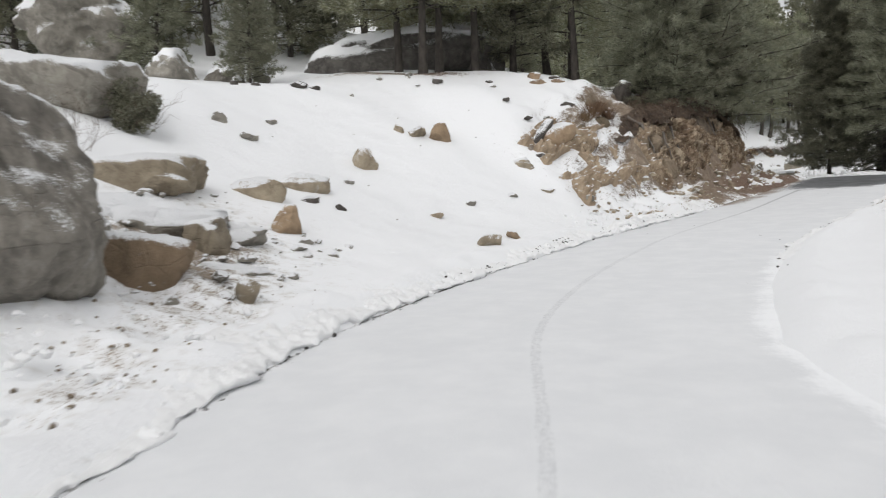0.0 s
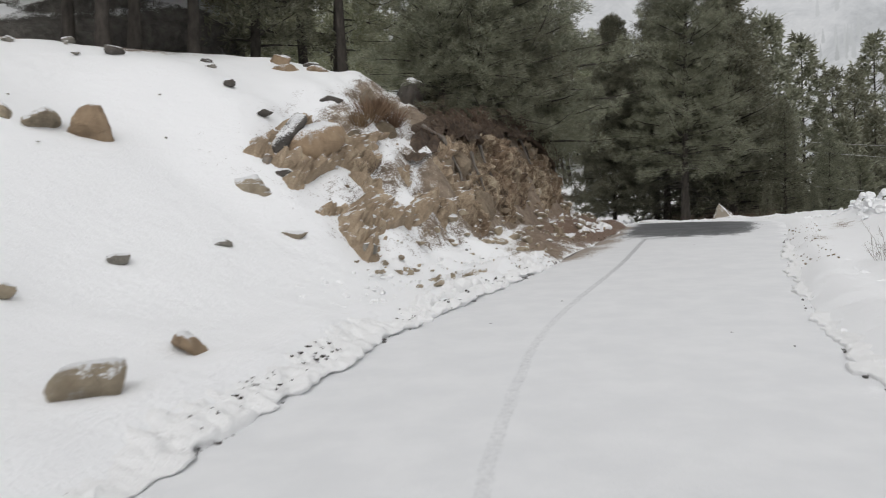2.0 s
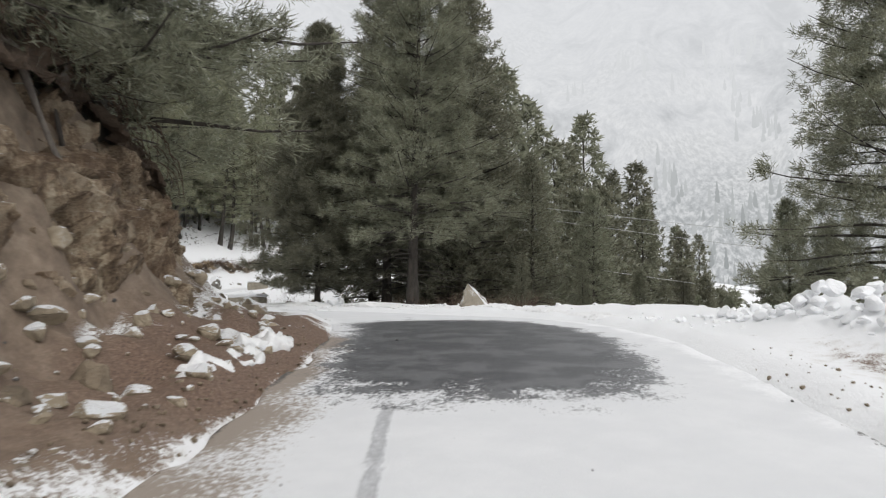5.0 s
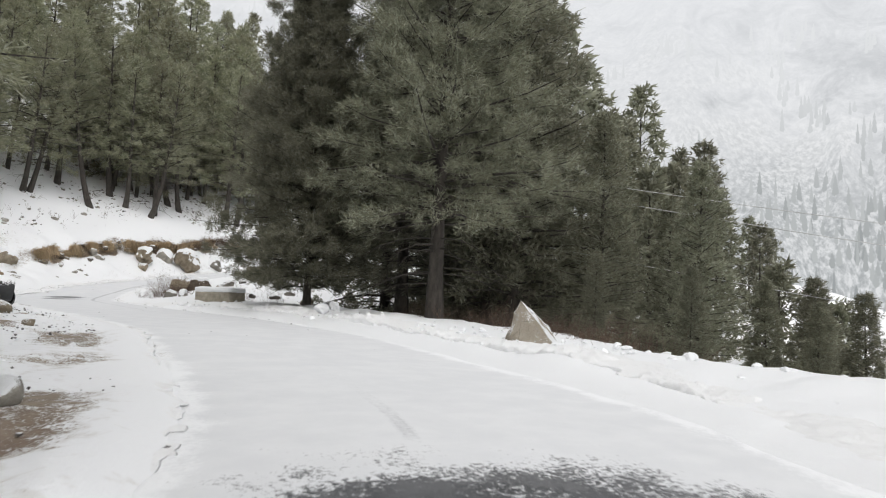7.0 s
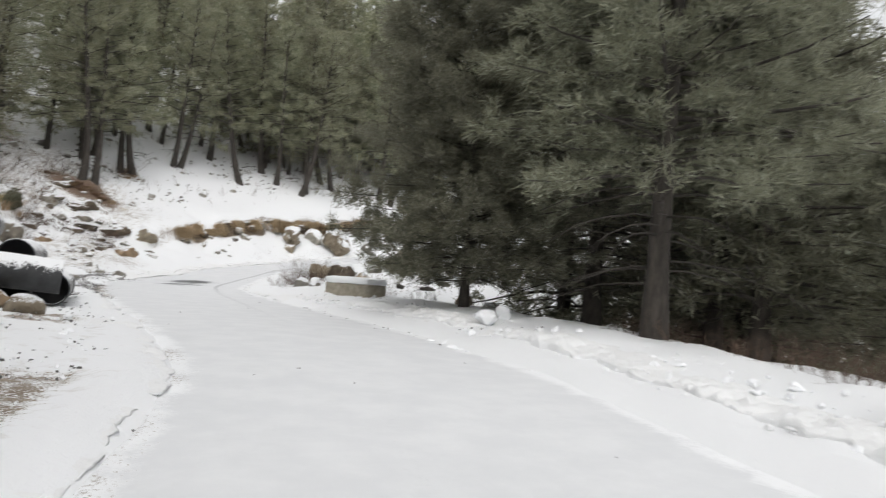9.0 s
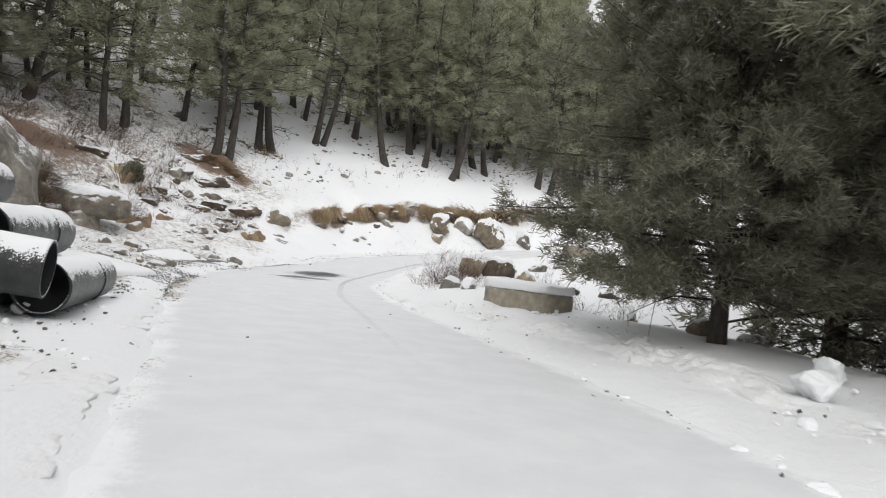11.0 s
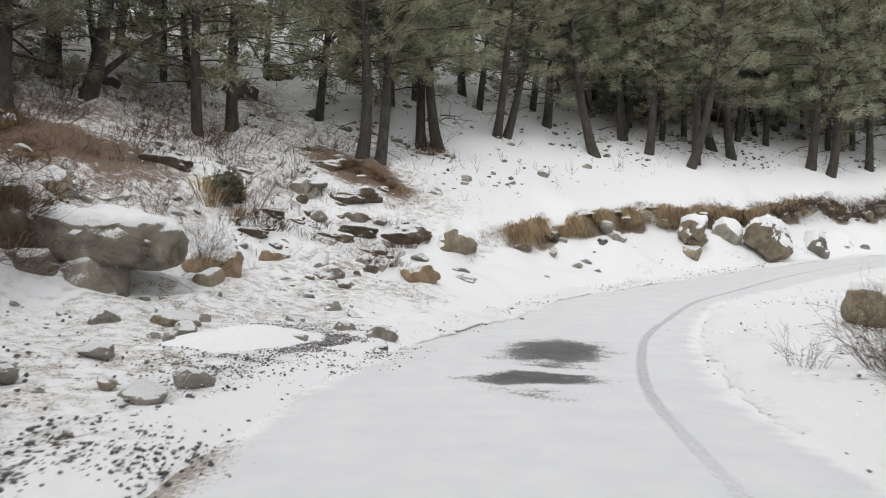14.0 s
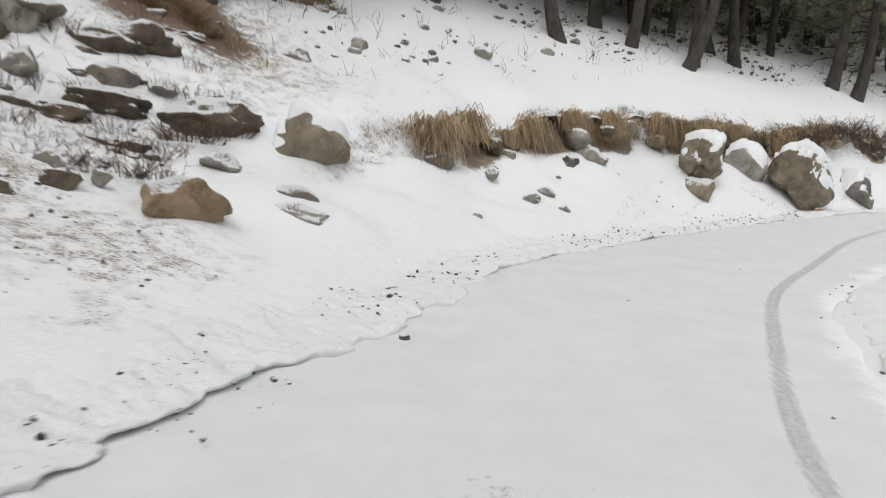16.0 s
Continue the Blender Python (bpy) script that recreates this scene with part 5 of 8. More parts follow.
# ---- boulders and stones ----
BALL5 = ball(5)


def crag_mesh(seed, size, material, square=2.4, cuts=9, rough=0.05, near=(0.62, 0.95), faces=()):
    """A large weathered block: flat faces broken out of a rounded body, with ledges, cracks and pits. It is bedded by a quarter."""
    r = np.random.RandomState(seed)
    v, f = BALL5
    p = v / (np.abs(v) ** square).sum(1)[:, None] ** (1 / square)
    n = np.concatenate([r.randn(cuts, 3), np.array(faces, float).reshape(-1, 4)[:, :3]])
    n /= np.linalg.norm(n, axis=1)[:, None]
    off = np.concatenate([r.uniform(*near, cuts), np.array(faces, float).reshape(-1, 4)[:, 3]])
    dots = p @ n.T
    p = p * np.minimum(1, np.where(dots > 0.03, off[None] / np.maximum(dots, 0.03), 9).min(1))[:, None]
    half = np.asarray(size) / 2
    p = p / np.abs(p).max(0)[None] * half[None]
    w = np.array([[noise.fractal(Vector(q) * 1.1 + Vector((seed, 0, 0)), 0.9, 2.1, 6), abs(noise.noise(Vector((q[0] * 1.6, q[1] * 1.6, q[2] * 0.5 + seed)))), noise.noise(Vector((q[0] * 0.7, q[1] * 0.7, q[2] * 4.0 + seed)))] for q in p])
    crack = 1 - smooth(0.0, 0.05, w[:, 1])
    k = rough * half.min()
    p = p + v * (2.2 * k * w[:, 0] - 1.5 * k * crack + 0.8 * k * w[:, 2])[:, None]
    p[:, 2] -= p[:, 2].min() + 0.25 * size[2]
    return mesh("crag", p, f, material)


def crag(x, y, z, size, turn, tilt, material, label, seed, group="", **more):
    return thing("boulder", pose(x, y, z, tilt[0], tilt[1], turn), label, "boulder", group, me=crag_mesh(seed, size, material, **more))


def snow_cap(ob, thick, seed=0, steep=0.45):
    """A pillow of snow lying on a rock's upper faces."""
    me = ob.data
    co, no, tri = np.empty(len(me.vertices) * 3), np.empty(len(me.vertices) * 3), np.empty(len(me.loops), dtype=np.int32)
    me.vertices.foreach_get("co", co)
    me.vertices.foreach_get("normal", no)
    me.loops.foreach_get("vertex_index", tri)
    co, no, tri = co.reshape(-1, 3), no.reshape(-1, 3), tri.reshape(-1, 3)
    up = no[:, 2] + 0.5 * (vnoise(co[:, 0] + seed, co[:, 1] + co[:, 2], 0.3, 49) - 0.5) + 0.25 * (vnoise(co[:, 0] + seed, co[:, 1] + co[:, 2], 0.11, 50) - 0.5)
    on = smooth(steep, steep + 0.3, up)
    lay = co + no * (0.02 * on - 0.05 * (1 - on))[:, None]
    lay[:, 2] += thick * on * (0.7 + 0.6 * vnoise(co[:, 0], co[:, 1], 0.4, 51))
    keep = on[tri].max(1) > 0.02
    used, back = np.unique(tri[keep], return_inverse=True)
    part("snow_cap", mesh("snow_cap", lay[used], back.reshape(-1, 3), SNOWY), ob, "pillow of fresh snow")
    return ob


def slab_mesh(seed, size, material, square=4.0, rough=0.05):
    """A squared block with worn, chipped edges and flat sides."""
    r = np.random.RandomState(seed)
    v, f = BALL4
    p = v / (np.abs(v) ** square).sum(1)[:, None] ** (1 / square)
    n = r.randn(5, 3)
    n /= np.linalg.norm(n, axis=1)[:, None]
    dots = p @ n.T
    p = p * np.minimum(1, np.where(dots > 0.1, r.uniform(0.95, 1.3, 5)[None] / np.maximum(dots, 0.1), 9).min(1))[:, None]
    ph = r.uniform(0, 50, 3)
    wob = vnoise(p[:, 0] * 2.5 + ph[0], p[:, 1] * 2.5 + p[:, 2] * 2 + ph[1], 1.0) - 0.5 + 0.4 * (vnoise(p[:, 0] * 9 + p[:, 2] * 6, p[:, 1] * 9 + ph[2], 1.0) - 0.5)
    p = p * (1 + 2 * rough * wob)[:, None] * np.asarray(size)[None] / 2
    p[:, 2] -= p[:, 2].min() + 0.25 * size[2]
    return mesh("slab", p, f, material)


def slab_rock(x, y, z, size, turn, tilt, material, label, seed, group, square=4.0, rough=0.05):
    return thing("boulder", pose(x, y, z, tilt[0], tilt[1], turn), label, "rock", group, me=slab_mesh(seed, size, material, square, rough))


BANK_ROCKS = "boulders on the snowy bank"
tan_label = "tan granite boulder half buried in the snow"
crag(-4.4, 6.75, lie(-4.4, 6.75) - 0.15, (2.2, 2.1, 2.7), 20, (4, 8), STAINED, "huge weathered grey boulder standing on the snowy roadside", 3, square=2.8, rough=0.06, faces=((0.55, -0.35, 0.75, 0.72),))
rock(-3.35, 8.2, (1.3, 1.1, 1.0), OCHRE, "ochre boulder wedged beside a huge grey one", 5, group=BANK_ROCKS, level=3)
rock(-2.6, 12.1, (0.75, 0.6, 0.75), OCHRE, tan_label, 6, group=BANK_ROCKS)
rock(-3.5, 13.6, (1.2, 0.9, 0.7), TAN, tan_label, 7, group=BANK_ROCKS)
rock(-3.0, 15.2, (1.3, 0.8, 0.6), TAN, tan_label, 8, group=BANK_ROCKS)
slab_rock(-5.45, 12.3, lie(-5.45, 12.3) - 0.5, (2.9, 1.6, 0.8), 8, (-4, -5), TAN, "long flat tan slab lying in the snow", 9, BANK_ROCKS, 3.4, 0.12)
rock(-3.3, 10.2, (0.8, 0.7, 0.65), TAN, tan_label, 10, group=BANK_ROCKS)
rock(-2.2, 8.2, (0.3, 0.26, 0.42), TAN, "small upright tan stone", 11, "stone", "stone", BANK_ROCKS)
rock(-2.45, 8.0, (0.35, 0.3, 0.16), DARK, "small dark stone in trodden snow", 12, "stone", "stone", BANK_ROCKS)
rock(-2.6, 14.3, (0.5, 0.35, 0.3), DARK, "dark stone poking out of the snow", 13, "stone", "stone", BANK_ROCKS)
rock(-2.1, 14.5, (0.4, 0.3, 0.25), DARK, "dark stone poking out of the snow", 14, "stone", "stone", BANK_ROCKS)
rock(-8.3, 15.6, (5.4, 3.6, 2.1), DUSTED, "broad low grey outcrop dusted with snow on the bank", 15, group=BANK_ROCKS, level=4, cuts=14, rough=0.13, turn=-14, dz=-0.15)
rock(-7.4, 12.4, (2.6, 1.2, 0.5), DUSTED, "thin dark ledge of rock under drifted snow", 46, group=BANK_ROCKS, level=4, turn=4, dz=0.0)
for k, (x, y, size, turn) in enumerate([(-4.3, 10.6, (2.4, 1.5, 0.95), 20), (-3.3, 10.9, (1.5, 1.0, 0.6), -25), (-4.9, 9.9, (1.5, 1.1, 0.7), 60), (-2.75, 9.6, (1.2, 0.9, 0.45), 10)]):
    rock(x, y, size, DUSTED, "low heap of broken grey rock dusted with snow", 47 + 9 * k, group=BANK_ROCKS, level=4, cuts=18, rough=0.2, turn=turn, dz=-0.12)
crag(-14.3, 30.3, lie(-14.3, 30.3) + 0.9, (5.4, 4.2, 4.8), 15, (0, 0), DUSTED, "towering pointed grey boulder dusted with snow on the hilltop", 16, rough=0.09, faces=((0.8, -0.3, 0.62, 0.5), (-0.75, -0.4, 0.6, 0.62), (0.1, -0.8, 0.5, 0.6)))
for k, (x, y, w) in enumerate([(-9.6, 26.5, 2.2), (-8.0, 27.0, 1.4), (-10.6, 27.6, 1.2), (-7.2, 26.4, 0.7), (-6.5, 26.8, 0.8), (-11.6, 27.0, 1.0)]):
    snow_cap(rock(x, y, (w, 0.8 * w, 0.75 * w), (GREY, STAINED)[k % 2], "grey boulder with a snowy top on the crest", 17 + 60 * k, group=BANK_ROCKS), 0.1, k)
rock(-1.95, 18.2, (0.85, 0.75, 0.85), TAN, "round tan boulder sunk in the snow", 19, group=BANK_ROCKS, cuts=16)
rock(-0.1, 21.2, (0.75, 0.6, 0.75), OCHRE, tan_label, 20, group=BANK_ROCKS)
rock(-0.75, 21.0, (0.8, 0.5, 0.4), TAN, tan_label, 21, group=BANK_ROCKS)
rock(-1.25, 20.9, (0.4, 0.35, 0.35), TAN, tan_label, 22, group=BANK_ROCKS)
rock(2.25, 20.9, (0.95, 0.6, 0.6), TAN, tan_label, 23, group=BANK_ROCKS, turn=-25)
rock(0.85, 14.0, (0.62, 0.5, 0.42), TAN, "pale tan stone by the road's edge", 24, group=BANK_ROCKS, cuts=15)
rock(1.4, 15.3, (0.45, 0.3, 0.26), OCHRE, "brown stone by the road's edge", 25, "stone", "stone", BANK_ROCKS)
rock(-0.2, 16.2, (0.36, 0.25, 0.2), TAN, "flat tan stone in the snow", 26, "stone", "stone", BANK_ROCKS)
rock(2.7, 20.0, (0.55, 0.3, 0.22), TAN, "flat tan stone in the snow", 27, "stone", "stone", BANK_ROCKS)
for k, (x, y, w) in enumerate([(-4.4, 22.5, 0.7), (-3.9, 22.6, 0.4), (-0.2, 24.9, 0.55), (1.6, 25.4, 0.4), (3.3, 25.6, 0.75), (4.0, 25.7, 0.55), (-6.2, 22.2, 0.35), (2.0, 23.4, 0.3), (-5.6, 22.3, 0.3), (2.6, 22.6, 0.35)]):
    rock(x, y, (w, w * 0.7, w * 0.5), (DARK, OCHRE)[k in (4, 5)], "stone along the snowy crest of the bank", 30 + k, "stone", "stone", "stones on the crest")
# the outcrop above the first crest: a long snow-streaked slab
snow_cap(thing("outcrop", pose(-1.4, 32.0, lie(-1.4, 32.0) - 0.05, 8, -8, 8), "long dark outcrop under snow among the pines", "rock", "", me=slab_mesh(44, (7.8, 2.8, 2.1), STREAKED, 2.6, 0.12)), 0.16, 2, 0.6)
rock(1.3, 32.6, (3.0, 2.6, 4.4), STREAKED, "pointed dark outcrop streaked with snow among the pines", 45, "outcrop", "rock", level=4, cuts=12)
# stones set in the cut bank
CUT = "stones in the cut bank"
for k, (x, y, size, m, dz, text) in enumerate([
        (4.4, 21.7, (0.8, 0.6, 0.6), OCHRE, -0.1, "ochre boulder set in the cut bank"), (6.75, 24.15, (0.85, 0.6, 0.6), TAN, 0.1, "tan stone set in the earth bank"),
        (6.4, 25.7, (1.2, 0.9, 0.6), DARK, -0.35, "dark stone on the rim of the bank"),
        (10.1, 27.75, (0.65, 0.55, 0.5), TAN, 0.0, "tan stone set high in the earth bank"),
        (7.5, 24.4, (0.7, 0.5, 0.5), TAN, 0.0, "tan stone set in the earth bank"), (8.2, 25.2, (0.5, 0.45, 0.4), TAN, 0.05, "tan stone set in the earth bank"),
        (5.0, 22.2, (0.4, 0.3, 0.3), TAN, 0.0, "tan stone set in the earth bank")] + [
        (9.0, 26.3, (0.45, 0.4, 0.4), TAN, 0.0, "tan stone set in the earth bank"), (3.9, 20.9, (0.4, 0.3, 0.25), TAN, 0.0, "tan stone at the foot of the bank"),
        (9.9, 25.6, (0.42, 0.34, 0.3), TAN, 0.0, "tan stone on the red-brown litter"), (9.3, 25.1, (0.45, 0.3, 0.16), TAN, 0.0, "flat stone on the roadside litter"),
        (10.6, 25.9, (0.28, 0.2, 0.16), TAN, 0.0, "small stone on the roadside litter"), (13.0, 29.6, (0.75, 0.5, 0.45), TAN, 0.0, "squared tan block at the end of the bank"),
        (13.9, 31.3, (0.9, 0.55, 0.4), GREY, 0.0, "squared grey block at the end of the bank"), (14.4, 32.8, (0.9, 0.6, 0.35), GREY, 0.0, "flat grey block at the end of the bank")]):
    rock(x, y, size, STUCK if 0 < k < 12 else m, text, 60 + k, "stone", "stone", CUT, dz=dz, turn=(48 + k * 31 % 40), tilt=(k * 37 % 50 - 25, k * 53 % 40 - 20))
APEX = "slabs over the cut bank"
RIM = "stones on the upper rim of the cut bank"
for k, (x, y, size, m, text) in enumerate([
        (6.35, 26.5, (1.1, 0.9, 0.9), DARK, "dark snow-dusted boulder on the upper rim of the bank"),
        (4.0, 23.9, (0.6, 0.45, 0.5), DARK, "dark stone among dead turf over the bank"), (4.3, 23.0, (0.5, 0.4, 0.45), SOD, "clump of dark turf beside the broad slab"), (5.0, 23.6, (0.7, 0.5, 0.6), SOD, "clump of dark turf on the rim of the bank"),
        (4.85, 24.5, (0.65, 0.45, 0.55), STUCK, "brown stone on the snowy top of the bank"), (2.5, 21.4, (0.3, 0.25, 0.3), OCHRE, "small ochre stone in the snow"),
        (2.75, 21.25, (0.5, 0.3, 0.3), DARK, "dark broken stone under the slanting slab"), (4.0, 20.4, (0.3, 0.25, 0.2), GREY, "small grey stone at the bank's foot"),
        (3.2, 26.2, (0.7, 0.5, 0.45), OCHRE, "ochre stone on the snowy crest"), (3.9, 26.1, (0.5, 0.35, 0.3), DARK, "dark stone on the snowy crest")]):
    rock(x, y, size, m, text, 400 + k, "boulder" if size[0] > 0.8 else "stone", "rock", RIM)
# right-hand side
rock(10.2, 15.9, (0.75, 0.6, 0.55), GREY, "grey stone with snow and a bare twig on the road's shoulder", 90, "stone", "stone")


def marker_stone(x, y):
    """A pale wedge-shaped stone set on end."""
    bm = bmesh.new()
    pts = [(-0.5, -0.3, -0.25), (0.72, -0.34, -0.3), (0.8, 0.25, -0.3), (-0.45, 0.34, -0.25), (-0.2, -0.05, 0.98), (-0.12, 0.12, 0.93), (0.32, 0.0, 0.52), (-0.42, 0.0, 0.3)]
    hull = bmesh.ops.convex_hull(bm, input=[bm.verts.new(p) for p in pts])
    bmesh.ops.subdivide_edges(bm, edges=bm.edges[:], cuts=5, use_grid_fill=True)
    for v in bm.verts:
        v.co += noise.noise_vector(v.co * 5) * 0.035 + noise.noise_vector(v.co * 14) * 0.012
    me = bpy.data.meshes.new("marker_stone")
    bm.to_mesh(me)
    bm.free()
    me.materials.append(PALE)
    return thing("marker_stone", pose(x, y, lie(x, y) - 0.28, 0, 0, -32), "pale wedge-shaped stone standing on the road's outer edge", "stone", me=me)


PALE = make_rock("pale_granite", (0.42, 0.36, 0.28), (0.64, 0.58, 0.48), 0.35)
marker_stone(23.25, 36.15).scale = (1.04, 1.0, 0.98)
BEND = "rocks inside the bend"
for k, (x, y, size, m, text) in enumerate([
        (25.7, 62.85, (1.0, 0.8, 0.85), TAN, "tall tan boulder with snow on top inside the bend"), (26.7, 63.1, (1.15, 0.8, 0.9), TURF, "low dark brown mound with snow on top inside the bend"),
        (23.2, 56.4, (0.65, 0.55, 0.55), GREY, "dark stone among bare twigs inside the bend"), (23.4, 55.3, (0.45, 0.35, 0.4), GREY, "grey stone among bare twigs inside the bend"),
        (23.8, 56.3, (0.4, 0.35, 0.35), GREY, "grey stone among bare twigs inside the bend"), (31.4, 66.0, (0.9, 0.6, 0.5), TAN, "tan slab on the slope inside the bend"),
        (31.2, 62.1, (0.6, 0.5, 0.45), GREY, "grey stone on the slope below the bend"), (29.5, 60.2, (0.7, 0.5, 0.4), DARK, "dark stone on the slope below the bend"),
        (27.0, 54.2, (0.7, 0.6, 0.5), TAN, "tan stone on the slope below the road"), (25.6, 49.4, (0.6, 0.5, 0.5), TAN, "tan stone beside the pine's foot"), (26.0, 48.6, (0.5, 0.4, 0.4), GREY, "grey stone beside the pine's foot"),
        (27.6, 64.5, (0.8, 0.6, 0.5), GREY, "grey stone inside the bend"), (30.6, 67.0, (0.5, 0.4, 0.35), DARK, "small dark stone inside the bend"), (26.7, 60.2, (1.2, 0.8, 0.75), TAN, "tan stone half sunk in the snow inside the bend"), (29.2, 65.6, (0.9, 0.6, 0.5), GREY, "grey stone half sunk in the snow inside the bend"), (28.2, 60.0, (0.4, 0.3, 0.3), DARK, "dark stone on the slope below the bend")]):
    if k < 2:
        ob = crag(x, y, lie(x, y) + 0.02, size, 30 - 50 * k, (0, 6), m, text, 101 + k, BEND, square=2.2, cuts=11, near=(0.6, 0.95), rough=0.13)
    else:
        ob = rock(x, y, size, m, text, 100 + k, "boulder" if size[0] > 0.8 else "stone", "rock", BEND)
    if k in (0, 1, 3, 8):
        snow_cap(ob, 0.08, k)
# far bank of the bend
FARBANK = "boulders along the far bank"
for k, (x, y, size, m, dz) in enumerate([
        (27.95, 77.4, (1.3, 1.1, 1.15), GREY, 0.35), (27.9, 77.0, (0.9, 0.7, 0.7), TAN, 0.15), (29.6, 78.5, (1.3, 1.0, 1.2), GREY, 0.25), (31.0, 78.4, (2.1, 1.4, 1.6), TAN, 0.25),
        (33.8, 79.9, (1.3, 1.0, 1.1), GREY, 0.25), (25.4, 77.5, (1.2, 0.6, 0.5), OCHRE, 0.25), (24.8, 75.9, (0.85, 0.6, 0.7), GREY, 0.0), (24.3, 75.4, (0.5, 0.4, 0.4), DARK, 0.0),
        (19.35, 71.55, (1.5, 1.2, 1.15), TAN, 0.0), (18.25, 68.2, (1.35, 0.9, 0.65), OCHRE, -0.04), (19.3, 69.0, (0.9, 0.4, 0.3), GREY, 0.0), (31.5, 77.9, (0.4, 0.3, 0.3), OCHRE, 0.0),
        (15.1, 67.3, (1.15, 0.7, 0.5), OCHRE, 0.0), (16.2, 67.2, (0.75, 0.6, 0.45), GREY, 0.0), (21.3, 73.3, (0.6, 0.5, 0.4), GREY, 0.0), (36.5, 81.2, (0.8, 0.6, 0.6), GREY, 0.0)]):
    ob = rock(x, y, size, m, ("tan boulder capped with snow on the far bank", "ochre boulder bare of snow on the far bank", "grey boulder capped with snow on the far bank")[(TAN, OCHRE, GREY).index(m) if m in (TAN, OCHRE, GREY) else 2], 120 + k, group=FARBANK, dz=dz, cuts=18 if m is GREY else 11) if k not in (0, 3) else crag(x, y, lie(x, y) + dz, size, (70, 25)[k == 3], (6, 10), TAN, "pale broken boulder capped with snow on the far bank", 140 + k, FARBANK, square=2.4, cuts=12, near=(0.6, 0.95), rough=0.13)
    if k in (0, 2, 3, 4, 8, 13):
        snow_cap(ob, 0.13, k, 0.3)
# left of the second straight
LEFTROCK = "rocks left of the road"
for k, (x, y, size, m, dz, text) in enumerate([
        (13.4, 56.6, (1.2, 0.9, 0.75), TAN, 0.0, "tan boulder at the foot of the slope"),
        (13.35, 62.75, (1.5, 1.2, 1.15), SLAB, 0.12, "grey boulder under the overhanging slab"),
        (14.35, 65.4, (1.5, 1.1, 1.5), OCHRE, 0.0, "smooth brown boulder beside the overhang"), (14.6, 64.5, (0.66, 0.45, 0.7), TAN, 0.0, "tan slab leaning beside the overhang"),
        (15.2, 61.2, (0.75, 0.5, 0.45), TAN, 0.0, "tan boulder in trodden snow"), (12.0, 62.6, (1.9, 1.4, 1.7), SOD, -0.1, "mound of bare brown earth and scrub"), (12.75, 62.2, (1.1, 0.8, 0.7), SLAB, 0.0, "rounded grey stone under the overhanging slab"), (12.4, 60.9, (0.8, 0.6, 0.6), GREY, 0.0, "grey boulder below the overhang"),
        (11.3, 65.4, (1.0, 0.8, 0.7), GREY, 0.0, "grey boulder on the slope"), (15.0, 71.8, (1.1, 0.8, 0.8), GREY, 0.0, "grey boulder below the pines")] + [
        (15.5, 71.0, (0.8, 0.6, 0.5), GREY, 0.0, "grey stone below the pines"),
        (17.85, 62.2, (0.6, 0.4, 0.4), GREY, 0.0, "lone grey-brown stone at the road's edge"), (17.95, 61.5, (0.3, 0.25, 0.2), DARK, 0.0, "small dark stone at the road's edge"),
        (15.3, 43.2, (1.0, 0.9, 1.25), TAN, 0.0, "pale tan boulder at the road's edge"), (15.4, 46.4, (0.8, 0.6, 0.5), OCHRE, 0.0, "ochre boulder by the stacked pipes"), (16.0, 45.5, (0.6, 0.5, 0.5), TAN, 0.0, "snow-topped stone by the stacked pipes"),
        (15.9, 40.7, (0.3, 0.25, 0.2), TAN, 0.0, "small stone in the roadside snow"), (15.5, 56.3, (0.28, 0.2, 0.18), TAN, 0.0, "small tan stone in gravelly snow"), (15.8, 57.6, (0.22, 0.18, 0.14), TAN, 0.0, "small tan stone in gravelly snow"),
        (17.6, 64.6, (0.22, 0.18, 0.14), TAN, 0.0, "small tan stone in the snow"), (20.5, 66.1, (0.12, 0.1, 0.1), DARK, 0.0, "small dark stone on the road"), (14.9, 57.6, (0.4, 0.3, 0.2), GREY, 0.0, "flat grey stone in gravelly snow")]):
    rock(x, y, size, m, text, 150 + k, "boulder" if size[0] > 0.7 else "stone", "rock", LEFTROCK, dz=dz, level=4, rough=0.2 if m is SOD else 0.075, cuts=18 if m is SOD else 11)
crag(12.95, 54.7, lie(12.95, 54.7) + 0.2, (2.5, 2.4, 2.85), 12, (2, -3), STAINED, "huge squared grey boulder beside the stacked pipes", 301, LEFTROCK, square=9.0, cuts=4, near=(1.0, 1.3), rough=0.035, faces=((0.55, -0.2, 0.8, 1.08),))
snow_cap(crag(13.35, 63.2, lie(13.35, 63.2) + 0.42, (2.35, 1.7, 0.78), 8, (9, 4), SLAB, "broad overhanging grey slab with a snowy top", 305, LEFTROCK, square=4.0, cuts=8, near=(0.85, 1.2), rough=0.15), 0.06, 3, 0.6)


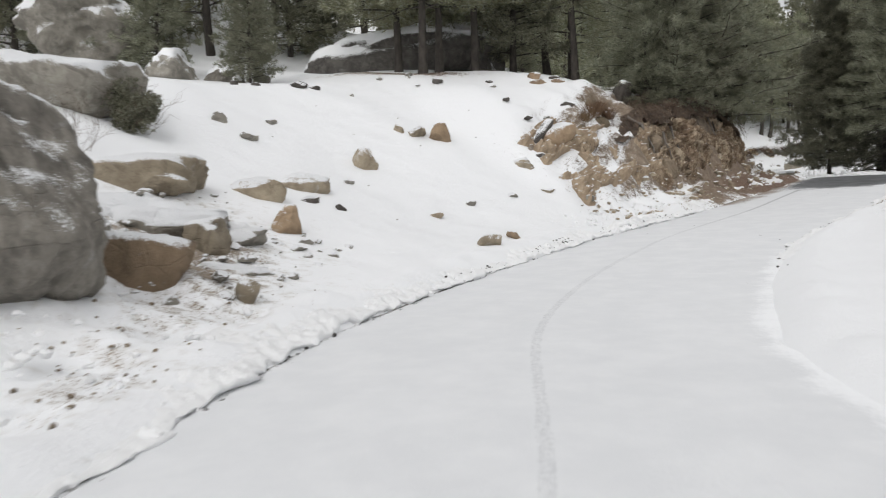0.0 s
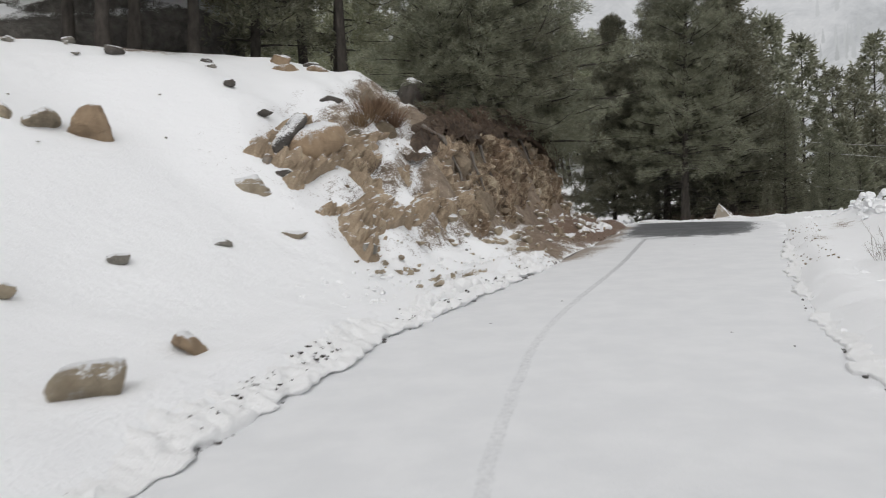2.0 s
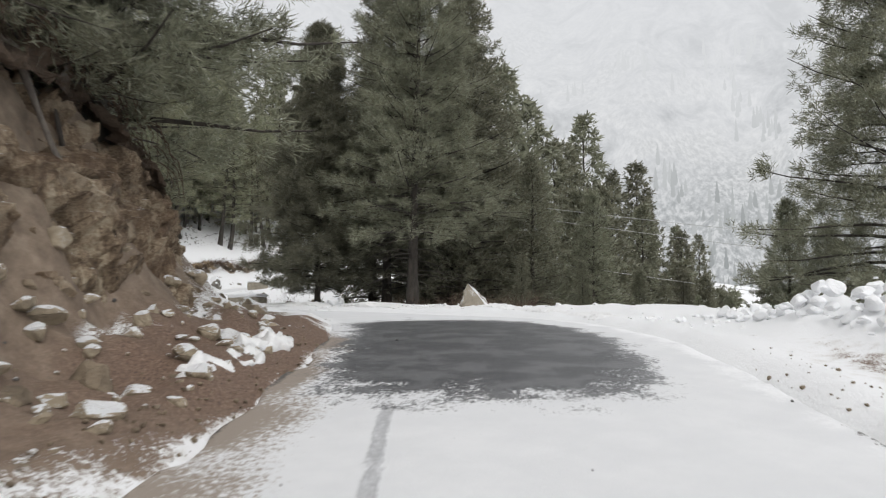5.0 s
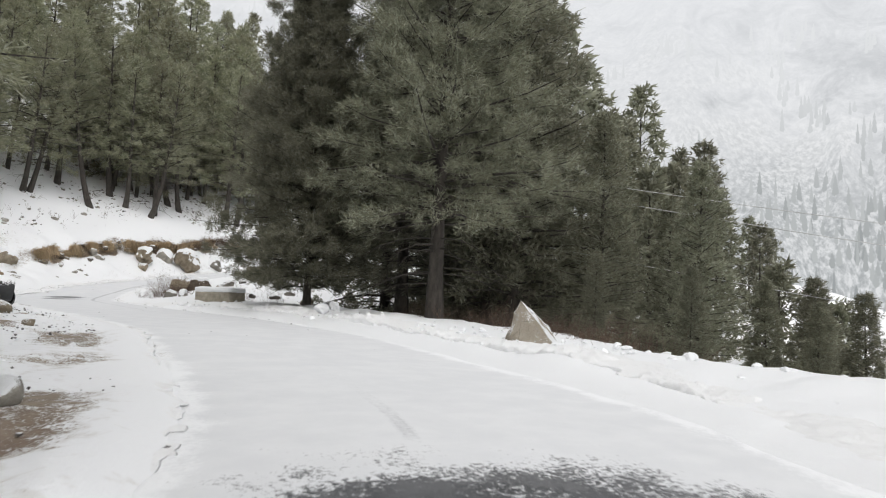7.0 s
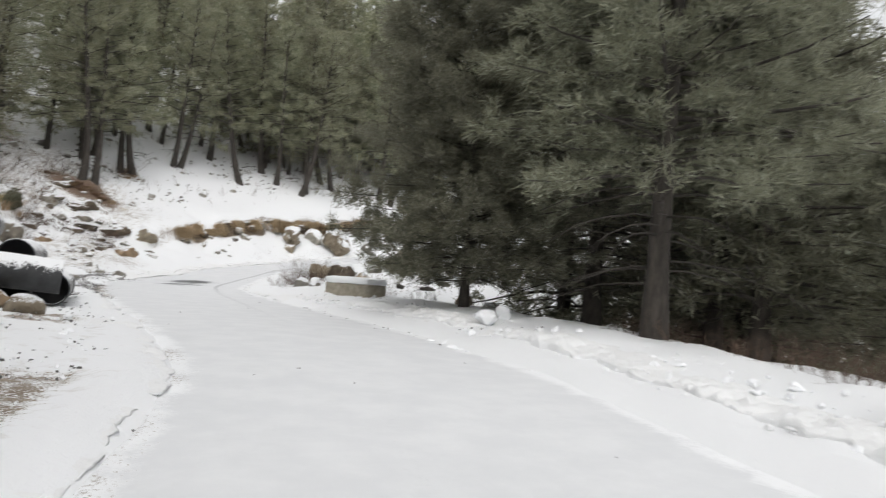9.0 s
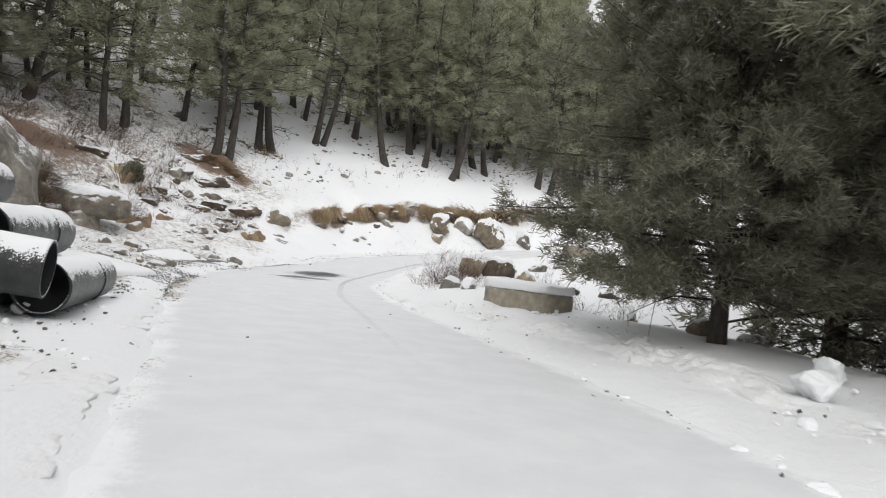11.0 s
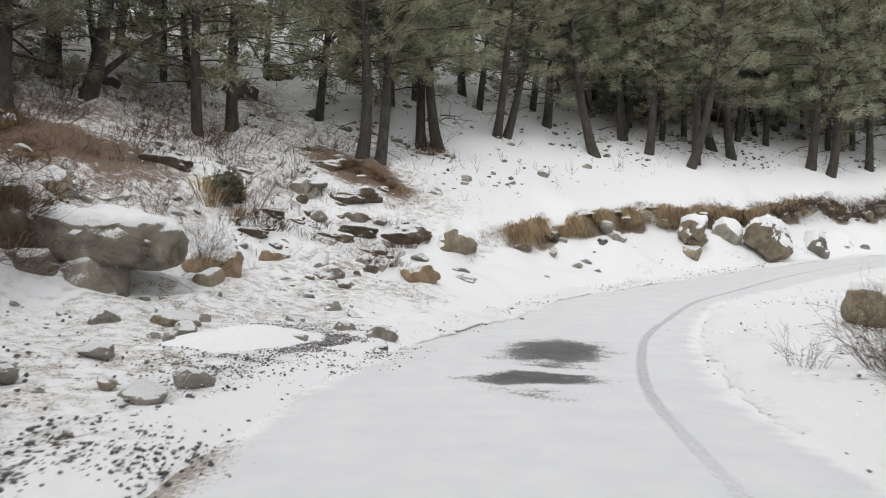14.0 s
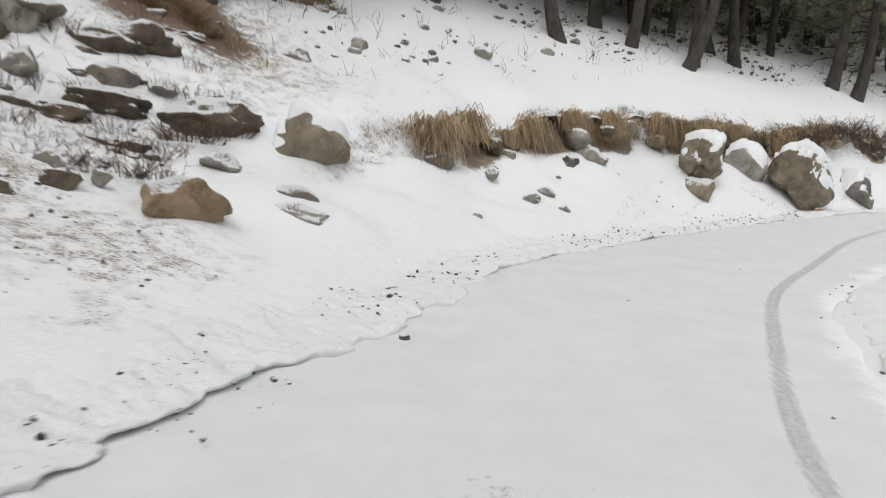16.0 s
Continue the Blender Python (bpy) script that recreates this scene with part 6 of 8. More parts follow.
# ---- scattered small stones and snow lumps (too many to count) ----
def scatter(name, spots, sizes, material, label, category, seed, bed=0.3, lift=None):
    r = np.random.RandomState(seed)
    x, y = spots[:, 0], spots[:, 1]
    z = land(x, y) + (0 if lift is None else lift)
    vs, fs, at = [], [], 0
    for k in range(len(x)):
        v, f = BALL3 if sizes[k] > 0.24 else BALL2 if sizes[k] > 0.1 else BALL1
        n = r.randn(9, 3)
        n /= np.linalg.norm(n, axis=1)[:, None]
        dots = v @ n.T
        lim = np.where(dots > 0.05, r.uniform(0.42, 0.85, 9)[None] / np.maximum(dots, 0.05), 9).min(1)
        p = v * np.minimum(1, lim)[:, None] * r.uniform(*((0.965, 1.02) if sizes[k] > 0.24 else (0.84, 1.12)), (len(v), 1)) * sizes[k] / 2 * np.array([1, r.uniform(0.6, 1), r.uniform(0.45, 0.85)])
        a = r.uniform(0, 6.28)
        p = p @ np.array([[math.cos(a), -math.sin(a), 0], [math.sin(a), math.cos(a), 0], [0, 0, 1]])
        vs.append(p + np.array([x[k], y[k], z[k] + sizes[k] * (0.3 - bed)]))
        fs.append(f + at)
        at += len(v)
    me = mesh(name, np.concatenate(vs), np.concatenate(fs), material, even=False)
    return thing(name, Matrix(), label, category, kind="stuff", me=me)


def strip(seed, count, s0, s1, d0, d1):
    r = np.random.RandomState(seed)
    s, d = r.uniform(s0, s1, count), r.uniform(d0, d1, count)
    x = np.interp(s, SS, AX[:, 0]) + np.interp(s, SS, NORM[:, 0]) * d
    y = np.interp(s, SS, AX[:, 1]) + np.interp(s, SS, NORM[:, 1]) * d
    return np.stack([x, y], 1)


r = np.random.RandomState(5)
spots = np.concatenate([strip(1, 420, 14, 44, 2.2, 2.9), strip(2, 60, 24, 40, 2.2, 2.6), strip(27, 1300, 4, 34, 2.12, 2.8)])
scatter("snow_lumps", spots, 0.02 + 0.09 * r.rand(len(spots)) ** 2, SNOWY, "lumps of ploughed snow along the road's edge", "snow", 1, 0.3)
spots = np.concatenate([strip(3, 200, 26, 46, -2.9, -2.2), strip(4, 420, 46, 72, -4.6, -2.8), strip(28, 160, 60, 72, -3.2, -2.0), strip(38, 260, 72, 92, -4.6, -2.2), strip(39, 160, 54, 74, 2.2, 4.0), strip(5, 70, 70, 100, 2.2, 2.8)])
scatter("snow_clods", spots, 0.04 + 0.18 * r.rand(len(spots)) ** 2, SNOWY, "clods of snow thrown up along the outer edge", "snow", 2, 0.36)
spots = np.concatenate([strip(6, 220, 43.0, 47.6, -5.4, -3.7), strip(7, 26, 48, 56, -5.6, -4.4)])
scatter("snow_heap", spots, np.where(np.arange(len(spots)) < 220, 0.08 + 0.26 * r.rand(len(spots)) ** 1.5, r.uniform(0.1, 0.26, len(spots))), SNOWY, "heap of ploughed snow blocks on the shoulder", "snow", 3, 0.1, 0.5 * blob(spots[:, 0], spots[:, 1], 17.9, 23.6, 1.3, 0.9, 40) * r.rand(len(spots)))
spots = np.concatenate([strip(8, 160, 26, 44, 2.1, 2.5), strip(23, 520, 24, 38, 2.0, 2.55), strip(24, 90, 12, 24, 2.0, 2.25), strip(25, 150, 26, 42, -2.35, -2.0), strip(26, 240, 53, 74, 2.3, 5.5), strip(40, 800, 75, 86, 2.5, 6.5), strip(43, 300, 60, 76, 2.5, 6.0), strip(44, 600, 70.5, 75.8, 2.05, 2.9), strip(45, 260, 80, 83.5, 2.2, 3.4)])
spots = np.concatenate([spots, strip(46, 500, 62, 94, -4.4, -1.9), strip(47, 160, 14, 110, -1.9, 1.9), strip(48, 300, 46, 60, 2.1, 6.0), strip(49, 700, 70, 76, 1.9, 3.3), strip(50, 400, 58, 70, 2.2, 6.0), strip(9, 120, 36, 46, 2.3, 4.0), strip(10, 160, 71, 84, 2.2, 6.0), strip(21, 620, 73.5, 79.5, 2.15, 3.3), strip(22, 160, 80, 84, 2.2, 3.6)])
scatter("gravel", spots, 0.015 + 0.065 * r.rand(len(spots)) ** 2.4, GRIT, "dark gravel showing along the road's edge", "gravel", 4, 0.2)
spots = np.concatenate([strip(11, 26, 27, 36, 4.5, 12.0), strip(12, 700, 78, 95, 4.6, 20.0), strip(13, 320, 92, 118, 5.2, 18), strip(30, 260, 74, 112, 9.0, 26.0), strip(29, 200, 70, 84, 3.0, 9.0), strip(14, 60, 88, 112, 2.5, 4.2)])
scatter("hillside_stones", spots, 0.07 + 0.5 * r.rand(len(spots)) ** 2.6, GREY, "stones poking through snow on the slopes", "stones", 5, 0.25)
r = np.random.RandomState(6)
spots = np.concatenate([strip(16, 2600, 90, 120, 6.0, 19.0), strip(17, 900, 82, 92, 5.0, 15.0), strip(18, 500, 98, 118, 4.9, 7.5)])
spots = spots[vnoise(spots[:, 0], spots[:, 1], 2.4, 19) + 0.3 * r.rand(len(spots)) > 0.5]
scatter("forest_litter", spots, 0.04 + 0.24 * r.rand(len(spots)) ** 3, DARK, "cones, twigs and dark stones strewn over the snow under the pines", "litter", 11, 0.2)
r = np.random.RandomState(5)
spots = np.concatenate([strip(15, 90, 34, 46, 3.6, 5.6)])
scatter("bank_stones", spots, r.uniform(0.08, 0.3, len(spots)), STUCK, "tan stones stuck in the cut earth bank", "stones", 6, 0.3)


r = np.random.RandomState(305)
spots = np.concatenate([strip(306, 260, 31, 37.5, 2.4, 4.0), strip(307, 500, 10, 22, 2.3, 4.4), strip(308, 160, 44, 58, -3.6, -2.3), strip(309, 420, 12, 34, 2.1, 2.6)])
scatter("snow_crumbs", spots, np.where(np.arange(len(spots)) < 920, 0.03 + 0.12 * r.rand(len(spots)) ** 2, 0.04 + 0.17 * r.rand(len(spots)) ** 2), CRUST, "crumbs and lumps of snow beside the road", "snow", 21, 0.3)


def rest_on(ob, spots):
    """Heights of a modelled surface over the plain slope under the given spots."""
    v = np.empty(len(ob.data.vertices) * 3)
    ob.data.vertices.foreach_get("co", v)
    v = v.reshape(-1, 3)
    lo, hi = spots.min(0) - 1, spots.max(0) + 1
    v = v[(v[:, 0] > lo[0]) & (v[:, 0] < hi[0]) & (v[:, 1] > lo[1]) & (v[:, 1] < hi[1])]
    z = np.empty(len(spots))
    for k in range(len(spots)):
        q = np.hypot(v[:, 0] - spots[k, 0], v[:, 1] - spots[k, 1]) + 0.01
        near = np.argpartition(q, 4)[:4]
        z[k] = (v[near, 2] / q[near] ** 2).sum() / (1 / q[near] ** 2).sum()
    return z - land(spots[:, 0], spots[:, 1])


# grit and crumbs of earth thrown into the ploughed row of snow
r = np.random.RandomState(313)
spots = strip(314, 900, 83, 101, 1.45, 2.35)
spots = spots[vnoise(spots[:, 0], spots[:, 1], 0.9, 315) > 0.45]
scatter("bend_grit", spots, 0.015 + 0.06 * r.rand(len(spots)) ** 2.2, DARK, "dark grit in the crusted snow below the far bank", "gravel", 23, 0.15, rest_on(FAR_ROW, spots))
r = np.random.RandomState(75)
spots = np.concatenate([strip(77, 60, 24, 28, 2.08, 2.3), strip(79, 1200, 28, 37.5, 2.06, 2.42)])
spots = spots[vnoise(spots[:, 0], spots[:, 1], 0.7, 78) + 0.3 * r.rand(len(spots)) > 0.68]
scatter("windrow_grit", spots, 0.02 + 0.055 * r.rand(len(spots)) ** 2, DARK, "dark grit thrown into the ploughed row of snow", "gravel", 16, 0.12, rest_on(INNER_ROW, spots))
r = np.random.RandomState(316)
spots = np.concatenate([strip(309, 420, 12, 22, 2.5, 4.8), strip(310, 90, 34, 42, 2.4, 4.0), strip(311, 500, 36, 45, 1.9, 2.6), strip(317, 160, 36, 44, -2.8, -1.95)])
scatter("verge_grit", spots, 0.015 + 0.06 * r.rand(len(spots)) ** 2.5, STUCK, "brown grit in the trodden snow of the verge", "gravel", 22, 0.12, rest_on(GROUND_SHEET, spots))
# the dark fine gravel laid bare beside the sheet of old snow
r = np.random.RandomState(71)
q = np.concatenate([r.randn(1900, 2) * (0.34, 0.75), r.randn(500, 2) * (0.22, 0.45) + (-0.25, 0.95), r.randn(500, 2) * (0.3, 0.3) + (0.3, 2.0), r.randn(260, 2) * (0.6, 0.25) + (-1.6, 2.6)])
spots = np.concatenate([q + np.array([16.5, 53.7]), r.randn(7000, 2) * (0.5, 0.75) + (17.15, 61.3), r.randn(1500, 2) * (0.35, 0.6) + (16.4, 59.0), r.randn(160, 2) * (0.2, 0.25) + (17.8, 62.8)])
keep = vnoise(spots[:, 0], spots[:, 1], 0.35, 72) + 0.3 * r.rand(len(spots)) > 0.5
spots = spots[keep]
scatter("fine_gravel", spots, 0.012 + 0.04 * r.rand(len(spots)) ** 2.5, GRIT, "fine dark gravel bared beside a sheet of old snow", "gravel", 14, 0.12, np.maximum(rest_on(GROUND_SHEET, spots), 0))


# ---- stacked pipes ----
def pipe_mesh(length, radius, wall=0.03, ribs=0.0):
    n = 40
    a = np.arange(n) * 2 * np.pi / n
    ys = [0.0]
    rr = [radius]
    k = int(length / 0.3)
    for i in range(k):
        y0 = length * i / k
        w = length / k
        for q, bulge in ((0.15, 0), (0.3, ribs), (0.75, ribs), (0.9, 0)):
            ys.append(y0 + w * q)
            rr.append(radius + bulge)
    ys.append(length)
    rr.append(radius)
    out = np.stack([np.cos(a)[None] * np.array(rr)[:, None], np.repeat(np.array(ys)[:, None], n, 1), np.sin(a)[None] * np.array(rr)[:, None]], -1)
    ri = radius - wall
    inn = np.stack([np.cos(a)[None] * np.array([ri, ri])[:, None], np.repeat(np.array([length, 0.0])[:, None], n, 1), np.sin(a)[None] * np.array([ri, ri])[:, None]], -1)
    v = np.concatenate([out, inn]).reshape(-1, 3)
    m = len(ys) + 2
    faces = []
    for q in range(m):
        q2 = (q + 1) % m
        for i in range(n):
            j = (i + 1) % n
            faces.append((q * n + i, q * n + j, q2 * n + j, q2 * n + i))
    return mesh("pipe", v, np.array(faces), PIPE)


PIPE_MESH = pipe_mesh(2.4, 0.30, 0.028, 0.0012)
# lining plus an added black disc behind the mouth, standing for the dark inside
PLUGGED_BORE_MESH = [tube(np.array([(0, q, 0) for q in (0.004, 0.2, 0.21, 0.22, 2.39, 2.396)]), np.array([0.2715, 0.2715, 0.004, 0.2715, 0.2715, 0.2715]), 40)]
PLUGGED_BORE_MESH = mesh("bore", *PLUGGED_BORE_MESH[0], BORE)
COLLAR_MESH = mesh("collar", *tube(np.array([(0, q, 0) for q in (1.62, 1.63, 1.69, 1.70)]), np.array([0.297, 0.318, 0.318, 0.297]), 40), PIPE)
pipe_label = "black plastic drain pipe dusted with snow in a stack"
for k, (x, y, z, turn) in enumerate([(16.28, 47.3, 2.99, -1.0), (15.65, 47.25, 2.99, -2.0), (15.03, 47.4, 2.99, -1.0), (14.41, 47.3, 3.0, 1.0),
                                     (15.7, 47.15, 3.53, -2.0), (15.05, 47.35, 3.53, 0.0), (14.43, 47.25, 3.54, -1.0), (14.9, 47.2, 4.08, -2.0), (14.26, 47.3, 4.08, 0.0),
                                     (14.55, 47.25, 4.62, -1.0), (13.95, 47.3, 4.6, -1.0), (14.25, 47.25, 5.13, -2.0)]):
    pipe = thing("drain_pipe", pose(x, y, z, 0, 0, turn), pipe_label, "pipe", "stack of pipes")
    part("shell", PIPE_MESH, pipe)
    part("bore", PLUGGED_BORE_MESH, pipe)
    part("collar", COLLAR_MESH, pipe, "raised joint round the pipe")
pipe = thing("drain_pipe", pose(14.05, 46.8, 3.42, -5, 0, -88), "snow-dusted pipe lying across in front of the stack", "pipe", "stack of pipes")
part("shell", PIPE_MESH, pipe)
part("bore", PLUGGED_BORE_MESH, pipe)


# ---- concrete parapet blocks with snow on top ----
def rounded_box(sx, sy, sz, bevel, material, uneven=0.015, seed=0):
    bm = bmesh.new()
    bmesh.ops.create_cube(bm, size=1.0)
    bmesh.ops.scale(bm, vec=(sx, sy, sz), verts=bm.verts)
    bmesh.ops.subdivide_edges(bm, edges=bm.edges[:], cuts=5, use_grid_fill=True)
    r = random.Random(seed)
    for v in bm.verts:
        q = Vector((v.co.x / sx, v.co.y / sy, v.co.z / sz)) * 2
        over = [max(0.0, abs(c) * s / 2 - (s / 2 - bevel)) for c, s in zip(q, (sx, sy, sz))]
        corner = math.sqrt(sum(o * o for o in over))
        if corner > bevel > 0:
            v.co -= Vector([math.copysign(o * (1 - bevel / corner), c) for o, c in zip(over, q)])
        v.co += Vector((r.uniform(-1, 1), r.uniform(-1, 1), r.uniform(-1, 1))) * uneven
    for f in bm.faces:
        f.smooth = True
    me = bpy.data.meshes.new("block")
    bm.to_mesh(me)
    bm.free()
    me.materials.append(material)
    return me


def parapet(x, y, size, turn, cap, label, seed):
    ob = thing("parapet_block", pose(x, y, lie(x, y) - 0.2, 0, 0, turn), label, "concrete block", "parapet blocks")
    part("body", rounded_box(*size, 0.04, CONCRETE, 0.012, seed), ob, at=pose(0, 0, size[2] / 2))
    part("snow_cap", rounded_box(size[0] + 0.06, size[1] + 0.06, cap, cap * 0.45, SNOWY, 0.012, seed + 1), ob, "thick rounded cap of fresh snow", pose(0, 0, size[2] + cap / 2 - 0.03))
    return ob


parapet(23.6, 52.15, (1.75, 0.75, 0.5), -68, 0.2, "weathered concrete parapet block under a thick cap of snow", 1)
parapet(33.5, 71.35, (1.7, 0.7, 0.75), 28, 0.12, "grey concrete parapet block inside the far bend", 3)


# ---- dry grass, twiggy bushes ----
def tuft_mesh(seed, count, height, spread, width, material, droop=0.35):
    r = np.random.RandomState(seed)
    az, out = r.uniform(0, 6.28, count), r.uniform(0.1, 1, count)
    ln = height * r.uniform(0.6, 1.15, count)
    root = np.stack([np.cos(az) * out * spread * 0.4, np.sin(az) * out * spread * 0.4, np.full(count, -0.05)], 1)
    tip = root + np.stack([np.cos(az) * out * spread, np.sin(az) * out * spread, ln], 1)
    mid = (root + tip) / 2 + np.array([0, 0, 1]) * (ln * droop)[:, None]
    side = np.stack([-np.sin(az), np.cos(az), np.zeros(count)], 1) * width
    v = np.stack([root - side, root + side, mid - side * 0.8, mid + side * 0.8, tip, tip + side * 0.2], 1).reshape(-1, 3)
    b = np.arange(count)[:, None] * 6
    f = np.concatenate([b + np.array([[0, 1, 3, 2]]), b + np.array([[2, 3, 5, 4]])])
    return mesh("tuft", v, f, material, even=False)


def rim_at(s):
    """Where the rim of the far ledge runs: distance from the axis, and its height."""
    d = 4.6 + 0.9 * (vnoise(s, s * 0, 2.2, 9) - 0.5) + 0.4 * (vnoise(s, s * 0, 0.8, 10) - 0.5)
    h = np.interp(s, SS, AX[:, 2]) + side_height(s, d + 0.1, LEFT, LD) + 0.57 * ledge_on(s) + 0.3 * (vnoise(s, s * 0, 0.9, 39) - 0.4)
    return d, h


def at_side(s, d):
    return np.interp(s, SS, AX[:, 0]) + np.interp(s, SS, NORM[:, 0]) * d, np.interp(s, SS, AX[:, 1]) + np.interp(s, SS, NORM[:, 1]) * d


def build_ledge():
    """The crumbled earth face under the turf over the far bend."""
    s = np.arange(91.0, 117.0, 0.07)
    q = np.linspace(0, 1, 14)
    S, Q = np.meshgrid(s, q, indexing="ij")
    d, h = rim_at(s)
    tall = 0.05 + 0.85 * smooth(0.25, 0.75, vnoise(s, s * 0, 1.3, 111)) * smooth(0.45, 0.9, ledge_on(s)) * smooth(91, 93, s) * (1 - smooth(114, 117, s))
    bulge = 0.16 * np.sin(Q * np.pi) + 0.22 * (vnoise(S, Q * tall[:, None], 0.3, 112) - 0.5) + 0.1 * (vnoise(S, Q * 0.6, 0.12, 113) - 0.5)
    D = d[:, None] + 0.16 * Q - 0.10 - bulge * np.clip(tall[:, None] / 0.5, 0.1, 1)
    Z = h[:, None] + 0.02 - tall[:, None] * (1 - Q) + 0.06 * (vnoise(S, Q, 0.25, 114) - 0.5)
    D[:, -1] += 0.4
    Z[:, -1] -= 0.35
    x, y = at_side(S, D)
    n = len(q)
    a = (np.arange(len(s) - 1)[:, None] * n + np.arange(n - 1)[None]).ravel()
    me = mesh("earth_ledge", np.stack([x, y, Z], -1).reshape(-1, 3), np.stack([a, a + n, a + n + 1, a + 1], 1), TURF)
    thing("earth_ledge", Matrix(), "crumbled brown earth face under the turf of the far bank", "earth bank", kind="structure", me=me)


def grass_fringe():
    """Tussocks of dry grass along the rim, spilling over towards the road."""
    r = np.random.RandomState(77)
    v, n = [], 0
    for k in range(320):
        s = np.array([90.5 + 0.42 * (k % 61) + 0.12 * ((k % 61) * 37 % 7) + r.randn() * 0.05])
        if ledge_on(s)[0] < 0.4 or vnoise(s, s * 0, 0.55, 15)[0] < (0.48 if s[0] < 105.5 else 0.62):
            continue
        d, h = rim_at(s)
        x, y = at_side(s, d + r.uniform(-0.3, 0.15))
        m, size = r.randint(50, 110), 0.14 + 0.10 * (k % 61 * 23 % 5) / 1.6 + 0.14 * r.rand()
        size *= 0.55 + 0.9 * float(vnoise(s, s * 0, 0.5, 17)[0])
        over = np.array([-float(np.interp(s[0], SS, NORM[:, 0])), -float(np.interp(s[0], SS, NORM[:, 1]))])
        way = np.array([over[1], -over[0]])
        lean = r.randn(m) * 0.6
        push = over[None] + way[None] * lean[:, None]
        spread = r.randn(m) * 0.2
        root = np.stack([x[0] + way[0] * spread, y[0] + way[1] * spread, h[0] - 0.05 - 0.3 * r.rand() ** 2 + 0.05 * r.randn(m)], 1)
        ln = size * r.uniform(0.6, 1.25, m)
        arch = r.uniform(0.0, 0.5, m)
        mid = root + np.stack([push[:, 0] * ln * 0.32, push[:, 1] * ln * 0.32, ln * arch], 1)
        tip = root + np.stack([push[:, 0] * ln * 0.62, push[:, 1] * ln * 0.62, ln * (arch - r.uniform(0.45, 1.0, m))], 1)
        side = np.stack([way[0] * np.ones(m), way[1] * np.ones(m), np.zeros(m)], 1) * 0.012
        v.append(np.stack([root - side, root + side, mid - side, mid + side, tip - side * 0.4, tip + side * 0.4], 1).reshape(-1, 3))
        n += m
    b = np.arange(n)[:, None] * 6
    f = np.concatenate([b + np.array([[0, 1, 3, 2]]), b + np.array([[2, 3, 5, 4]])])
    thing("dry_grass", Matrix(), "dry straw-coloured grass draped over the rim of the far bank", "grass", kind="stuff", me=mesh("dry_grass", np.concatenate(v), f, GRASS, even=False))


def rim_stones():
    """Stones, earth and low dead stems between the tussocks on the rim."""
    r = np.random.RandomState(78)
    for k in range(26):
        s = np.array([91.5 + 0.95 * k + r.uniform(-0.3, 0.3)])
        d, h = rim_at(s)
        x, y = (float(q[0]) for q in at_side(s, d - r.uniform(0.05, 0.4)))
        w = r.uniform(0.25, 0.75)
        ob = thing("stone", pose(x, y, max(lie(x, y) - 0.05, float(h[0]) - 0.45 * r.rand() - 0.3), 0, 0, k * 67), "weathered stone bedded in the turf of the far bank", "stone", "stones in the far bank's rim", me=RIMROCK[k % 4])
        ob.scale = (w, w * 0.8, w * 0.75)


def rim_stems():
    """Dark dead stems and low shrubs along the farther half of the rim."""
    r = np.random.RandomState(79)
    for k in range(44):
        s = np.array([101.5 + 0.34 * k + r.uniform(-0.2, 0.2)])
        d, h = rim_at(s)
        x, y = (float(q[0]) for q in at_side(s, d + r.uniform(-0.6, 0.1)))
        sc = r.uniform(0.8, 1.3)
        thing("bare_bush", pose(x, y, float(h[0]) - 0.15 - 0.25 * r.rand(), r.uniform(-20, 20), r.uniform(-20, 20), k * 63), "dark leafless shrub on the rim of the far bank", "bush", "shrubs on the far bank's rim", me=RIMSHRUB[k % 2]).scale = (sc, sc, sc * 0.7)


RIMROCK = [rock_mesh(430 + i, (1.0, 0.9, 0.8), (GREY, TURF, SLAB, TAN)[i], cuts=13, level=3) for i in range(4)]
build_ledge()
grass_fringe()
rim_stones()


def bush_mesh(seed, stems, height, spread, material=TWIG, thick=0.005):
    """A tangle of thin crooked stems that fork twice."""
    r = np.random.RandomState(seed)
    pieces = []

    def grow(p0, way, length, thickness, level):
        pts = [p0]
        for q in range(3):
            way = way + r.randn(3) * 0.22 + np.array([0, 0, 0.06])
            way /= np.linalg.norm(way)
            pts.append(pts[-1] + way * length / 3)
        pts = np.array(pts)
        pieces.append(tube(pts, thickness * np.array([1.0, 0.8, 0.6, 0.35]), 3))
        if level < 2:
            for q in range(2 if level else 3):
                a = r.randint(1, 4)
                side = way + r.randn(3) * 0.6
                grow(pts[a], side / np.linalg.norm(side), length * r.uniform(0.35, 0.6), thickness * 0.6, level + 1)

    for k in range(stems):
        az, out = r.uniform(0, 6.28), r.rand() ** 0.6
        root = np.array([math.cos(az) * out * spread * 0.55, math.sin(az) * out * spread * 0.55, -0.06])
        way = np.array([math.cos(az) * out * 0.8, math.sin(az) * out * 0.8, 1.0]) + r.randn(3) * 0.2
        grow(root, way / np.linalg.norm(way), height * r.uniform(0.5, 1.1), thick, 0)
    v, f = join(pieces)
    return mesh("twigs", v, f, material)


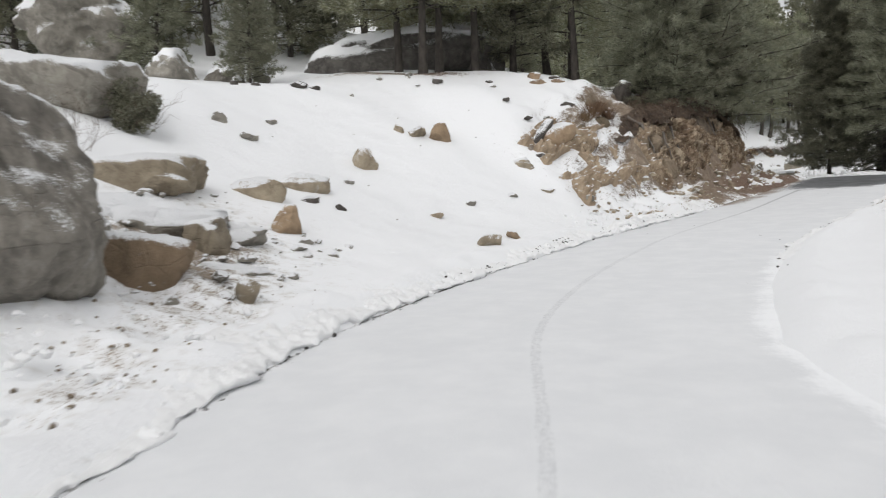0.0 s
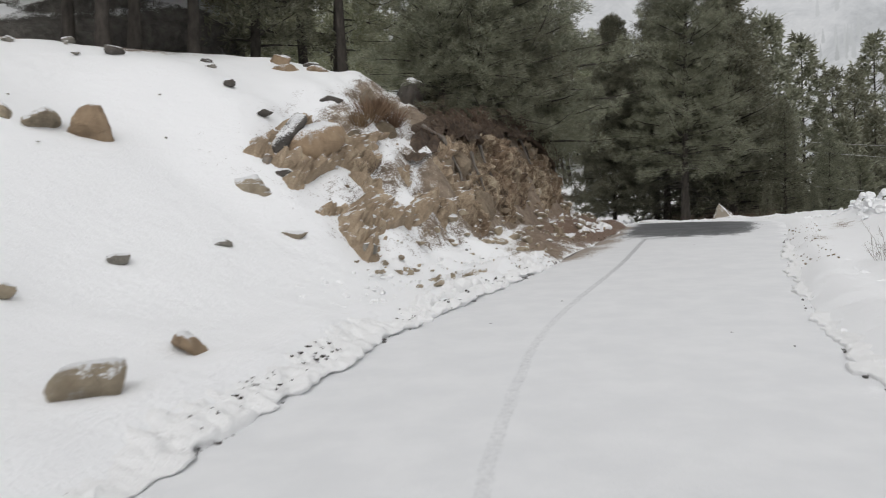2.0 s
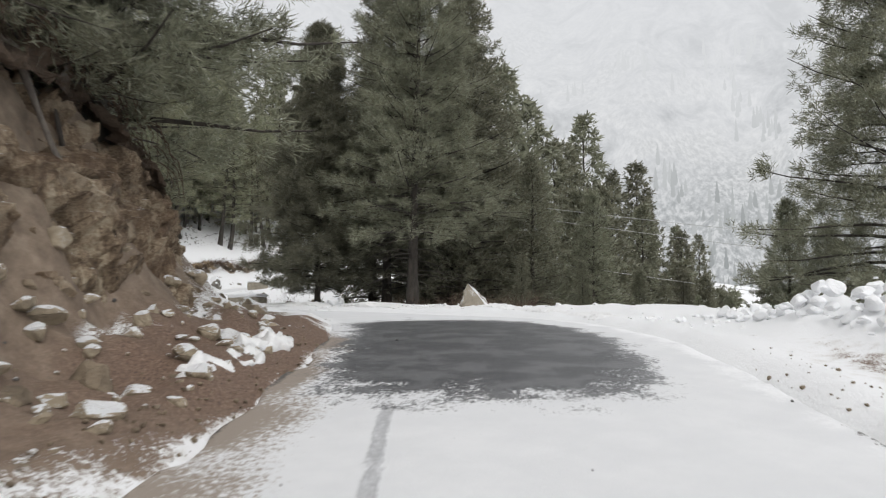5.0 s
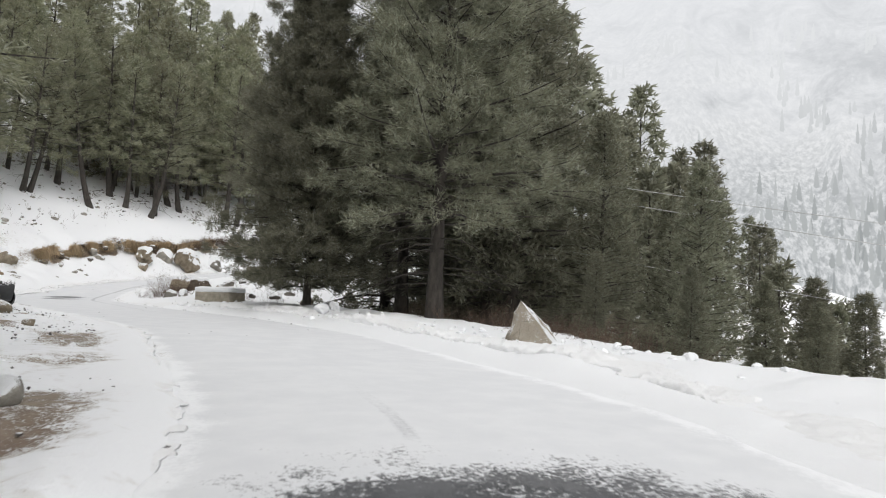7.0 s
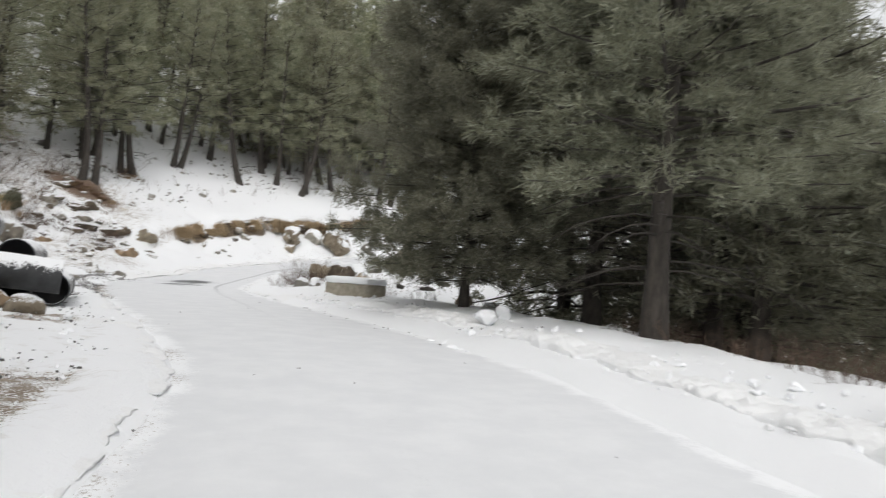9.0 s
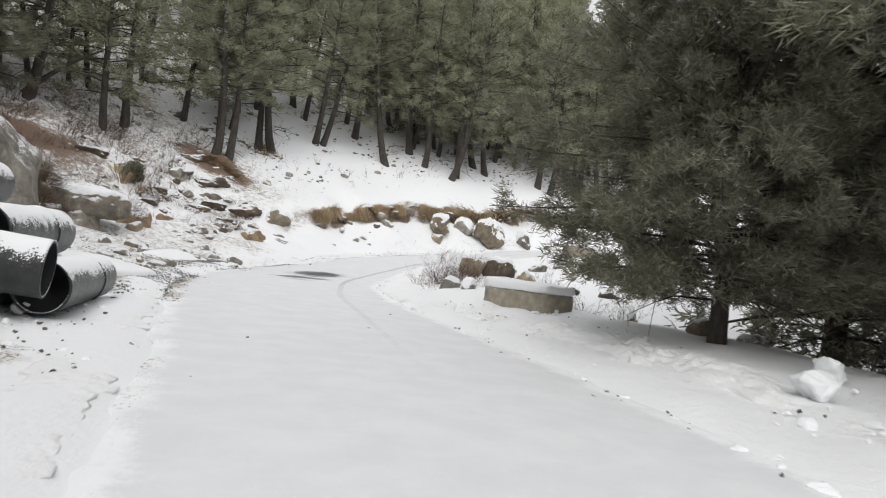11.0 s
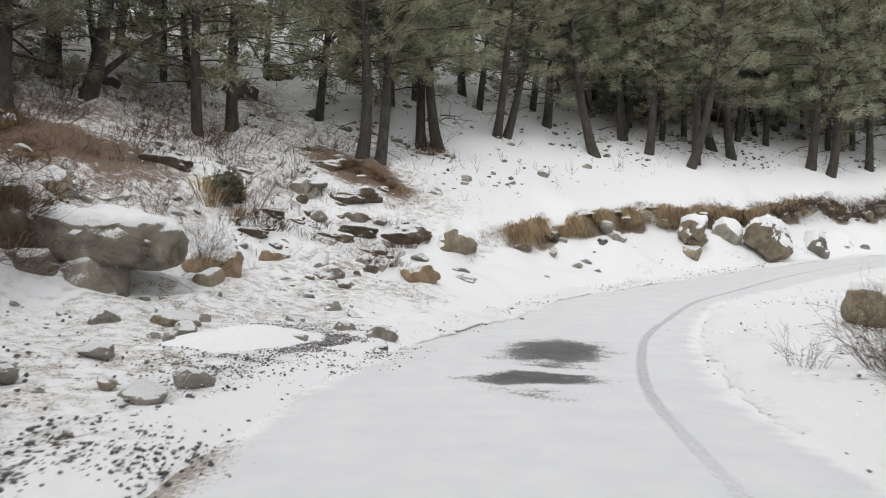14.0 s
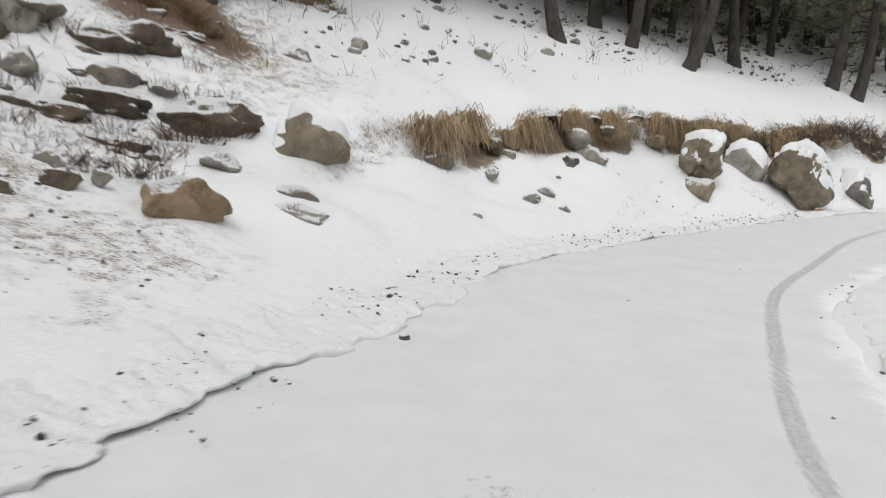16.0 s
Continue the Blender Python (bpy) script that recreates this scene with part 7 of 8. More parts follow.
RIMSHRUB = [bush_mesh(85 + i, 34, 0.42, 0.8, TWIG, 0.009) for i in range(2)]
rim_stems()
BUSHES = [bush_mesh(81, 22, 0.6, 0.6), bush_mesh(82, 26, 0.5, 0.8), bush_mesh(83, 16, 0.75, 0.5)]
for k, (x, y, sc) in enumerate([(23.0, 57.6, 0.6), (24.9, 60.9, 0.9), (25.2, 61.6, 0.8), (23.3, 60.2, 0.7), (24.9, 52.6, 1.0), (25.2, 51.2, 0.9), (26.0, 57.0, 0.9), (25.2, 62.2, 1.0), (27.4, 60.5, 0.9),
                                (10.9, 17.0, 0.7), (-6.6, 11.9, 1.3), (-6.2, 12.4, 1.1), (12.6, 66.6, 1.3), (14.0, 69.0, 1.4), (11.6, 68.5, 1.4), (10.6, 67.2, 1.2), (13.0, 70.6, 1.4), (11.0, 70.8, 1.5), (15.4, 69.4, 1.0),
                                (12.6, 72.2, 1.5), (14.4, 73.2, 1.2), (17.6, 72.8, 0.7), (12.2, 62.6, 1.0), (11.6, 63.0, 1.0), (16.9, 70.4, 0.7), (13.8, 67.8, 1.1), (9.6, 69.6, 1.4), (24.6, 36.9, 0.7), (25.6, 39.4, 0.9), (25.0, 38.4, 0.8)]):
    thing("bare_bush", pose(x, y, lie(x, y) - 0.05, 0, 0, k * 63), "leafless brown bush standing in the snow", "bush", "leafless bushes", me=BUSHES[k % 3]).scale = (sc, sc, sc)


# brown undergrowth at the feet of the pines on the outer bend
r = np.random.RandomState(87)
UNDER = [bush_mesh(87 + i, 30, 0.7, 1.0, TWIG, 0.006) for i in range(2)]
for k in range(13):
    x, y, sc = 24.4 + r.uniform(0, 2.6), 35.2 + 0.75 * k + r.uniform(-0.7, 0.7), r.uniform(0.5, 1.0)
    if along([x], [y])[1][0] < -3.6:
        thing("bare_bush", pose(x, y, lie(x, y) - 0.05, 0, 0, k * 63), "tangled brown undergrowth below the roadside pines", "bush", "undergrowth at the outer bend", me=UNDER[k % 2]).scale = (sc, sc, sc * 0.8)


# ---- low green bushes ----
def green_bush(seed, x, y, size, label):
    r = np.random.RandomState(seed)
    ob = thing("evergreen_bush", pose(x, y, lie(x, y) - 0.05), label, "bush", "evergreen bushes")
    part("stems", bush_mesh(seed, 14, size * 0.9, size * 0.45), ob)
    n = 1500
    p = r.randn(n, 3)
    p /= np.linalg.norm(p, axis=1)[:, None]
    p *= (r.rand(n, 1) ** 0.4) * np.array([size * 0.5, size * 0.5, size * 0.45])
    lobe = np.array([noise.noise(Vector(q) * (3.2 / size) + Vector((seed, 0, 0))) for q in p])
    p *= (0.85 + 0.75 * lobe)[:, None]
    p[:, 2] = (p[:, 2] + size * 0.4) * (1.0 + 0.25 * lobe)
    bd = r.randn(n, 8, 3) + p[:, None] / size + np.array([0, 0, 0.5])
    bd /= np.linalg.norm(bd, axis=2)[:, :, None]
    cr = np.cross(bd, r.randn(n, 8, 3))
    cr /= np.linalg.norm(cr, axis=2)[:, :, None]
    ln = 0.085 * r.uniform(0.6, 1.2, (n, 8, 1))
    v = np.stack([p[:, None] + bd * 0, p[:, None] + bd * ln * 0.5 + cr * 0.012, p[:, None] + bd * ln, p[:, None] + bd * ln * 0.5 - cr * 0.012], 2).reshape(-1, 3)
    part("foliage", mesh("foliage", v, np.arange(len(v)).reshape(-1, 4), NEEDLE_BLUE, even=False), ob)


green_bush(201, -6.05, 14.6, 1.05, "dense round evergreen bush on the snowy bank")
green_bush(202, 13.7, 68.7, 0.9, "small evergreen shrub among dry grass on the slope")


# ---- power cables across the valley ----
def cable(a, b, sag, label):
    t = np.linspace(0, 1, 24)[:, None]
    p = np.array(a) * (1 - t) + np.array(b) * t
    p[:, 2] -= sag * 4 * (t * (1 - t))[:, 0]
    v, f = tube(p, np.full(24, 0.012), 5)
    thing("power_cable", Matrix(), label, "cable", "cables over the valley", me=mesh("power_cable", v, f, CABLE))


cable((28.0, 50.0, 8.6), (41.5, 26.0, 3.7), 0.3, "thin grey power cable strung between the trees")
cable((28.0, 50.2, 9.0), (42.0, 26.0, 4.5), 0.3, "thin grey power cable strung between the trees")
cable((28.5, 50.0, 6.6), (41.0, 27.0, 2.2), 0.3, "thin grey power cable strung between the trees")


# ---- roots and brown scrub hanging over the cut bank ----
r = np.random.RandomState(91)
for k in range(7):
    s, d = 36.0 + k * 1.4 + r.uniform(-0.3, 0.3), 4.9 + r.uniform(-0.2, 0.2)
    p = []
    for q in range(7):
        dd = d - 0.16 * q
        ss = s + 0.12 * math.sin(q * 1.3 + k) + 0.05 * q * r.uniform(-1, 1)
        x = float(np.interp(ss, SS, AX[:, 0]) + np.interp(ss, SS, NORM[:, 0]) * dd)
        y = float(np.interp(ss, SS, AX[:, 1]) + np.interp(ss, SS, NORM[:, 1]) * dd)
        p.append((x, y, lie(x, y) + 0.10 + 0.05 * math.sin(q + k)))
    v, f = tube(np.array(p), np.linspace(0.032, 0.008, 7) * r.uniform(0.6, 1.3), 6)
    thing("tree_root", Matrix(), "bare brown root hanging down the cut earth bank", "root", "roots in the bank", me=mesh("tree_root", v, f, BARK))
for k in range(16):
    s, d = 34.5 + k * 0.75, 5.0 + r.uniform(-0.3, 0.7)
    x = float(np.interp(s, SS, AX[:, 0]) + np.interp(s, SS, NORM[:, 0]) * d)
    y = float(np.interp(s, SS, AX[:, 1]) + np.interp(s, SS, NORM[:, 1]) * d)
    sc = r.uniform(0.5, 1.0)
    thing("bare_bush", pose(x, y, lie(x, y) - 0.05, r.uniform(-25, 25), r.uniform(-25, 25), k * 63), "tangled brown scrub on the rim of the cut bank", "bush", "scrub on the rim", me=BUSHES[k % 3]).scale = (sc, sc, sc * 0.7)


def thicket():
    """Thin dead brambles and weeds poking through the snow on the scrubby slope."""
    r = np.random.RandomState(33)
    spots = np.concatenate([strip(31, 520, 74, 90, 9.0, 22.0), strip(32, 60, 84, 93, 6.0, 9.5), strip(37, 120, 66, 80, 9.0, 16.0), strip(33, 60, 92, 112, 4.8, 9.0), strip(34, 12, 76, 84, -7.0, -4.0), strip(36, 60, 54, 62, -8.5, -5.6)])
    z = land(spots[:, 0], spots[:, 1])
    pieces = []
    for k in range(len(spots)):
        root = np.array([spots[k, 0], spots[k, 1], z[k] - 0.05])
        for q in range(4):
            ln = r.uniform(0.14, 0.46)
            way = np.array([r.randn() * 0.45, r.randn() * 0.45, 1.0])
            p1 = root + way * ln * 0.5 + r.randn(3) * 0.04
            p2 = p1 + (way + r.randn(3) * 0.5) * ln * 0.5
            pieces.append(tube(np.array([root, p1, p2]), np.array([0.006, 0.005, 0.003]), 3))
    v, f = join(pieces)
    thing("brambles", Matrix(), "thin dead brambles and weeds poking through the snow", "brambles", kind="stuff", me=mesh("brambles", v, f, TWIG))


thicket()
spots = np.concatenate([strip(41, 60, 19.5, 26.5, 3.3, 8.0), strip(42, 110, 20.5, 24.5, 3.6, 7.0)])
scatter("roadside_rubble", spots, 0.05 + 0.3 * r.rand(len(spots)) ** 2.2, DUSTED, "broken stones half covered by snow beside the road", "stones", 8, 0.25)
spots = np.concatenate([strip(51, 70, 83.5, 90.2, 5.0, 8.0), strip(52, 70, 82, 91, 7.6, 13.0)])
scatter("earth_clods", spots, 0.12 + 0.34 * r.rand(len(spots)) ** 2, TURF, "clumps of dark earth and dead turf showing through the snow", "earth", 9, 0.3)

# a dead trunk leaning among the pines on the scrubby slope
k = np.linspace(0, 1, 8)[:, None]
v, f = tube(np.array([[8.6, 71.3, 8.0]]) + k * np.array([[3.0, 0.6, 2.7]]) + np.array([[0, 0, 0.25]]) * np.sin(k * 3.14), 0.13 * (1.15 - k[:, 0]), 8)
thing("leaning_trunk", Matrix(), "dead pine trunk leaning among the trees on the slope", "tree trunk", me=mesh("leaning_trunk", v, f, BARK))


# ---- dark turf and roots overhanging the rim of the cut bank ----
def build_overhang():
    s = np.arange(36.5, 47.0, 0.04)
    q = np.linspace(0, 1, 26)
    S, Q = np.meshgrid(s, q, indexing="ij")
    d = 4.62 + 0.4 * (vnoise(s, s * 0, 1.7, 131) - 0.5) + 0.22 * (vnoise(s, s * 0, 0.4, 132) - 0.5)
    on = smooth(36.5, 38.5, s) * (1 - smooth(44.5, 47.0, s))
    tall = (0.25 + 0.75 * vnoise(s, s * 0, 0.9, 133) + 0.35 * (vnoise(s, s * 0, 0.22, 137) - 0.5)) * on + 0.03
    h = np.interp(s, SS, AX[:, 2]) + side_height(s, d + 0.5, LEFT, LD) + 0.16 * on - 0.4 * (1 - on)
    down = Q * tall[:, None]
    bulge = (0.12 * np.sin(Q * np.pi) ** 0.7 + 0.34 * (vnoise(S, down, 0.3, 134) - 0.5) + 0.24 * (vnoise(S * 1.6, down, 0.15, 135) - 0.5) + 0.16 * (vnoise(S * 2.2, down, 0.07, 138) - 0.5)) * on[:, None]
    D = d[:, None] + 0.5 * Q - 0.3 - bulge
    Z = h[:, None] - tall[:, None] * (1 - Q) + 0.16 * (vnoise(S, Q, 0.28, 136) - 0.5) + 0.1 * (vnoise(S, Q, 0.1, 139) - 0.5)
    D[:, -1] += 0.8
    Z[:, -1] -= 0.2
    x, y = at_side(S, D)
    n = len(q)
    a = (np.arange(len(s) - 1)[:, None] * n + np.arange(n - 1)[None]).ravel()
    me = mesh("turf_overhang", np.stack([x, y, Z], -1).reshape(-1, 3), np.stack([a, a + n, a + n + 1, a + 1], 1), MATTED, even=False)
    thing("turf_overhang", Matrix(), "dark matted turf overhanging the rim of the cut bank", "earth bank", kind="structure", me=me)
    # fine hanging roots and dead stems along the rim
    r = np.random.RandomState(137)
    pieces = []
    for k in range(260):
        ss = r.uniform(37.0, 46.0)
        dd = float(np.interp(ss, s, d)) + r.uniform(-0.45, 0.3)
        zz = float(np.interp(ss, s, h))
        ln = r.uniform(0.25, 0.8)
        p = []
        for u in (0.0, 0.33, 0.66, 1.0):
            px, py = at_side(ss + r.uniform(-0.2, 0.2) * u, dd - 0.35 * ln * math.sin(u * 1.6))
            p.append((float(px), float(py), zz + 0.12 - ln * (u ** 1.6) * r.uniform(0.5, 1.0)))
        pieces.append(tube(np.array(p), np.array([0.011, 0.009, 0.007, 0.004]), 3))
    v, f = join(pieces)
    thing("hanging_roots", Matrix(), "fine dead roots and stems hanging over the bank's rim", "roots", kind="stuff", me=mesh("hanging_roots", v, f, TWIG))


build_overhang()


# ---- clumps of turf and dead stems on the rough slope over the bend ----
r = np.random.RandomState(211)
CLUMP = [rock_mesh(400 + i, (1.0, 0.75, 0.62), TURF, cuts=16, level=4, rough=0.2) for i in range(4)]
STONE = [rock_mesh(410 + i, (1.0, 0.75, 0.62), SLAB, cuts=9, level=4, rough=0.08) for i in range(3)]
for k, (x, y, w, stony) in enumerate([
        (14.6, 69.5, 0.8, 0), (15.1, 70.0, 0.8, 0), (14.7, 68.6, 0.75, 0), (16.1, 70.5, 1.0, 0), (16.7, 71.1, 0.9, 0), (16.4, 71.6, 0.95, 1), (17.85, 71.2, 1.4, 0), (18.6, 75.0, 0.95, 1),
        (20.1, 74.7, 0.75, 1), (15.5, 68.9, 0.75, 0), (16.4, 66.8, 0.9, 1), (19.2, 69.4, 0.85, 1), (15.1, 72.0, 1.1, 1), (16.1, 72.3, 1.5, 0), (15.2, 67.5, 0.85, 1), (20.4, 74.1, 1.1, 0),
        (14.5, 68.2, 0.7, 0), (15.4, 73.8, 1.1, 0), (16.1, 67.5, 0.6, 1)] + [(17.2, 70.0, 0.7, 0), (21.6, 74.9, 0.9, 0), (17.0, 73.6, 0.9, 0), (18.9, 72.6, 0.7, 1), (13.4, 70.4, 1.0, 0), (12.2, 69.0, 1.1, 0)]):
    ob = thing("stone" if stony else "turf_clump", pose(x, y, lie(x, y) - (0.0 if stony else 0.03), 0, 0, k * 77 % 90 - 20), "grey stone bedded in the snowy slope" if stony else "hummock of dark turf and dead stems dusted with snow", "stone" if stony else "turf", "stones on the rough slope" if stony else "turf clumps on the rough slope", me=(STONE[k % 3] if stony else CLUMP[k % 4]))
    ob.scale = (w * (1.0 if stony else 1.35), w, w * r.uniform(0.65, 0.9))


STEMS = [bush_mesh(241 + i, 40, 0.26, 0.8, (RUSTY, TWIG, TWIG)[i], 0.008) for i in range(3)]
r = np.random.RandomState(243)
for k in range(56):
    x, y = ((14.0 + 4.2 * r.rand(), 67.2 + 5.6 * r.rand()) if k < 34 else (10.6 + 4.5 * r.rand(), 67.5 + 8.5 * r.rand()) if k < 48 else (11.4 + 1.3 * r.rand(), 61.8 + 1.4 * r.rand()))
    if along([x], [y])[1][0] > 4.6:
        sc = r.uniform(0.5, 1.15)
        thing("bare_bush", pose(x, y, lie(x, y) + (0.75 if k > 47 and x < 12.4 else 0.0), 0, 0, k * 61), "low scruffy bush of dead brown stems in the snow", "bush", "dead clumps on the rough slope", me=STEMS[k % 3]).scale = (sc, sc, sc)


# ---- brown grass beside the small evergreen and along the slope ----
TUFTS = [tuft_mesh(221 + i, 110, 0.34, 0.5, 0.007, GRASS) for i in range(3)]
for k, (x, y, sc) in enumerate([(13.5, 68.2, 1.3), (13.2, 68.5, 1.2), (14.1, 68.4, 1.0), (13.9, 69.2, 1.1), (12.3, 62.3, 1.1), (11.9, 61.5, 1.0), (14.3, 66.0, 0.8), (17.7, 74.2, 0.8), (18.3, 74.0, 0.7)]):
    thing("grass_tuft", pose(x, y, lie(x, y), 0, 0, k * 61), "tuft of dry yellow-brown grass in the snow", "grass", "dry grass tufts", me=TUFTS[k % 3]).scale = (sc, sc, sc)


RUST = [tuft_mesh(231 + i, 260, 0.36, 0.42, 0.008, RUSTY, 0.1) for i in range(2)]
for k, (x, y, sc) in enumerate([(4.75, 23.75, 1.3), (5.0, 24.05, 1.1), (4.5, 23.5, 0.9), (5.3, 23.9, 1.0)]):
    thing("grass_tuft", pose(x, y, lie(x, y), 0, 0, k * 61), "matted tuft of rust-brown grass on the rim of the bank", "grass", "rusty grass tufts", me=RUST[k % 2]).scale = (sc, sc, sc)


r = np.random.RandomState(251)
for k in range(34):
    cx, cy, rx, ry = ((16.4, 74.4, 1.1, 0.7), (9.2, 67.0, 2.2, 0.9), (18.5, 78.4, 0.6, 0.4))[0 if k < 14 else 1 if k < 29 else 2]
    x, y, sc = cx + r.randn() * rx * 0.6, cy + r.randn() * ry * 0.6, r.uniform(0.6, 1.1)
    thing("grass_tuft", pose(x, y, lie(x, y) - 0.03, 0, 0, k * 61), "matted rust-brown grass and needles round a pine's foot", "grass", "rusty grass under the pines", me=RUST[k % 2]).scale = (sc, sc, sc * 0.55)


# ---- low dead scrub between the trunks on the slope ----
r = np.random.RandomState(231)
SCRUB = bush_mesh(84, 15, 0.62, 0.75, TWIG, 0.008)
for k in range(120):
    s, d = (r.uniform(76, 106), r.uniform(8.5, 22.0)) if k < 70 else (r.uniform(82, 91), r.uniform(9.5, 15.0))
    x, y = (float(q) for q in at_side(s, d))
    if x > 34 or (s > 93 and r.rand() < 0.5):
        continue
    sc = r.uniform(0.8, 1.7)
    thing("bare_bush", pose(x, y, lie(x, y) - 0.08, 0, 0, k * 63), "low dead scrub between the pine trunks on the slope", "bush", "scrub under the pines", me=SCRUB).scale = (sc, sc, sc * 0.75)


# ---- blocks and thick roots standing out of the cut bank, stones fallen at its foot ----
for k, (x, y, z, size, turn, tilt) in enumerate([(6.9, 24.6, 3.45, (0.85, 0.6, 0.5), 50, (10, 18)), (7.1, 23.85, 2.45, (0.8, 0.6, 0.7), 40, (-8, 6)), (6.3, 23.8, 3.2, (0.5, 0.45, 0.6), 30, (5, -9)),
                                                 (10.55, 28.35, 3.75, (0.6, 0.5, 0.42), 55, (4, 6)), (8.2, 25.35, 2.95, (0.4, 0.4, 0.5), 60, (0, 12))]):
    slab_rock(x, y, z - 0.15, size, turn, tilt, STUCK, "pale tan block set in the cut earth bank", 320 + k, "blocks in the cut bank", 4.0).name = "stone"
for k, knots in enumerate([[(39.0, 4.75, 0.35), (38.9, 4.45, 0.4), (38.7, 4.25, 0.42), (38.75, 4.1, 0.3), (38.8, 4.0, 0.1)], [(39.3, 4.8, 0.4), (39.5, 4.5, 0.38), (39.4, 4.25, 0.4), (39.5, 4.1, 0.25), (39.6, 4.0, 0.05)], [(37.4, 4.9, 0.35), (37.6, 4.5, 0.42), (37.75, 4.2, 0.4), (37.7, 4.0, 0.1)], [(42.3, 4.8, 0.4), (42.5, 4.5, 0.4), (42.8, 4.2, 0.35), (43.2, 3.9, 0.3)]]):
    u = np.linspace(0, len(knots) - 1, 16)
    s, d, up = (np.interp(u, np.arange(len(knots)), [q[i] for q in knots]) for i in range(3))
    x, y = at_side(s, d)
    v, f = tube(np.stack([x, y, land(x, y) + up * 0.8], 1), np.linspace(0.055, 0.016, 16) * (1 + 0.25 * np.sin(u * 5 + k)), 8)
    thing("tree_root", Matrix(), "thick weathered grey root winding down the cut bank", "root", "roots in the bank", me=mesh("tree_root", v, f, ROOT))
r = np.random.RandomState(241)
spots = np.concatenate([strip(61, 170, 37.5, 46.5, 2.4, 4.0), strip(62, 60, 33, 38, 2.6, 4.0)])
scatter("fallen_stones", spots, 0.06 + 0.3 * r.rand(len(spots)) ** 2.2, TAN, "tan stones fallen on the litter at the bank's foot", "stones", 10, 0.2, rest_on(GROUND_SHEET, spots))


def snow_sheet(cx, cy, rx, ry, turn, thick, label, seed, crisp=True):
    """A crusted sheet of old snow with a ragged broken edge."""
    a = np.linspace(0, 2 * np.pi, 181)[:-1]
    q = np.array([0.0, 0.25, 0.5, 0.7, 0.85, 0.94, 0.985, 1.0, 1.0])
    up = np.array([1.0, 1.0, 0.97, 0.95, 0.9, 0.82, 0.6, 0.25, -0.6]) if crisp else np.array([1.0, 0.86, 0.62, 0.4, 0.2, 0.08, 0.02, -0.05, -0.6])
    edge = 1 + 0.35 * (vnoise(np.cos(a) * 1.6 + 5, np.sin(a) * 1.6 + 5, 1.0, seed) - 0.5) + 0.22 * (vnoise(np.cos(a) * 5 + 9, np.sin(a) * 5 + 9, 1.0, seed + 1) - 0.5) + 0.1 * (vnoise(np.cos(a) * 16 + 20, np.sin(a) * 16 + 20, 1.0, seed + 2) - 0.5)
    u, w = rx * np.cos(a)[None] * edge[None] * q[:, None], ry * np.sin(a)[None] * edge[None] * q[:, None]
    c, s = math.cos(radians(turn)), math.sin(radians(turn))
    x, y = cx + u * c - w * s, cy + u * s + w * c
    z = land(x.ravel(), y.ravel()).reshape(x.shape) + thick * up[:, None] + 0.05 * (vnoise(x, y, 0.9, seed + 3) - 0.5) * (up[:, None] > 0.3)
    n = len(a)
    k = np.arange(len(q) - 1)[:, None] * n
    i, j = np.arange(n)[None], (np.arange(n)[None] + 1) % n
    f = np.stack([k + i, k + n + i, k + n + j, k + j], -1).reshape(-1, 4)
    return thing("snow_sheet", Matrix(), label, "snow", "sheets of old snow", me=mesh("snow_sheet", np.stack([x, y, z], -1).reshape(-1, 3), f, SNOWY))


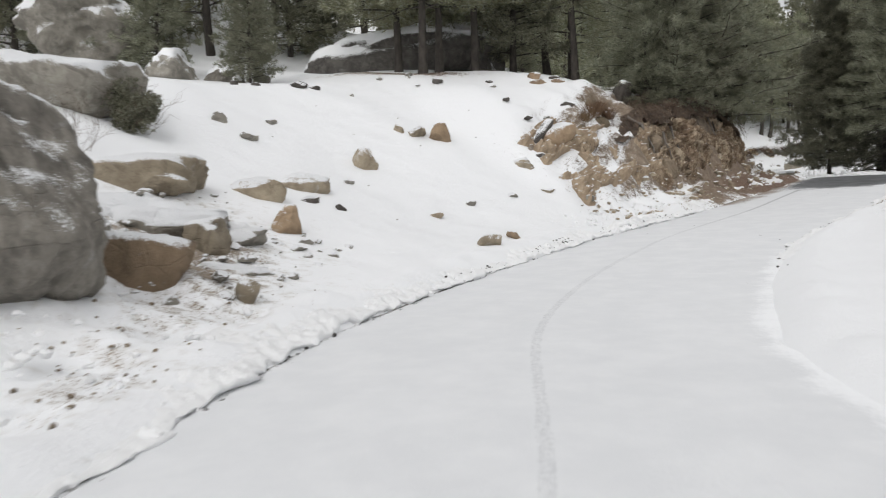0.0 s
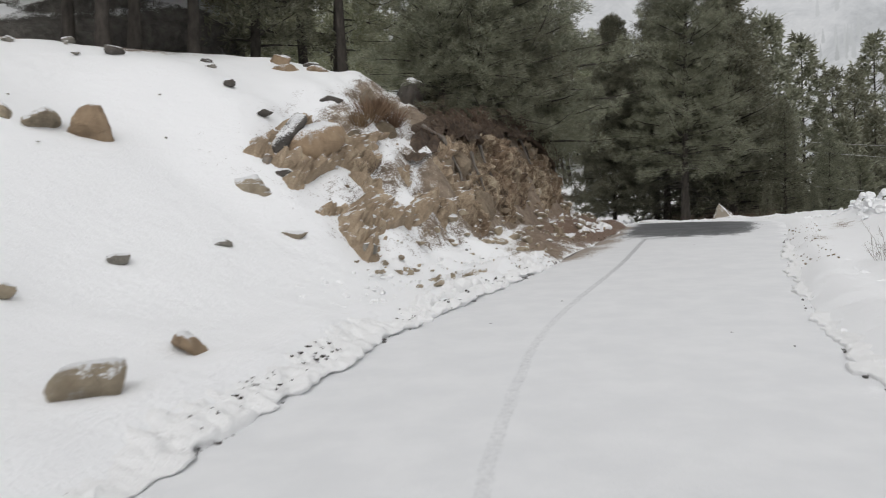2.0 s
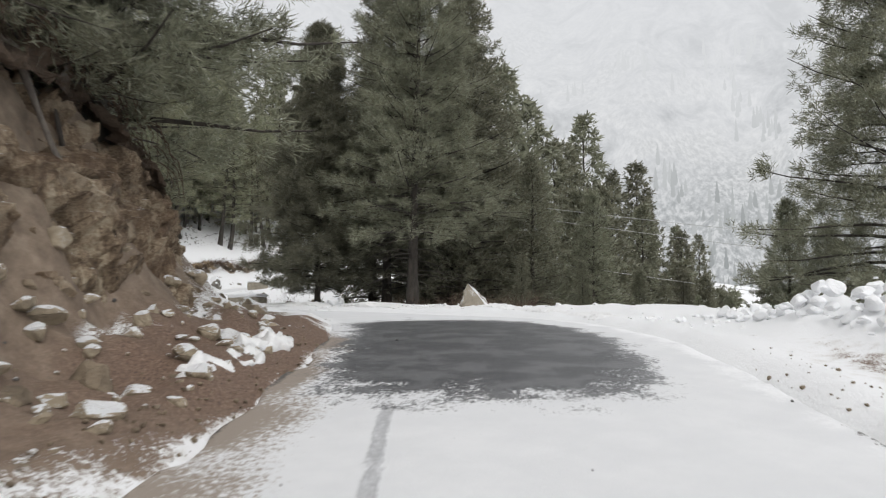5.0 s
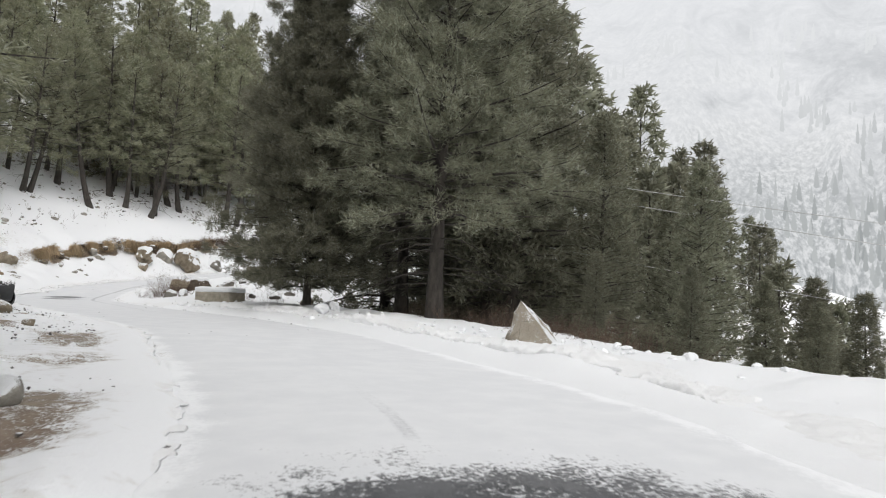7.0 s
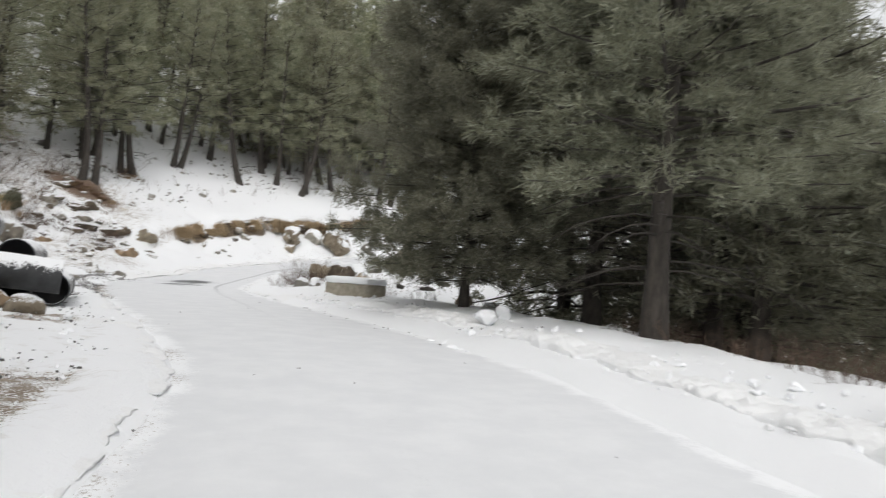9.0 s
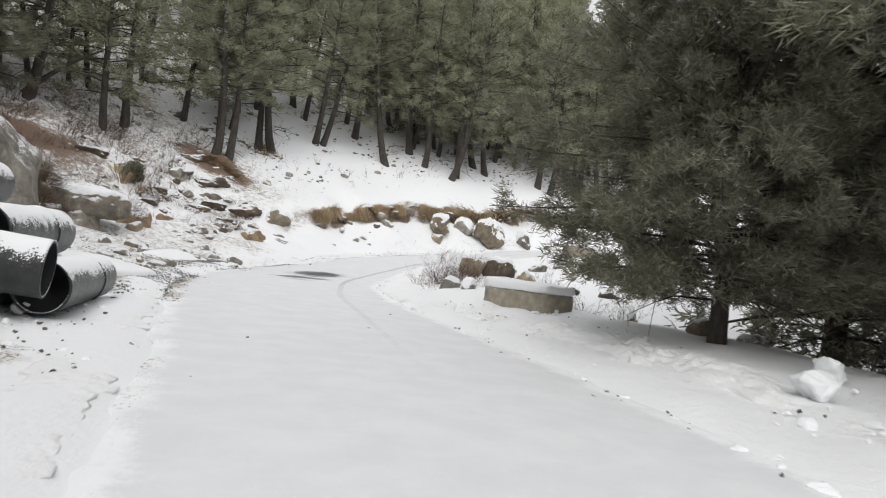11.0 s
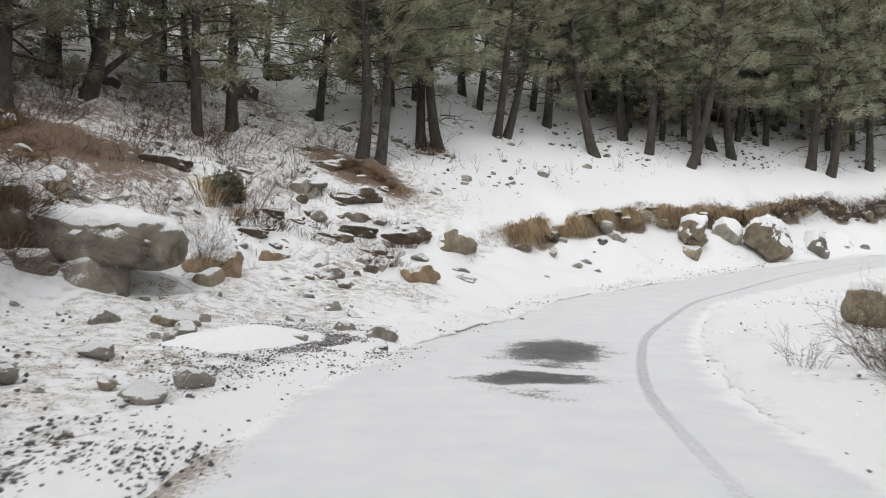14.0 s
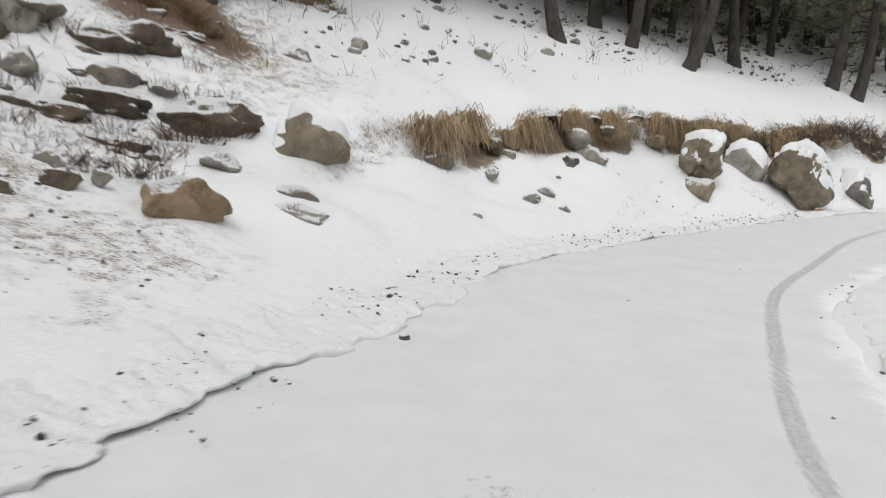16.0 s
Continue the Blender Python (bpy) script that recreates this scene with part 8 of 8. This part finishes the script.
snow_sheet(15.0, 53.0, 1.4, 2.6, -6, 0.15, "thick crusted sheet of old snow with a broken edge", 141)
snow_sheet(16.3, 60.9, 0.6, 1.4, -28, 0.22, "low wedge of ploughed snow beside the road", 145, False)
slab_rock(3.4, 21.95, lie(3.4, 21.95) - 0.02, (1.2, 0.8, 0.58), 38, (8, -24), OCHRE, "broad ochre slab jutting from the rim of the bank", 331, APEX, 2.7)
slab_rock(2.92, 21.75, lie(2.92, 21.75) + 0.22, (1.05, 0.34, 0.2), 40, (10, -46), DARK, "dark slanting slab resting against an ochre one", 332, APEX, 3.4)
for k, (x, y, size, turn) in enumerate([(23.5, 44.5, (0.5, 0.4, 0.4), 20), (24.3, 45.2, (0.4, 0.35, 0.3), 60)]):
    thing("snow_block", pose(x, y, lie(x, y) + 0.08, 6, -5, turn), "block of hard snow thrown up by the plough", "snow", "snow blocks at the outer edge", me=rock_mesh(340 + k, size, SNOWY, cuts=13, level=4, rough=0.12))
for k, (x, y, size) in enumerate([(11.4, 77.5, (2.6, 1.6, 1.4)), (11.9, 81.9, (1.9, 1.4, 1.6)), (13.8, 79.0, (1.3, 1.0, 0.9)), (8.0, 74.0, (1.6, 1.2, 1.0)), (15.2, 78.4, (0.9, 0.8, 0.7)), (12.3, 60.1, (1.2, 0.8, 0.8)), (11.1, 65.6, (1.1, 0.9, 0.8))]):
    rock(x, y, size, STREAKED if k < 5 else TAN, "dark stone streaked with snow under the pines" if k < 5 else "tan boulder dusted with snow below the slope", 350 + k, "boulder", "rock", "rocks under the pines" if k < 5 else LEFTROCK)
DENSE = bush_mesh(86, 75, 0.8, 0.95, TWIG, 0.005)
for k, (x, y, up, sc) in enumerate([(12.45, 61.35, 0.35, 0.8), (12.75, 61.9, 0.25, 0.75), (12.0, 61.3, 0.6, 0.8), (12.5, 62.2, 0.8, 0.8), (11.9, 62.0, 1.1, 0.8), (14.5, 64.8, 0.4, 0.6), (14.3, 65.1, 0.7, 0.6)]):
    thing("bare_bush", pose(x, y, lie(x, y) + up, 35, 0, 70 + k * 17), "dead brown scrub clinging to a mound of bare earth", "bush", "scrub on the earth mounds", me=DENSE).scale = (sc, sc, sc * 0.8)
for k, (x, y, sc) in enumerate([(24.0, 59.3, 0.95), (24.5, 59.8, 0.8), (23.6, 58.6, 0.6)]):
    thing("bare_bush", pose(x, y, lie(x, y) - 0.05, 0, 0, k * 130), "dense twiggy red-brown bush among rocks inside the bend", "bush", "leafless bushes", me=DENSE).scale = (sc, sc, sc)
